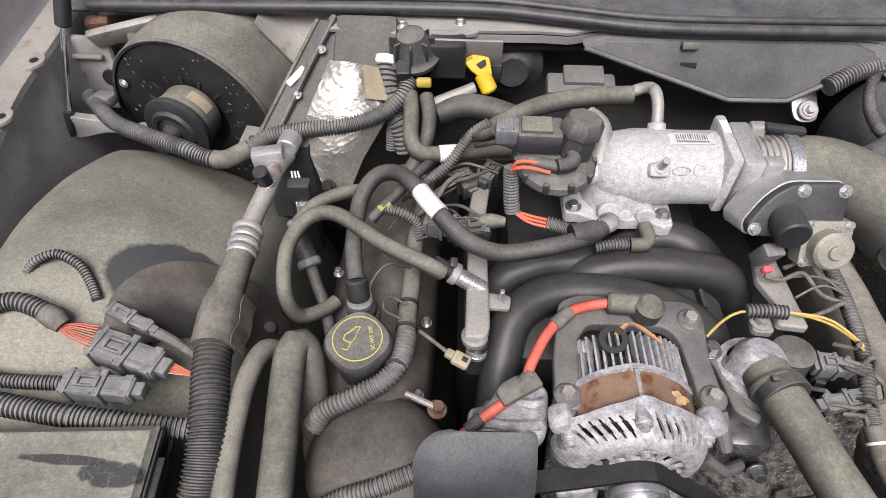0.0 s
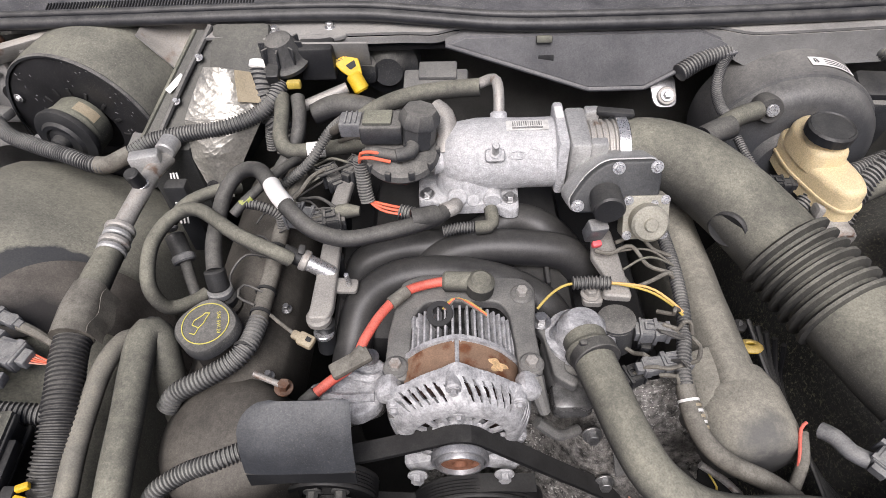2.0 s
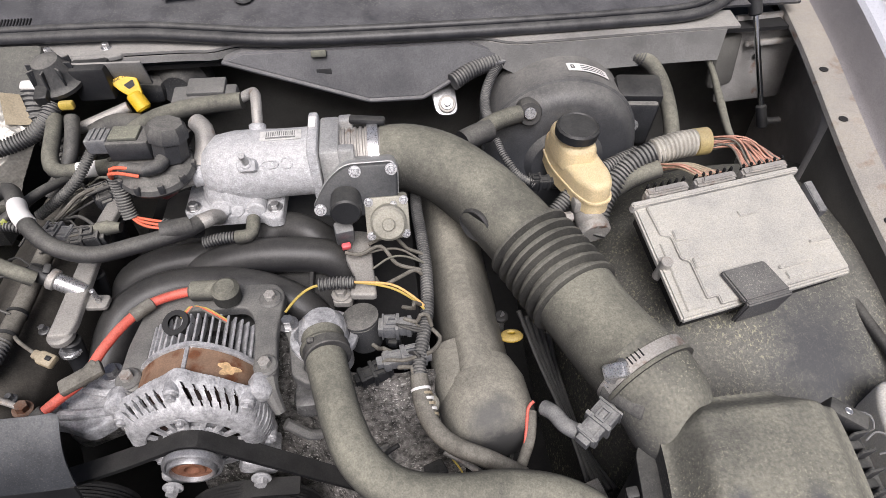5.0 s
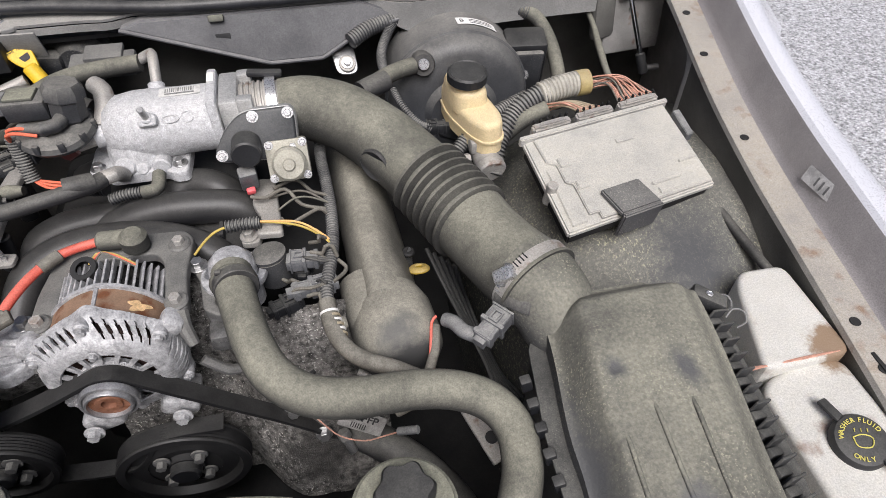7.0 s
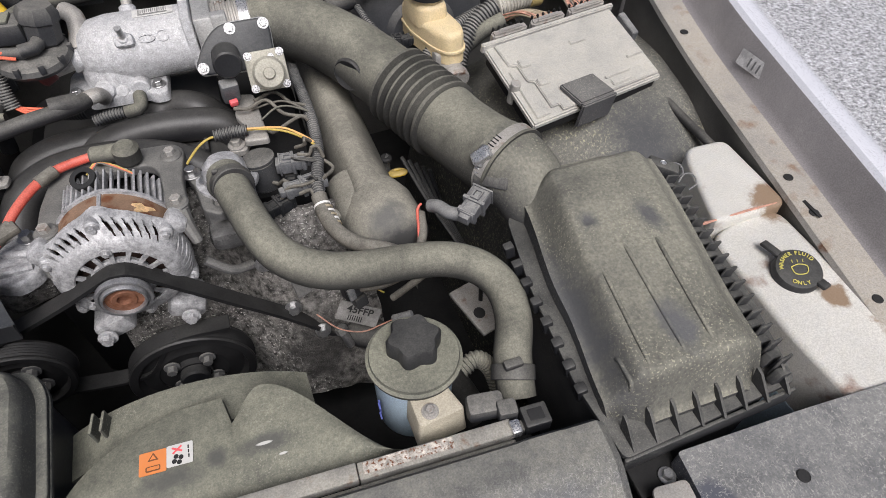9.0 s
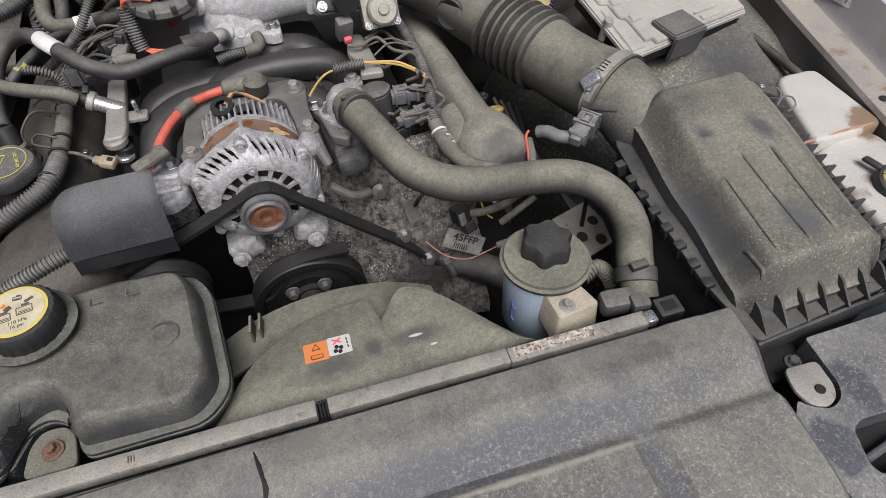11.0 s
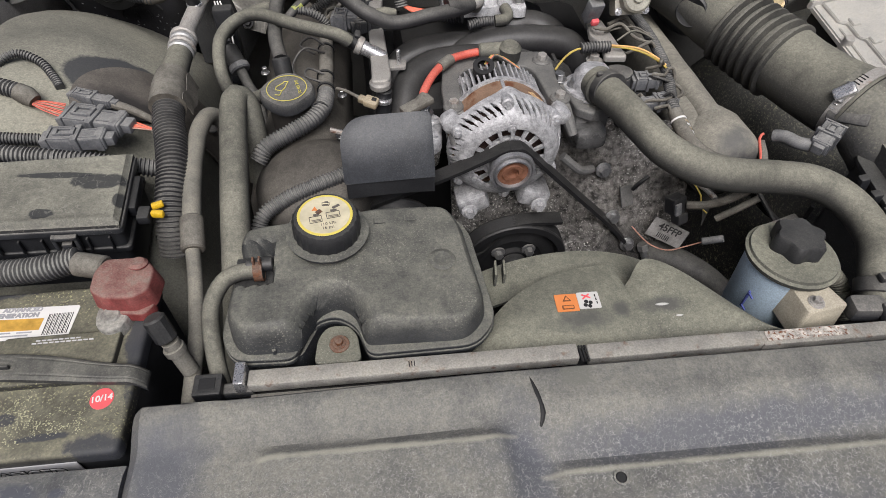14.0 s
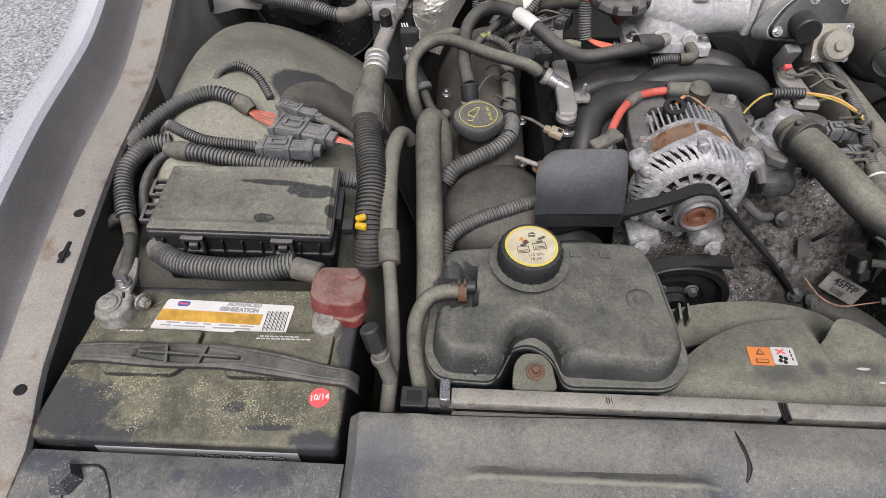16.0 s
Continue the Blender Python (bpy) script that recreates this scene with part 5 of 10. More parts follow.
part("timing_cover", sheet(timing, 70, 44, thick=0.01), M_GRIT, eb, "gritty, oily cast timing cover with cavity shade painted dark")
for x, y, z in ((0.345, 0.245, 0.72), (0.375, 0.232, 0.67), (0.325, 0.272, 0.79)):
    part("cover_bolt", bolt((x, y - 0.012, z), (0, -0.9, 0.35), 0.007, 0.009), M_STEEL, eb)
part("clip_tab", rbox((0.362, 0.242, 0.752), (0.020, 0.003, 0.032), 0.001, (-28, 0, 18)), M_BRK, eb, "thin steel harness tab")
part("clip_hook", tube([(0.366, 0.238, 0.768), (0.372, 0.234, 0.785), (0.382, 0.236, 0.792)], 0.003, 8), M_BLACK, eb)
tg = part("tag", plate((0.426, 0.2085, 0.700), 0.058, 0.030, turn(66, 0, -10) @ turn(0, 0, -24)), pm("dirty_tag", (0.22, 0.215, 0.205), 0.7, scale=60, var=0.35), eb, "dirty white part tag")
lettering("45FFP", 0.0150, Matrix.Translation((0.426, 0.2085, 0.700)) @ turn(66, 0, -10) @ turn(0, 0, -24) @ Matrix.Translation((0.001, 0.005, 0.0008)), M_INK, tg, bold=0.0003)
for k in range(7):
    part("barcode_bar", plate((0.426, 0.2085, 0.700), 0.0014, 0.008, turn(66, 0, -10) @ turn(0, 0, -24) @ Matrix.Translation((-0.012 + 0.003 * k, -0.008, 0.0006)), 0.0003, 0), M_INK, tg)


def cam_cover(name, xc, mat, s, y0, y1, w, top, label):
    th = thing(name, (xc, (y0 + y1) / 2, 0.75), label, "valve cover", "valve covers")

    def f(u, v):
        k = 2 * u - 1
        y = y0 + (y1 - y0) * v
        x = xc + w * k + s * 0.012 * (1 - v)
        z = top - 0.05 * abs(k) ** 3 - s * 0.035 * k * (1 if s * k > 0 else 0.4) + 0.0015 * noise.noise((x * 40, y * 25, 2))
        z -= 0.05 * (1 - smooth(0, 0.03, v))
        return (x, y, z)
    part("cover", sheet(f, 30, 50, skirt=0.09), mat, th)
    return th


M_VCL = pm("black_magnesium_cover", (0.026, 0.024, 0.022), 0.6, dust=0.45, dust_col=(0.24, 0.22, 0.185), scale=12, specks=0.2)
M_VCR = pm("dust_caked_cover", (0.05, 0.05, 0.047), 0.65, dust=1.0, dust_col=(0.30, 0.285, 0.235), scale=10, specks=0.1)
stained(M_VCR, [((0.483, 0.232, 0.825), (0.030, 0.024, 0.05))], (0.10, 0.10, 0.098), 0.9, 1.9)
stained(M_VCR, [((0.497, 0.205, 0.798), (0.040, 0.034, 0.040))], (0.05, 0.05, 0.05))
vcl = cam_cover("valve_cover", -0.082, M_VCL, -1, 0.275, 0.66, 0.070, 0.850, "dark dusty valve cover with an oil filler neck")
part("front_bulge", lathe([(0.075, -0.10), (0.075, -0.02), (0.070, 0.0), (0.056, 0.013), (0.036, 0.020), (0, 0.023)], (-0.072, 0.243, 0.832), (-0.12, -0.18, 1), 36), M_VCL, vcl)
for x, y in ((-0.03, 0.31), (-0.025, 0.40), (-0.135, 0.47), (-0.03, 0.55)):
    part("stud", bolt((x, y, 0.845), r=0.004, h=0.008), M_STEEL, vcl)
part("pin", rod((-0.012, 0.293, 0.858), (-0.042, 0.305, 0.862), 0.0035, 10), M_ALUDIM, vcl, "short bent metal pin")
part("rusty_nut", bolt((-0.010, 0.293, 0.850), (0.2, 0, 1), 0.0065, 0.009), M_RUST, vcl)
oc = thing("oil_filler_cap", (-0.083, 0.345, 0.85), "dusty black oil filler cap with a yellow oil-can symbol", "oil cap")
part("neck", disc(0.027, 0.05, (-0.083, 0.348, 0.838), (0, 0, 1), 0.002, 32), M_VCL, oc)
part("cap", lathe([(0.030, 0.0), (0.0335, 0.003), (0.0335, 0.014), (0.031, 0.018), (0, 0.0185)], (-0.083, 0.346, 0.880), (0, -0.06, 1), 48, wob=0.045, lobes=4), M_PLASTIC, oc)
mO = Matrix.Translation((-0.083, 0.346, 0.8988)) @ turn(3.4, 0, 0)
rg = lathe([(0.0245, 0), (0.0256, 0), (0.0256, 0.0005), (0.0245, 0.0005), (0.0245, 0)], (0, 0, 0), seg=48)
rg.transform(mO)
part("printed_ring", rg, M_OLIVE, oc, "faded yellow printed ring")
oil = [(-0.0135, -0.012), (-0.0075, -0.0135), (-0.0050, -0.0055), (-0.0130, -0.0020), (-0.0120, 0.0035), (-0.0040, 0.0100), (-0.0020, 0.0130), (0.0030, 0.0128), (0.0005, 0.0065), (-0.0010, 0.0005), (-0.0050, -0.0055)]
bmo = join(*[rod((a[0] - 0.001, a[1], 0.0004), (b[0] - 0.001, b[1], 0.0004), 0.0006, 6, 0.0001) for a, b in zip(oil, oil[1:])])
bmo.transform(mO)
part("symbol", bmo, M_OLIVE, oc)
lettering("SAE 5W-20", 0.0058, mO @ Matrix.Translation((0.014, 0.001, 0.0003)) @ turn(0, 0, -78), M_OLIVE, oc)
pc = thing("pcv_valve", (-0.098, 0.405, 0.85), "black plastic breather valve on the valve cover", "valve")
part("grommet", disc(0.021, 0.018, (-0.098, 0.404, 0.842), (0, 0, 1), 0.003, 24), M_VCL, pc)
part("collar", disc(0.017, 0.012, (-0.098, 0.405, 0.858), (0, 0.1, 1), 0.002, 24), M_BLACK, pc)
part("collar", disc(0.0145, 0.010, (-0.099, 0.407, 0.869), (0, 0.2, 1), 0.002, 24), M_COIL, pc)
part("body", disc(0.0125, 0.026, (-0.100, 0.410, 0.876), (-0.1, 0.55, 1), 0.002, 20), M_BLACK, pc)
hose("breather_hose", [(-0.102, 0.422, 0.896), (-0.108, 0.455, 0.907), (-0.108, 0.492, 0.915), (-0.103, 0.525, 0.927), (-0.085, 0.544, 0.940), (-0.056, 0.532, 0.952), (-0.026, 0.485, 0.962), (-0.003, 0.454, 0.958),
                       (0.022, 0.437, 0.945), (0.057, 0.435, 0.931), (0.107, 0.440, 0.936), (0.151, 0.458, 0.933), (0.168, 0.474, 0.930)], 0.0098, M_RUBBERB, "black rubber breather hose with a white paint mark", seg=18)
wt = thing("paint_mark", (-0.02, 0.475, 0.96), "white tape band round the breather hose", "tape")
part("wrap", tube([(-0.032, 0.496, 0.9612), (-0.022, 0.478, 0.9632), (-0.010, 0.463, 0.9607)], 0.0104, 18), M_LABEL, wt)
hose("fuel_hose", [(-0.135, 0.436, 0.835), (-0.147, 0.422, 0.838), (-0.170, 0.405, 0.850), (-0.181, 0.410, 0.883), (-0.184, 0.443, 0.903), (-0.180, 0.474, 0.909), (-0.162, 0.500, 0.914), (-0.130, 0.496, 0.923), (-0.072, 0.449, 0.928), (-0.022, 0.420, 0.928), (-0.008, 0.418, 0.918)],
     0.0088, M_RUBBER, "dusty rubber fuel hose looping to a quick connector", seg=18)
qc = thing("quick_connector", (0.01, 0.415, 0.9), "pale metal quick connector at the end of the fuel hose", "connector")
part("crimp", rod((-0.022, 0.421, 0.924), (0.000, 0.417, 0.911), 0.0095, 16, 0.001), M_BLACK, qc)
part("collar", rod((-0.003, 0.418, 0.913), (0.005, 0.416, 0.909), 0.0125, 16, 0.0015), M_ALUDIM, qc)
part("barrel", rod((0.003, 0.416, 0.910), (0.034, 0.407, 0.8945), 0.0098, 18, 0.0015), M_ZINC, qc)
part("clip", rbox((-0.001, 0.4215, 0.923), (0.008, 0.012, 0.012), 0.002, (20, 20, 0)), M_BLACK, qc)

# fuel rails
M_RAIL = pm("dusty_rail_steel", (0.33, 0.32, 0.30), 0.55, 0.4, dust=0.6, dust_col=(0.36, 0.34, 0.30), scale=25)
f1 = thing("fuel_rail", (0.03, 0.46, 0.86), "dusty flat steel fuel rail with injectors", "fuel rail", "fuel rails")
part("rail", prism([(0.016, 0.350), (0.040, 0.350), (0.044, 0.365), (0.042, 0.52), (0.054, 0.61), (0.034, 0.61), (0.022, 0.53), (0.018, 0.365)], 0.890, 0.899, 0.003, 0.006), M_RAIL, f1)
part("rail_end", disc(0.014, 0.012, (0.028, 0.356, 0.884), (0, 0, 1), 0.003, 20), M_RAIL, f1)
part("tab", prism([(0.040, 0.392), (0.066, 0.39), (0.068, 0.408), (0.042, 0.412)], 0.886, 0.891, 0.001, 0.005), M_RAIL, f1)
part("stud", disc(0.0028, 0.024, (0.057, 0.399, 0.888), (0, 0, 1), 0.0006, 10), M_ZINC, f1)
for y in (0.372, 0.468, 0.56):
    part("injector", disc(0.011, 0.05, (0.028, y - 0.02, 0.832), (0.1, 0.1, 1), 0.002, 16), M_BLACK, f1)
    if y < 0.4:
        part("injector_ring", disc(0.0115, 0.006, (0.030, y - 0.022, 0.866), (0.1, 0.1, 1), 0.001, 16), M_ZINC, f1)
f2 = thing("fuel_rail", (0.355, 0.42, 0.86), "dusty flat steel fuel rail with injectors", "fuel rail", "fuel rails")
part("rail", prism([(0.340, 0.372), (0.372, 0.368), (0.370, 0.40), (0.366, 0.47), (0.345, 0.475), (0.336, 0.43), (0.347, 0.40)], 0.888, 0.897, 0.003, 0.006), M_RAIL, f2)
part("tab", prism([(0.320, 0.372), (0.342, 0.370), (0.345, 0.390), (0.322, 0.392)], 0.876, 0.884, 0.001, 0.006), M_RAIL, f2)
part("tab_bolt", bolt((0.330, 0.383, 0.884), r=0.007, h=0.008), M_RAIL, f2)

# intake manifold
M_MANI = pm("black_composite_manifold", (0.018, 0.018, 0.02), 0.38, dust=0.15, scale=16)
im = thing("intake_manifold", (0.2, 0.47, 0.75), "black composite intake manifold with curved runners", "intake manifold")
part("base", rbox((0.195, 0.50, 0.80), (0.26, 0.30, 0.10), 0.03), M_MANI, im)
runs = [[(0.052, 0.315, 0.80), (0.058, 0.355, 0.835), (0.070, 0.395, 0.858), (0.098, 0.420, 0.866), (0.135, 0.430, 0.868), (0.185, 0.428, 0.868), (0.236, 0.418, 0.862), (0.278, 0.400, 0.848), (0.305, 0.38, 0.82)],
        [(0.050, 0.44, 0.81), (0.064, 0.463, 0.845), (0.094, 0.474, 0.858), (0.13, 0.480, 0.86), (0.19, 0.482, 0.86)],
        [(0.130, 0.450, 0.835), (0.165, 0.462, 0.862), (0.210, 0.466, 0.872), (0.27, 0.464, 0.872), (0.318, 0.460, 0.862), (0.338, 0.45, 0.83)],
        [(0.20, 0.50, 0.85), (0.25, 0.515, 0.868), (0.29, 0.50, 0.868), (0.32, 0.49, 0.84)]]
for r in runs:
    part("runner", tube(r, 0.0225, 18), M_MANI, im)
for x in (0.115, 0.215, 0.29):
    part("rib", rbox((x, 0.448, 0.852), (0.006, 0.06, 0.02), 0.002), M_MANI, im)

# plenum elbow and throttle body
M_LABELW = pm("worn_paper_label", (0.60, 0.595, 0.57), 0.6, scale=120, var=0.3, dust=0.3, bump=0.0)
M_WORN = pm("worn_black_print", (0.20, 0.20, 0.19), 0.6, scale=200, var=0.6, bump=0.0)
pl = thing("intake_plenum", (0.24, 0.55, 0.9), "rough sand-cast aluminium intake plenum elbow", "intake plenum")
part("body", lathe([(0, 0), (0.018, 0.002), (0.032, 0.011), (0.041, 0.026), (0.0445, 0.048), (0.0445, 0.075), (0.043, 0.10), (0.043, 0.145)], (0.158, 0.553, 0.9415), (1, 0, 0), 48), M_CAST, pl)
part("neck", tube([(0.200, 0.556, 0.940), (0.197, 0.550, 0.918), (0.196, 0.546, 0.890)], [0.041, 0.042, 0.043], 28), M_CAST, pl)
part("foot", prism([(0.132, 0.512), (0.150, 0.512), (0.160, 0.502), (0.228, 0.502), (0.238, 0.492), (0.256, 0.492), (0.258, 0.552), (0.240, 0.600), (0.15, 0.600), (0.132, 0.57)], 0.889, 0.905, 0.003, 0.008), M_CAST, pl)
for p in ((0.143, 0.522, 0.905), (0.246, 0.510, 0.905)):
    part("bolt", bolt(p, r=0.006, h=0.006), M_STEEL, pl)
part("boss", tube([(0.150, 0.540, 0.944), (0.170, 0.546, 0.944)], 0.017, 18), M_CAST, pl)
part("hose_boss", disc(0.0125, 0.018, (0.181, 0.520, 0.908), (0, -1, 0.35), 0.002, 20), M_CAST, pl)
part("hose_boss", disc(0.0115, 0.022, (0.224, 0.523, 0.907), (0, -1, 0.1), 0.002, 20), M_CAST, pl)
part("plug", disc(0.009, 0.010, (0.200, 0.513, 0.905), (0, -0.9, 0.4), 0.002, 16), M_CAST, pl)
part("stud_pad", rbox((0.226, 0.524, 0.964), (0.024, 0.016, 0.034), 0.005, (52, 0, 0)), M_CAST, pl)
part("stud_boss", disc(0.0075, 0.012, (0.226, 0.520, 0.968), (0, -0.75, 1), 0.001, 16), M_CAST, pl)
part("stud", disc(0.0042, 0.020, (0.226, 0.514, 0.976), (0, -0.5, 1), 0.0006, 12), M_STEEL, pl)
part("casting_oval", tube([(0.252 + 0.010 * math.cos(a), 0.5175 + 0.0028 * math.sin(a), 0.9680 + 0.0036 * math.sin(a)) for a in [math.tau * k / 14 for k in range(15)]], 0.0007, 6, step=0.003), M_CAST, pl)
part("casting_mark", lathe([(0.006, 0), (0.0072, 0), (0.0072, 0.001), (0.006, 0.001)], (0.272, 0.519, 0.968), (0, -0.8, 0.62), 20), M_CAST, pl)
part("pipe_stub", tube([(0.234, 0.575, 0.972), (0.235, 0.597, 0.995), (0.233, 0.617, 1.003), (0.226, 0.629, 0.998), (0.212, 0.632, 0.990)], 0.0068, 14), M_ALUDIM, pl)
part("stub_socket", disc(0.0105, 0.016, (0.234, 0.573, 0.970), (0, 0.7, 0.8), 0.002, 18), M_CAST, pl)
lb = part("label", plate((0.266, 0.5515, 0.9848), 0.050, 0.017, turn(3, 0, 0)), M_LABELW, pl, "worn grey-white barcode label")
for k in range(14):
    part("barcode_bar", plate((0.249 + 0.0026 * k, 0.5540, 0.9857), 0.0010 + 0.0006 * (k % 3 == 0), 0.008, turn(3, 0, 0), 0.0003, 0), M_WORN, lb)
part("flange", rbox((0.305, 0.549, 0.951), (0.013, 0.080, 0.080), 0.004), M_CAST, pl, "square mounting flange")
part("flange_bolt", bolt((0.3115, 0.520, 0.960), (1, 0, 0), 0.004, 0.003), M_STEEL, pl)
part("label_print", plate((0.266, 0.5465, 0.9855), 0.036, 0.0026, turn(3, 0, 0), 0.0003, 0), M_WORN, lb)
part("flange_label", plate((0.3045, 0.566, 0.9912), 0.009, 0.022, turn(0, 0, 0)), M_LABEL, pl)
tb_ = thing("throttle_body", (0.345, 0.54, 0.9), "cast aluminium throttle body with a dark gear cover", "throttle body")
part("flange", rbox((0.315, 0.549, 0.951), (0.024, 0.074, 0.074), 0.004), M_ALLOY, tb_)
part("corner", rbox((0.335, 0.577, 0.982), (0.018, 0.014, 0.018), 0.003), M_ALLOY, tb_)
part("corner", rbox((0.335, 0.518, 0.975), (0.020, 0.014, 0.030), 0.003), M_ALLOY, tb_)
prof = [(0.036, 0.0)]
for k in range(5):
    prof += [(0.036, 0.004 + 0.007 * k), (0.0385, 0.005 + 0.007 * k), (0.0385, 0.008 + 0.007 * k), (0.036, 0.009 + 0.007 * k)]
part("bore", lathe(prof + [(0.036, 0.06)], (0.325, 0.552, 0.946), (1, 0, 0), 40), M_ALUDIM, tb_)
NT = Vector((0, -0.87, 0.5)).normalized()
mT = Matrix.Translation((0.345, 0.462, 0.974)) @ turn(60, 0, 0)
gc = [(-0.050, -0.018), (-0.046, -0.030), (0.020, -0.034), (0.046, -0.028), (0.049, 0.014), (0.044, 0.026), (-0.012, 0.026), (-0.034, 0.008)]
part("gear_housing", prism([(a * 1.03, b * 1.06) for a, b in gc], -0.055, -0.008, 0.002, 0.012, m=mT), M_ALLOY, tb_)
gcov = part("gear_cover", prism(gc, -0.0075, 0.004, 0.003, 0.012, m=mT), pm("blue_black_cover", (0.025, 0.028, 0.034), 0.4, dust=0.25, scale=20), tb_, "blue-black plastic gear cover")
for a, b in ((-0.042, -0.022), (0.001, 0.019), (0.042, 0.019), (0.041, -0.021)):
    sc = bolt((a, b, 0.004), r=0.0045, h=0.004)
    sc.transform(mT)
    part("screw", sc, M_ZINC, gcov)
def on_cov(a, b, h):
    return mT @ Vector((a, b, h))
part("position_sensor", rod(on_cov(-0.012, -0.010, 0.0), Vector(on_cov(-0.012, -0.010, 0.0)) + Vector((0, -0.030, 0.002)), 0.0175, 28, 0.002), M_BLACK, tb_, "round black position sensor")
M_MOTOR = pm("dull_olive_motor_can", (0.33, 0.32, 0.27), 0.5, 0.4, dust=0.4, dust_col=(0.36, 0.34, 0.28), scale=30)
for a, b in ((0.013, -0.017), (0.053, -0.017), (0.053, -0.057), (0.013, -0.057)):
    sc = bolt((a, b, 0.007), r=0.0034, h=0.003)
    sc.transform(mT)
    part("screw", sc, M_ZINC, tb_)
m0 = Vector(on_cov(0.034, -0.040, -0.006))
part("motor", rod(m0 - NT * 0.02, m0 + NT * 0.030, 0.0205, 30, 0.003), M_MOTOR, tb_, "dull silver throttle motor")
part("motor_cap", rod(m0 + NT * 0.029, m0 + NT * 0.034, 0.0075, 16, 0.001), M_MOTOR, tb_)
part("motor_plate", prism([(0.008, -0.062), (0.058, -0.062), (0.058, -0.012), (0.008, -0.012)], -0.014, 0.007, 0.001, 0.006, m=mT), M_MOTOR, tb_)
part("connector", rbox((0.326, 0.440, 0.925), (0.022, 0.016, 0.034), 0.003, (20, 0, 10)), M_COIL, tb_)
part("connector_lock", rbox((0.327, 0.428, 0.914), (0.011, 0.007, 0.009), 0.002, (20, 0, 10)), M_REDST, tb_, "red connector lock")

# hoses on the plenum
hose("vacuum_hose", [(0.216, 0.632, 0.991), (0.18, 0.634, 0.988), (0.135, 0.630, 0.985), (0.095, 0.625, 0.975), (0.060, 0.622, 0.955), (0.04, 0.63, 0.93)], 0.0115, M_RUBBER, "dusty rubber vacuum hose", seg=16)
hose("vacuum_elbow", [(0.165, 0.474, 0.930), (0.178, 0.480, 0.930), (0.181, 0.492, 0.922), (0.181, 0.503, 0.91)], 0.0095, M_ALUDIM, "grey metal hose elbow at the plenum's foot", "pipe elbow")
hose("small_elbow", [(0.224, 0.497, 0.908), (0.225, 0.480, 0.908), (0.221, 0.472, 0.905), (0.205, 0.472, 0.903)], 0.0085, M_RUBBER, "dusty rubber elbow under the plenum", "pipe elbow")
hose("small_loom", [(0.203, 0.473, 0.903), (0.185, 0.472, 0.903), (0.165, 0.470, 0.90)], 0.0065, M_LOOM, "short corrugated vacuum tube", "tube", (0.0035, 0.0018))
hose("egr_stub_hose", [(0.160, 0.602, 0.984), (0.171, 0.588, 0.982), (0.174, 0.568, 0.972), (0.170, 0.548, 0.955)], [0.0115, 0.012, 0.0125, 0.0135], M_ALUDIM, "dull grey short pipe beside the plenum", seg=16)

# exhaust gas valve module
eg = thing("vacuum_module", (0.1, 0.54, 0.95), "dusty black vacuum regulator and sensor module", "engine module")
part("diaphragm", lathe([(0, -0.012), (0.030, -0.012), (0.043, -0.006), (0.046, 0.0), (0.043, 0.006), (0.030, 0.012), (0, 0.014)], (0.118, 0.540, 0.965), (0.05, -0.15, 1), 36), M_PLASTIC, eg)
for k in range(10):
    a = math.tau * k / 10
    part("crimp", rbox((0.118 + 0.044 * math.cos(a), 0.540 + 0.044 * math.sin(a), 0.966), (0.005, 0.007, 0.012), 0.001, (0, 0, math.degrees(a))), M_PLASTIC, eg)
part("regulator", rbox((0.098, 0.552, 0.995), (0.050, 0.036, 0.026), 0.004, (0, 0, -3)), M_PLASTIC, eg)
part("regulator_lid", rbox((0.094, 0.552, 1.009), (0.034, 0.026, 0.006), 0.002, (0, 0, -3)), M_SHROUD, eg)
part("connector", rbox((0.062, 0.553, 1.000), (0.026, 0.026, 0.020), 0.003, (0, 0, -3)), M_COIL, eg)
for k in range(3):
    part("connector_rib", rbox((0.057 + 0.006 * k, 0.553, 1.0105), (0.002, 0.022, 0.003), 0.0005, (0, 0, -3)), M_COIL, eg)
part("solenoid", lathe([(0, 0), (0.016, 0), (0.021, 0.006), (0.021, 0.03), (0.024, 0.032), (0.024, 0.042), (0.019, 0.05), (0, 0.052)], (0.137, 0.545, 0.972), (0.15, 0.1, 1), 8), M_PLASTIC, eg)
part("port", tube([(0.134, 0.530, 0.985), (0.131, 0.517, 0.985), (0.115, 0.512, 0.985)], 0.0085, 12), M_PLASTIC, eg)
part("port", rod((0.085, 0.528, 0.978), (0.118, 0.516, 0.980), 0.0075, 12), M_PLASTIC, eg)
part("maroon_valve", rod((0.112, 0.530, 0.938), (0.130, 0.536, 0.945), 0.015, 20, 0.003), pm("maroon_plastic", (0.12, 0.035, 0.035), 0.5, dust=0.3), eg, "maroon plastic valve end")
part("pipe_nut", rod((0.130, 0.536, 0.945), (0.158, 0.544, 0.948), 0.0135, 6, 0.002), M_ALUDIM, eg)
for k in range(2):
    hose("red_wire", [(0.104 + 0.004 * k, 0.520 - 0.010 * k, 0.980 - 0.002 * k), (0.086, 0.521 - 0.010 * k, 0.984), (0.073, 0.523 - 0.007 * k, 0.981 - 0.002 * k), (0.069, 0.527 - 0.002 * k, 0.966)], 0.0021, M_ORANGE, "thin bright orange-red wire", "wire", seg=8, group="red wires")
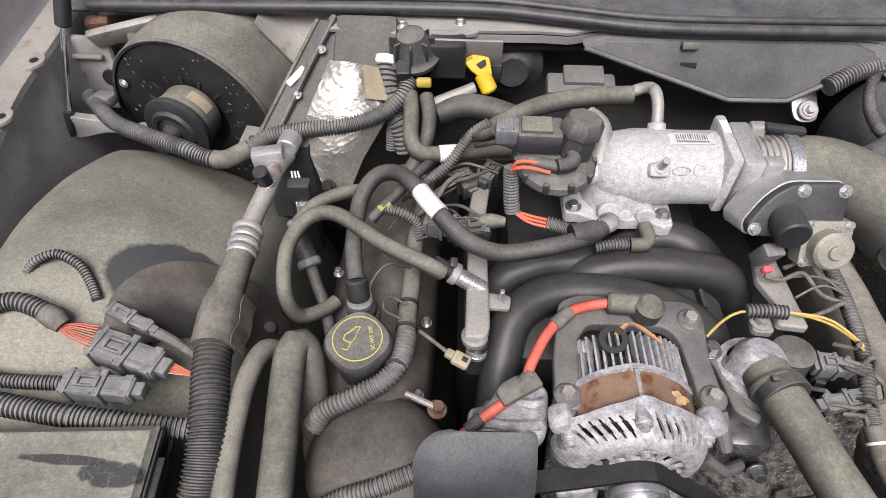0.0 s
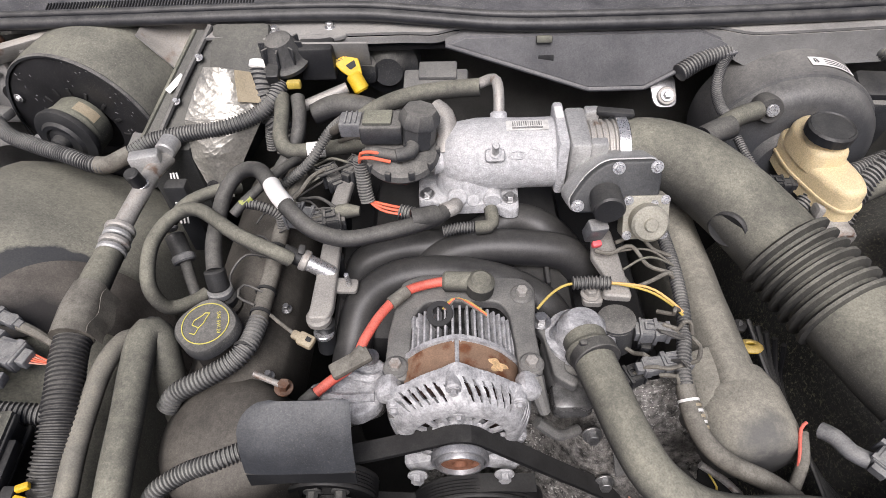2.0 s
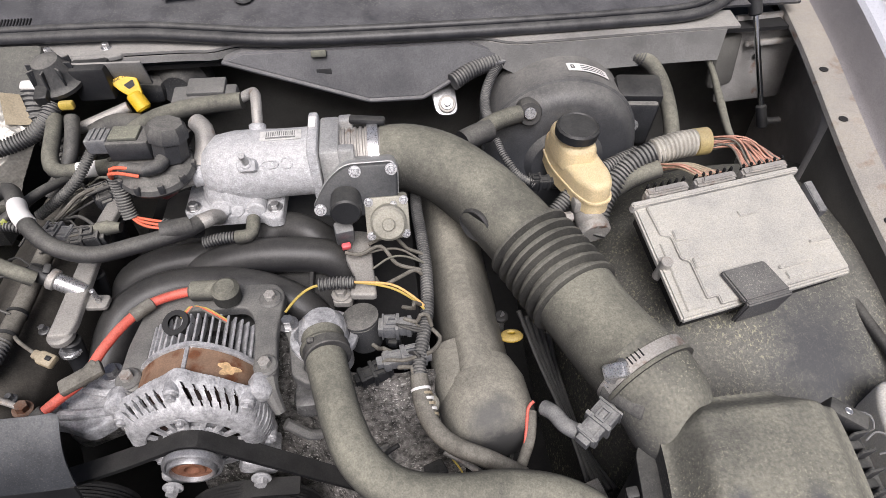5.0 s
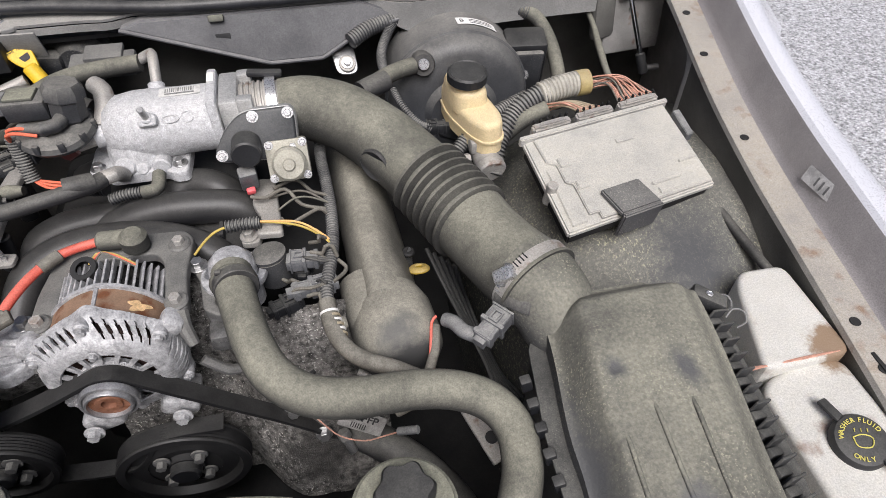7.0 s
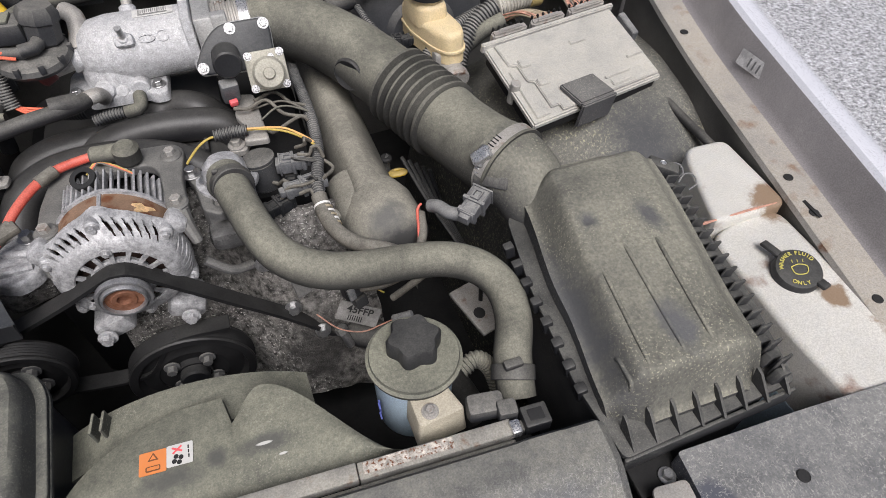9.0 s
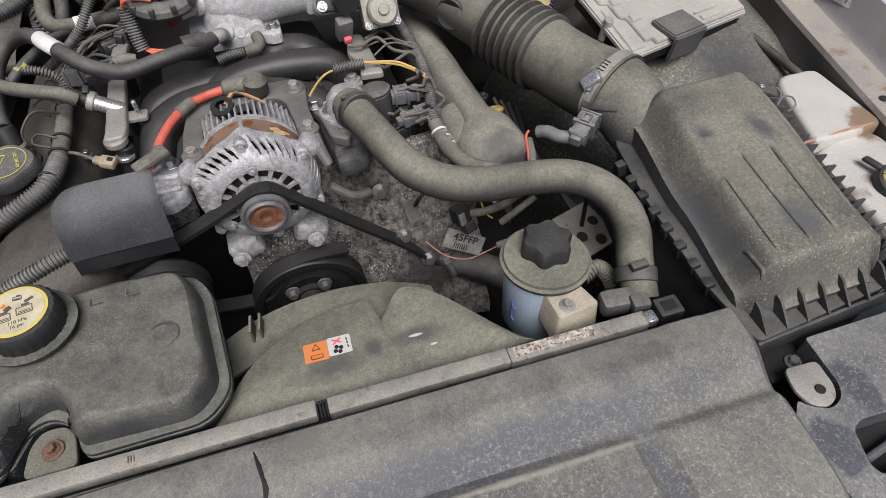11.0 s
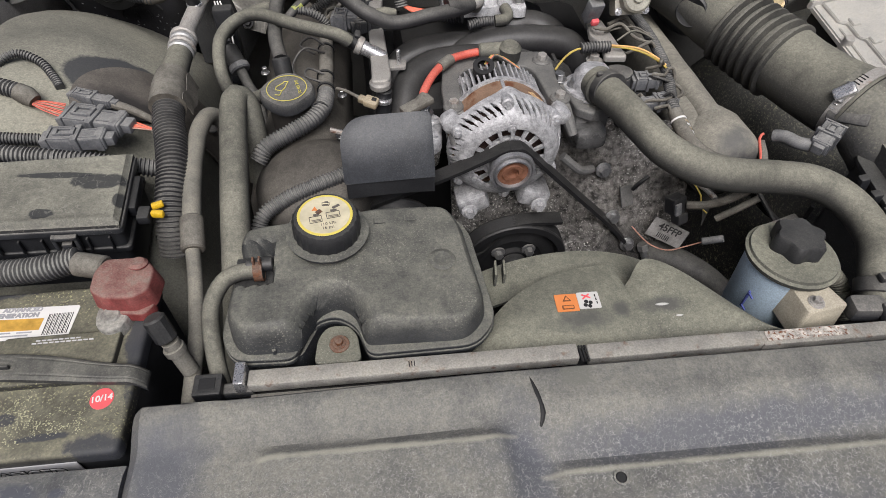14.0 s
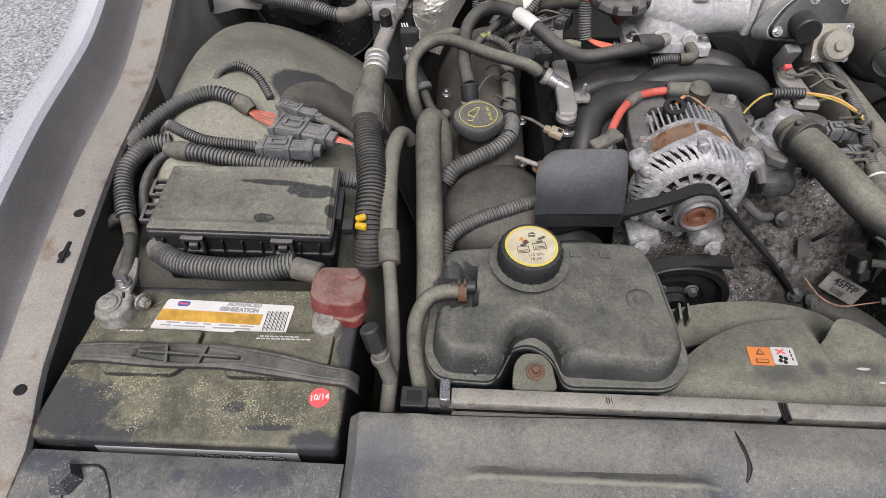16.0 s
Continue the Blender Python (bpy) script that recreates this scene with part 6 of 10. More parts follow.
hose("wire_loom", [(0.069, 0.534, 0.965), (0.0695, 0.528, 0.945), (0.0705, 0.520, 0.926), (0.073, 0.514, 0.912)], 0.0085, M_LOOM, "dusty corrugated wire loom", "wire loom", (0.0036, 0.0018))
for k in range(3):
    hose("red_wire", [(0.071, 0.519, 0.918), (0.077, 0.514 - 0.002 * k, 0.913), (0.090, 0.512 - 0.0055 * k, 0.909), (0.104, 0.509 - 0.0060 * k, 0.907), (0.118, 0.507 - 0.0055 * k, 0.905)], 0.0018, M_ORANGE, "thin bright orange-red wire", "wire", seg=8, group="red wires")
hose("wire_loom", [(0.112, 0.503, 0.904), (0.125, 0.499, 0.903), (0.142, 0.493, 0.903), (0.16, 0.487, 0.905)], 0.0085, M_LOOM, "short dark corrugated wire loom", "wire loom", (0.0040, 0.0022))
hose("taped_joint", [(0.131, 0.455, 0.938), (0.146, 0.459, 0.937), (0.158, 0.466, 0.933)], 0.0125, M_RUBBERB, "black taped hose joint", "hose joint")

# alternator
AC = Vector((0.186, 0, 0.848))
at = thing("alternator", (0.186, 0.28, 0.78), "oxidised grey alternator with a rusty stator band", "alternator")
def ax(y):
    return Vector((AC.x, y, AC.z))
def peak(a):
    """How far the housings' joints reach back at the top."""
    return 0.008 * max(0.0, 1 - abs(math.degrees(a) % 360 - 90) / 52)


LOBES = (33, 90, 147, 212, 328, 270)


def front_housing():
    """The drive-end casting: face ring, shoulder and slotted wall; angle columns follow the slots' slant."""
    prof_ = [(0.030, 0.2335), (0.033, 0.2325), (0.0335, 0.2325), (0.0465, 0.2345), (0.0480, 0.2330), (0.0540, 0.2335), (0.0600, 0.2355), (0.0635, 0.2385),
             (0.0650, 0.2405), (0.0685, 0.2450), (0.0710, 0.2495), (0.0728, 0.2540), (0.0740, 0.2585), (0.0750, 0.2620), (0.0750, 0.2645), (0.0690, 0.2650)]
    N = 384
    bm = bmesh.new()
    g = []
    for i in range(N):
        col = []
        for j, (r, y) in enumerate(prof_):
            a = math.tau * i / N + (0.16 * (j - 8) / 4 if 8 <= j <= 12 else 0.16 if j > 12 else 0)
            lobe = max(math.exp(-((math.degrees(a) - q + 180) % 360 - 180) ** 2 / 90) for q in LOBES)
            rr = r + 0.0075 * lobe * smooth(7, 13, j) + 0.0007 * noise.noise((40 * a, y * 300, 1))
            col.append(bm.verts.new((AC.x + rr * math.cos(a), y + (peak(a) if j > 13 else 0), AC.z + rr * math.sin(a))))
        g.append(col)
    for i in range(N):
        a = 360 * i / N
        for j in range(len(prof_) - 1):
            win = j == 2 and i % 24 < 17
            near = min(abs((a + 5 - q + 180) % 360 - 180) for q in LOBES)
            slot = 8 <= j <= 11 and i % 8 < 4 and near > (7 if 60 < a < 120 else 5)
            if slot and i % 8 in (0, 3) and j in (8, 11):
                slot = False
            if not (win or slot):
                bm.faces.new((g[i][j], g[(i + 1) % N][j], g[(i + 1) % N][j + 1], g[i][j + 1]))
    loose = [v for v in bm.verts if not v.link_faces]
    bmesh.ops.delete(bm, geom=loose, context='VERTS')
    bmesh.ops.recalc_face_normals(bm, faces=bm.faces[:])
    bmesh.ops.solidify(bm, geom=bm.faces[:], thickness=0.0035)
    return bm


part("front_core", lathe([(0.012, 0.012), (0.040, 0.013), (0.050, 0.016), (0.056, 0.03), (0.060, 0.050)], ax(0.236), (0, 1, 0), 48), pm("dark_windings", (0.05, 0.03, 0.025), 0.6, scale=120, var=0.5), at, "dark shaded core with brown windings")
part("front_housing", front_housing(), M_ALT, at)
part("hub", lathe([(0.016, -0.004), (0.027, -0.003), (0.031, 0.001), (0.031, 0.010)], ax(0.233), (0, 1, 0), 36), M_ALT, at)
for a in LOBES:
    r = radians(a + 3)
    y_, q = 0.2475, 0.0735
    part("lug", disc(0.0080, 0.018, (AC.x + q * math.cos(r), y_, AC.z + q * math.sin(r)), (0, 1, 0), 0.002, 16), M_ALT, at)
    part("through_bolt", bolt((AC.x + q * math.cos(r), y_, AC.z + q * math.sin(r)), (0, -1, 0), 0.0044, 0.004), M_ALT, at)
for a in (90, 210, 330):
    r = radians(a)
    part("face_screw", bolt((AC.x + 0.0500 * math.cos(r), 0.2330, AC.z + 0.0495 * math.sin(r)), (0, -1, 0), 0.0038, 0.004), M_ALT, at)
for sx in (-1, 1):
    part("mounting_ear", rbox((AC.x + sx * 0.070, 0.268, AC.z + 0.040), (0.024, 0.028, 0.022), 0.008, (0, sx * 32, 0)), M_ALT, at)
part("mounting_foot", rbox((AC.x - 0.040, 0.256, AC.z - 0.082), (0.044, 0.044, 0.028), 0.007, (0, -18, 0)), M_ALT, at)
part("mounting_foot", rbox((AC.x + 0.045, 0.256, AC.z - 0.080), (0.044, 0.044, 0.028), 0.007, (0, 20, 0)), M_ALT, at)
for sx in (-1, 1):
    part("foot_bolt", bolt((AC.x + sx * 0.048, 0.226, AC.z - 0.080), (0, -1, 0.1), 0.0070, 0.008), M_ALT, at)
sb = lathe([(0.066, 0), (0.0685, 0.0005), (0.0685, 0.0325), (0.066, 0.033)], ax(0.2650), (0, 1, 0), 90)
for v in sb.verts:
    v.co.y += peak(math.atan2(v.co.z - AC.z, v.co.x - AC.x))
part("stator", sb, M_STATOR, at, "rust-brown stator band")
part("stator_seam", rbox((0.186, 0.2890, 0.9166), (0.0045, 0.034, 0.003), 0.001), M_ALT, at)


def stain(u, v):
    a = math.tau * v
    k = u * (0.0075 + 0.002 * math.sin(3 * a + 1) + 0.0015 * math.sin(5 * a))
    x = 0.226 + k * math.cos(a) * 1.1
    return (x, 0.283 + 0.9 * k * math.sin(a), AC.z + math.sqrt(0.0690 ** 2 - (x - AC.x) ** 2))


part("stain", sheet(stain, 4, 28), pm("ochre_paint", (0.62, 0.42, 0.22), 0.7, scale=90, var=0.3), at, "ochre paint spot")
rb_ = lathe([(0.063, 0.0), (0.0705, 0.001), (0.0705, 0.006), (0.063, 0.007)], ax(0.2980), (0, 1, 0), 90)
for v in rb_.verts:
    v.co.y += peak(math.atan2(v.co.z - AC.z, v.co.x - AC.x))
part("rear_rim", rb_, M_ALT, at)
part("rear_body", lathe([(0.060, 0), (0.060, 0.02), (0.050, 0.034), (0.02, 0.04), (0, 0.04)], ax(0.305), (0, 1, 0), 40), M_DARK, at)
for k in range(26):
    a = radians(8 + 164 * k / 25)
    h = 0.013 if 8 < k < 13 else 0.020
    fn = rbox((0.0625, 0.326, 0), (0.012, 0.046, 0.0026), 0.0008)
    fn.transform(Matrix.Translation((AC.x, 0, AC.z)) @ Matrix.Rotation(-a, 4, 'Y'))
    part("fin", fn, M_ALT, at)
part("socket", lathe([(0.008, 0), (0.014, 0), (0.014, 0.012), (0.008, 0.012)], (0.170, 0.340, 0.908), (-0.1, -0.3, 1), 20), M_INK, at, "black oval connector socket")
part("rear_cover", rbox((0.146, 0.342, 0.888), (0.018, 0.016, 0.018), 0.004), M_ALT, at)
for k in range(3):
    part("socket_wire", tube([(0.172 + 0.003 * k, 0.345, 0.915), (0.182 + 0.002 * k, 0.352, 0.923), (0.198, 0.352 - 0.002 * k, 0.919), (0.220, 0.342 - 0.002 * k, 0.906)], 0.0011, 6), (M_YELLOWD, M_ORANGE, M_TAPE)[k], at)
pu = part("pulley", lathe([(0.0195, 0.004), (0.0205, -0.001), (0.0225, -0.0012), (0.0235, 0.001), (0.0238, 0.006), (0.0252, 0.0065), (0.0258, 0.003), (0.0285, 0.003), (0.0292, 0.006), (0.0290, 0.010), (0.0265, 0.012), (0.0265, 0.030)], ax(0.2040), (0, 1, 0), 56), pm("worn_pulley_steel", (0.40, 0.40, 0.41), 0.38, 0.75, scale=70, var=0.2, dust=0.15), at, "bright rimmed pulley")
part("pulley_face", lathe([(0, 0.008), (0.0072, 0.008), (0.0078, 0.002), (0.0125, 0.0018), (0.0135, 0.0035), (0.0200, 0.0035)], ax(0.2040), (0, 1, 0), 40), pm("rusty_pulley_face", (0.22, 0.10, 0.06), 0.7, 0.3, scale=60, rust=0.4), pu)
ab = thing("alternator_bracket", (0.186, 0.34, 0.88), "dull cast alternator support bracket", "bracket")
bk = [(0.104, 0.276), (0.128, 0.272), (0.131, 0.32), (0.133, 0.352), (0.146, 0.370), (0.225, 0.368), (0.236, 0.352), (0.240, 0.31), (0.242, 0.272), (0.266, 0.276), (0.262, 0.33), (0.268, 0.385), (0.256, 0.400), (0.140, 0.408), (0.118, 0.398), (0.106, 0.33)]
part("frame", prism(bk, 0.885, 0.898, 0.003, 0.008), M_BRK, ab)
for p in ((0.116, 0.288, 0.898), (0.254, 0.288, 0.898), (0.252, 0.376, 0.898)):
    part("boss", disc(0.013, 0.006, (p[0], p[1], p[2] - 0.003), (0, 0, 1), 0.002, 20), M_BRK, ab)
    part("bolt", bolt(p, r=0.0065, h=0.008), M_ALUDIM, ab)
for x in (0.116, 0.256):
    part("leg", tube([(x, 0.276, 0.892), (x + (0.004 if x > 0.2 else -0.003), 0.262, 0.884), (x + (0.010 if x > 0.2 else -0.003), 0.250, 0.868)], [0.010, 0.008, 0.006], 10), M_BRK, ab)
cbk = thing("cast_bracket", (0.07, 0.29, 0.84), "greasy cast aluminium bracket beside the alternator", "bracket")
part("body", prism([(0.020, 0.268), (0.045, 0.262), (0.075, 0.248), (0.098, 0.262), (0.104, 0.312), (0.075, 0.330), (0.055, 0.318), (0.040, 0.292), (0.022, 0.29)], 0.848, 0.866, 0.005, 0.01), M_ALT, cbk)
part("web", rbox((0.065, 0.29, 0.83), (0.06, 0.05, 0.05), 0.01, (10, 0, 20)), M_GRIT, cbk)
part("ridge", tube([(0.030, 0.275, 0.866), (0.060, 0.270, 0.868), (0.092, 0.272, 0.866)], 0.006, 10), M_ALT, cbk)
part("ridge", tube([(0.060, 0.300, 0.866), (0.085, 0.292, 0.868), (0.098, 0.298, 0.866)], 0.005, 10), M_ALT, cbk)
for p in ((0.036, 0.278, 0.866), (0.083, 0.318, 0.866)):
    part("bolt", bolt(p, r=0.007, h=0.008), M_STEEL, cbk)

# battery cable to the alternator
hose("charge_cable", [(0.010, 0.252, 0.872), (0.03, 0.267, 0.880), (0.05, 0.280, 0.888), (0.071, 0.293, 0.896), (0.084, 0.322, 0.902), (0.099, 0.349, 0.905), (0.117, 0.371, 0.906), (0.134, 0.382, 0.906), (0.168, 0.389, 0.907), (0.2, 0.386, 0.907)], 0.0054, M_RED, "red alternator charge cable, partly taped", "cable", seg=14)
for i, (a, b, r) in enumerate((((0.020, 0.260, 0.877), (0.034, 0.270, 0.883), 0.0068), ((0.066, 0.290, 0.894), (0.082, 0.310, 0.899), 0.0075), ((0.108, 0.361, 0.906), (0.126, 0.378, 0.906), 0.0075))):
    tp = tagged(part("cable_tape", rod(a, b, r, 14, 0.001), M_TAPE if i else M_RUBBERB, None), "dark tape wrapped round the charge cable", "tape", "cable tapes")
tagged(part("cable_tape", rbox((0.070, 0.294, 0.898), (0.044, 0.018, 0.009), 0.003, (0, -6, 28)), M_TAPE, None), "flap of dusty tape on the charge cable", "tape", "cable tapes")
tp = thing("terminal_boot", (0.19, 0.385, 0.9), "dusty grey-brown rubber terminal boot on the alternator bracket", "terminal boot")
part("sleeve", rod((0.165, 0.389, 0.907), (0.205, 0.386, 0.908), 0.0115, 18, 0.003), M_RUBBER, tp)
part("cap", rod((0.205, 0.382, 0.895), (0.207, 0.380, 0.921), 0.0155, 20, 0.005), M_RUBBER, tp)

# drive belt and pulleys
M_BELT = pm("black_ribbed_belt", (0.014, 0.014, 0.015), 0.5, dust=0.08, scale=30)
db = thing("drive_belt", (0.18, 0.21, 0.7), "black ribbed serpentine drive belt", "drive belt")


def belt_run(pts, w=0.0105, t=0.0025):
    """A flat band, 21 mm wide along y, through points (x, z)."""
    line = [p for p, _ in curve([(a, 0.227, b) for a, b in pts], 0.004)]
    bm = bmesh.new()
    rows_ = []
    for i, p in enumerate(line):
        d = (line[min(i + 1, len(line) - 1)] - line[max(i - 1, 0)]).normalized()
        n_ = Vector((-d.z, 0, d.x)) * t
        rows_.append([bm.verts.new(q) for q in (p + Vector((0, -w, 0)) + n_, p + Vector((0, w, 0)) + n_, p + Vector((0, w, 0)) - n_, p + Vector((0, -w, 0)) - n_)])
    for a, b in zip(rows_, rows_[1:]):
        for k in range(4):
            bm.faces.new((a[k], a[(k + 1) % 4], b[(k + 1) % 4], b[k]))
    bm.faces.new(rows_[0][::-1])
    bm.faces.new(rows_[-1])
    bmesh.ops.recalc_face_normals(bm, faces=bm.faces[:])
    return bm


br_ = 0.0285
over = [(AC.x + br_ * math.cos(radians(a)), AC.z + br_ * math.sin(radians(a))) for a in (112, 95, 75, 58)]
part("run", belt_run([(0.00, 0.800), (0.06, 0.822), (0.12, 0.847)] + over[:1] + over[1:] + [(0.235, 0.835), (0.29, 0.775), (0.345, 0.715), (0.40, 0.645), (0.44, 0.59)]), M_BELT, db)
part("run", belt_run([(-0.01, 0.700), (0.06, 0.690), (0.15, 0.68), (0.20, 0.735), (0.27, 0.735)]), M_BELT, db)


def pulley(name, c, r, label, ribs=5, face="open"):
    th = thing(name, c, label, "pulley", "belt pulleys")
    prof_ = [(r * 0.55, 0.006), (r * 0.80, 0.010), (r * 0.86, 0.0), (r * 0.98, 0.0), (r, 0.002), (r, 0.004)]
    for k in range(ribs):
        prof_ += [(r * 0.965, 0.006 + 0.0036 * k), (r * 0.965, 0.0066 + 0.0036 * k), (r, 0.0084 + 0.0036 * k)]
    prof_ += [(r, 0.026), (r * 0.9, 0.028)]
    part("rim", lathe(prof_, c, (0, 1, 0), 56), M_BELT, th)
    part("web", lathe([(0, 0.004), (r * 0.28, 0.004), (r * 0.30, 0.012), (r * 0.56, 0.008)], c, (0, 1, 0), 40), M_DARK, th)
    part("hub", lathe([(0, -0.008), (r * 0.2, -0.008), (r * 0.24, -0.005), (r * 0.24, 0.006)], c, (0, 1, 0), 28), M_BLACK, th)
    for k in range(4):
        a = math.tau * k / 4 + 0.8
        part("hub_bolt", bolt((c[0] + r * 0.40 * math.cos(a), c[1] + 0.008, c[2] + r * 0.40 * math.sin(a)), (0, -1, 0), 0.0065, 0.009), M_BRK, th)
    return th


pulley("water_pump_pulley", (0.227, 0.212, 0.664), 0.080, "black ribbed water pump pulley with hub bolts")
pulley("steering_pump_pulley", (0.052, 0.206, 0.740), 0.055, "black ribbed pulley under the plastic shield")
pulley("idler_pulley", (0.40, 0.216, 0.565), 0.06, "black ribbed lower pulley deep in the bay")
bc = thing("pump_shield", (0.03, 0.22, 0.85), "black plastic shield over the pump pulley", "shield")


def shield(u, v):
    """A gently bowed plate, its top corner rounded off on one side."""
    k = max(0.0, 1 - v / 0.42)
    xl = -0.027 + 0.032 * (1 - math.sqrt(max(0.0, 1 - k * k)))
    k = max(0.0, 1 - v / 0.10)
    xr = 0.080 - 0.007 * (1 - math.sqrt(max(0.0, 1 - k * k)))
    x = xl + (xr - xl) * u
    bow = 0.010 * math.sin(math.pi * min(1.0, 0.12 + v * 0.88)) - 0.004 * abs(2 * u - 1) ** 6
    return (x, 0.238 - 0.046 * v - 0.8 * bow, 0.931 - 0.062 * v + 0.6 * bow)


part("shell", sheet(shield, 40, 40, thick=0.004), pm("blue_black_shield_plastic", (0.030, 0.034, 0.042), 0.42, dust=0.4, dust_col=(0.21, 0.21, 0.20), scale=18, specks=0.1), bc)
part("lower_wall", sheet(lambda u, v: (-0.025 + 0.104 * u, 0.1925 - 0.003 * v + 0.002 * math.sin(3 * u), 0.868 - 0.020 * v), 10, 4, thick=-0.003), M_BLACK, bc)

# thermostat housing, radiator hose
th_ = thing("thermostat_housing", (0.3, 0.32, 0.84), "dull cast thermostat housing with a hose neck", "thermostat housing")
part("dome", lathe([(0.029, -0.05), (0.0275, -0.01), (0.0245, 0.008), (0.016, 0.017), (0, 0.020)], (0.311, 0.332, 0.892), (0, 0.25, 1), 28), M_ALT, th_)
part("dome_flange", lathe([(0.031, -0.012), (0.037, -0.012), (0.038, -0.008), (0.037, -0.004), (0.029, -0.003)], (0.311, 0.332, 0.885), (0, 0.1, 1), 28), M_ALT, th_)
part("base", rbox((0.300, 0.315, 0.845), (0.055, 0.06, 0.06), 0.012, (0, 0, 10)), M_BRK, th_)
part("ear", prism([(0.262, 0.352), (0.276, 0.358), (0.296, 0.33), (0.290, 0.29), (0.304, 0.282), (0.298, 0.27), (0.278, 0.284), (0.272, 0.33)], 0.868, 0.880, 0.003, 0.006), M_BRK, th_)
for p in ((0.271, 0.350, 0.880), (0.289, 0.333, 0.880)):
    part("bolt", bolt(p, r=0.007, h=0.009), M_STEEL, th_)
part("gloss_boss", rbox((0.298, 0.276, 0.842), (0.045, 0.035, 0.03), 0.010), pm("oily_dark_casting", (0.11, 0.11, 0.11), 0.25, 0.4, scale=50, var=0.5, dust=0.15), th_, "oily dark cast boss")
RH = [(0.312, 0.318, 0.893), (0.316, 0.292, 0.898), (0.325, 0.250, 0.902), (0.336, 0.208, 0.901), (0.352, 0.174, 0.895), (0.382, 0.149, 0.888), (0.427, 0.142, 0.876), (0.485, 0.146, 0.862), (0.530, 0.137, 0.858), (0.563, 0.120, 0.848), (0.578, 0.090, 0.841), (0.573, 0.050, 0.838), (0.556, 0.012, 0.830), (0.548, -0.022, 0.808)]
rho = hose("radiator_hose", RH, [0.0230, 0.0215] + [0.0205] * 12, M_RUBBER, "thick dusty rubber upper radiator hose", seg=28)
part("cuff", lathe([(0.0205, -0.003), (0.0252, -0.002), (0.0262, 0.001), (0.0252, 0.004), (0.0215, 0.006)], (0.3150, 0.302, 0.8965), (0.10, -0.98, 0.12), 32), M_RUBBER, rho, "thick moulded hose end")
hc = thing("hose_clamp", (0.317, 0.295, 0.9), "grey spring clamp on the radiator hose", "hose clamp")
part("band", rod((0.3165, 0.300, 0.8985), (0.3195, 0.287, 0.9010), 0.0245, 32, 0.001), M_RUBBERB, hc)
part("tang", rbox((0.304, 0.297, 0.921), (0.008, 0.006, 0.006), 0.002), M_RUBBERB, hc)
hc = thing("hose_clamp", (0.557, -0.01, 0.81), "grey spring clamp on the radiator hose", "hose clamp")
part("band", rod((0.554, 0.006, 0.826), (0.549, -0.008, 0.818), 0.0235, 32, 0.001), M_RUBBERB, hc)
part("tang", rbox((0.548, -0.004, 0.846), (0.020, 0.010, 0.008), 0.002), M_RUBBERB, hc)

# lower hose and loose harness below the thermostat
# dark patches paint cavity shade, together with oil, into the timing cover's colour
stained(M_GRIT, [((0.37, 0.20, 0.64), (0.06, 0.08, 0.06)), ((0.31, 0.24, 0.78), (0.03, 0.06, 0.02)), ((0.43, 0.22, 0.76), (0.03, 0.06, 0.03))], (0.03, 0.028, 0.026), 0.7)
hose("lower_hose", [(0.410, 0.235, 0.635), (0.445, 0.205, 0.640), (0.490, 0.165, 0.630), (0.530, 0.120, 0.600), (0.555, 0.08, 0.55)], 0.0235, M_RUBBERB, "black lower radiator hose deep in the bay", seg=22)
hose("copper_lead", [(0.372, 0.218, 0.712), (0.395, 0.200, 0.692), (0.425, 0.192, 0.680), (0.452, 0.188, 0.690), (0.472, 0.182, 0.705)], 0.0010, M_COPPER, "thin copper lead hanging below the hose", "wire", seg=6)
sx_ = thing("lead_sleeve", (0.478, 0.180, 0.71), "small grey sleeve on the copper lead", "sleeve")
part("sleeve", rod((0.468, 0.184, 0.702), (0.492, 0.174, 0.716), 0.0055, 12, 0.001), M_COIL, sx_)
hose("yellow_lead", [(0.440, 0.214, 0.790), (0.449, 0.205, 0.778), (0.452, 0.198, 0.762), (0.462, 0.194, 0.752)], 0.0011, M_YELLOWD, "thin yellow lead in the harness", "wire", seg=6)
hose("harness_branch", [(0.500, 0.185, 0.800), (0.478, 0.188, 0.782), (0.455, 0.195, 0.768), (0.435, 0.205, 0.760)], 0.0058, M_TAPE, "dusty taped branch below the radiator hose", "wire", seg=10)
hose("harness_branch", [(0.515, 0.178, 0.790), (0.490, 0.178, 0.772), (0.470, 0.182, 0.752)], 0.0048, M_TAPE, "dusty taped branch below the radiator hose", "wire", seg=10)
hose("bent_pipe", [(0.432, 0.222, 0.795), (0.455, 0.210, 0.785), (0.475, 0.200, 0.768)], 0.0040, M_ALUDIM, "short bent steel pipe below the radiator hose", "pipe", seg=10)
pp = thing("sensor_plug", (0.422, 0.208, 0.755), "black sensor plug on the timing cover", "connector", "wiring connectors")
part("body", rbox((0.422, 0.212, 0.757), (0.024, 0.020, 0.026), 0.003, (-20, 0, 20)), M_BLACK, pp)
part("shroud", rbox((0.430, 0.203, 0.738), (0.018, 0.016, 0.016), 0.002, (-20, 0, 20)), M_BLACK, pp)
part("latch", rbox((0.421, 0.200, 0.758), (0.010, 0.004, 0.018), 0.001, (-20, 0, 20)), M_COIL, pp)
st_ = thing("drain_stub", (0.405, 0.205, 0.655), "small rusty steel stub below the timing cover", "pipe")
part("stub", rod((0.398, 0.215, 0.668), (0.408, 0.200, 0.640), 0.006, 12, 0.001), M_STEEL, st_)
part("nut", rod((0.398, 0.215, 0.672), (0.401, 0.210, 0.662), 0.009, 6, 0.001), M_BRK, st_)
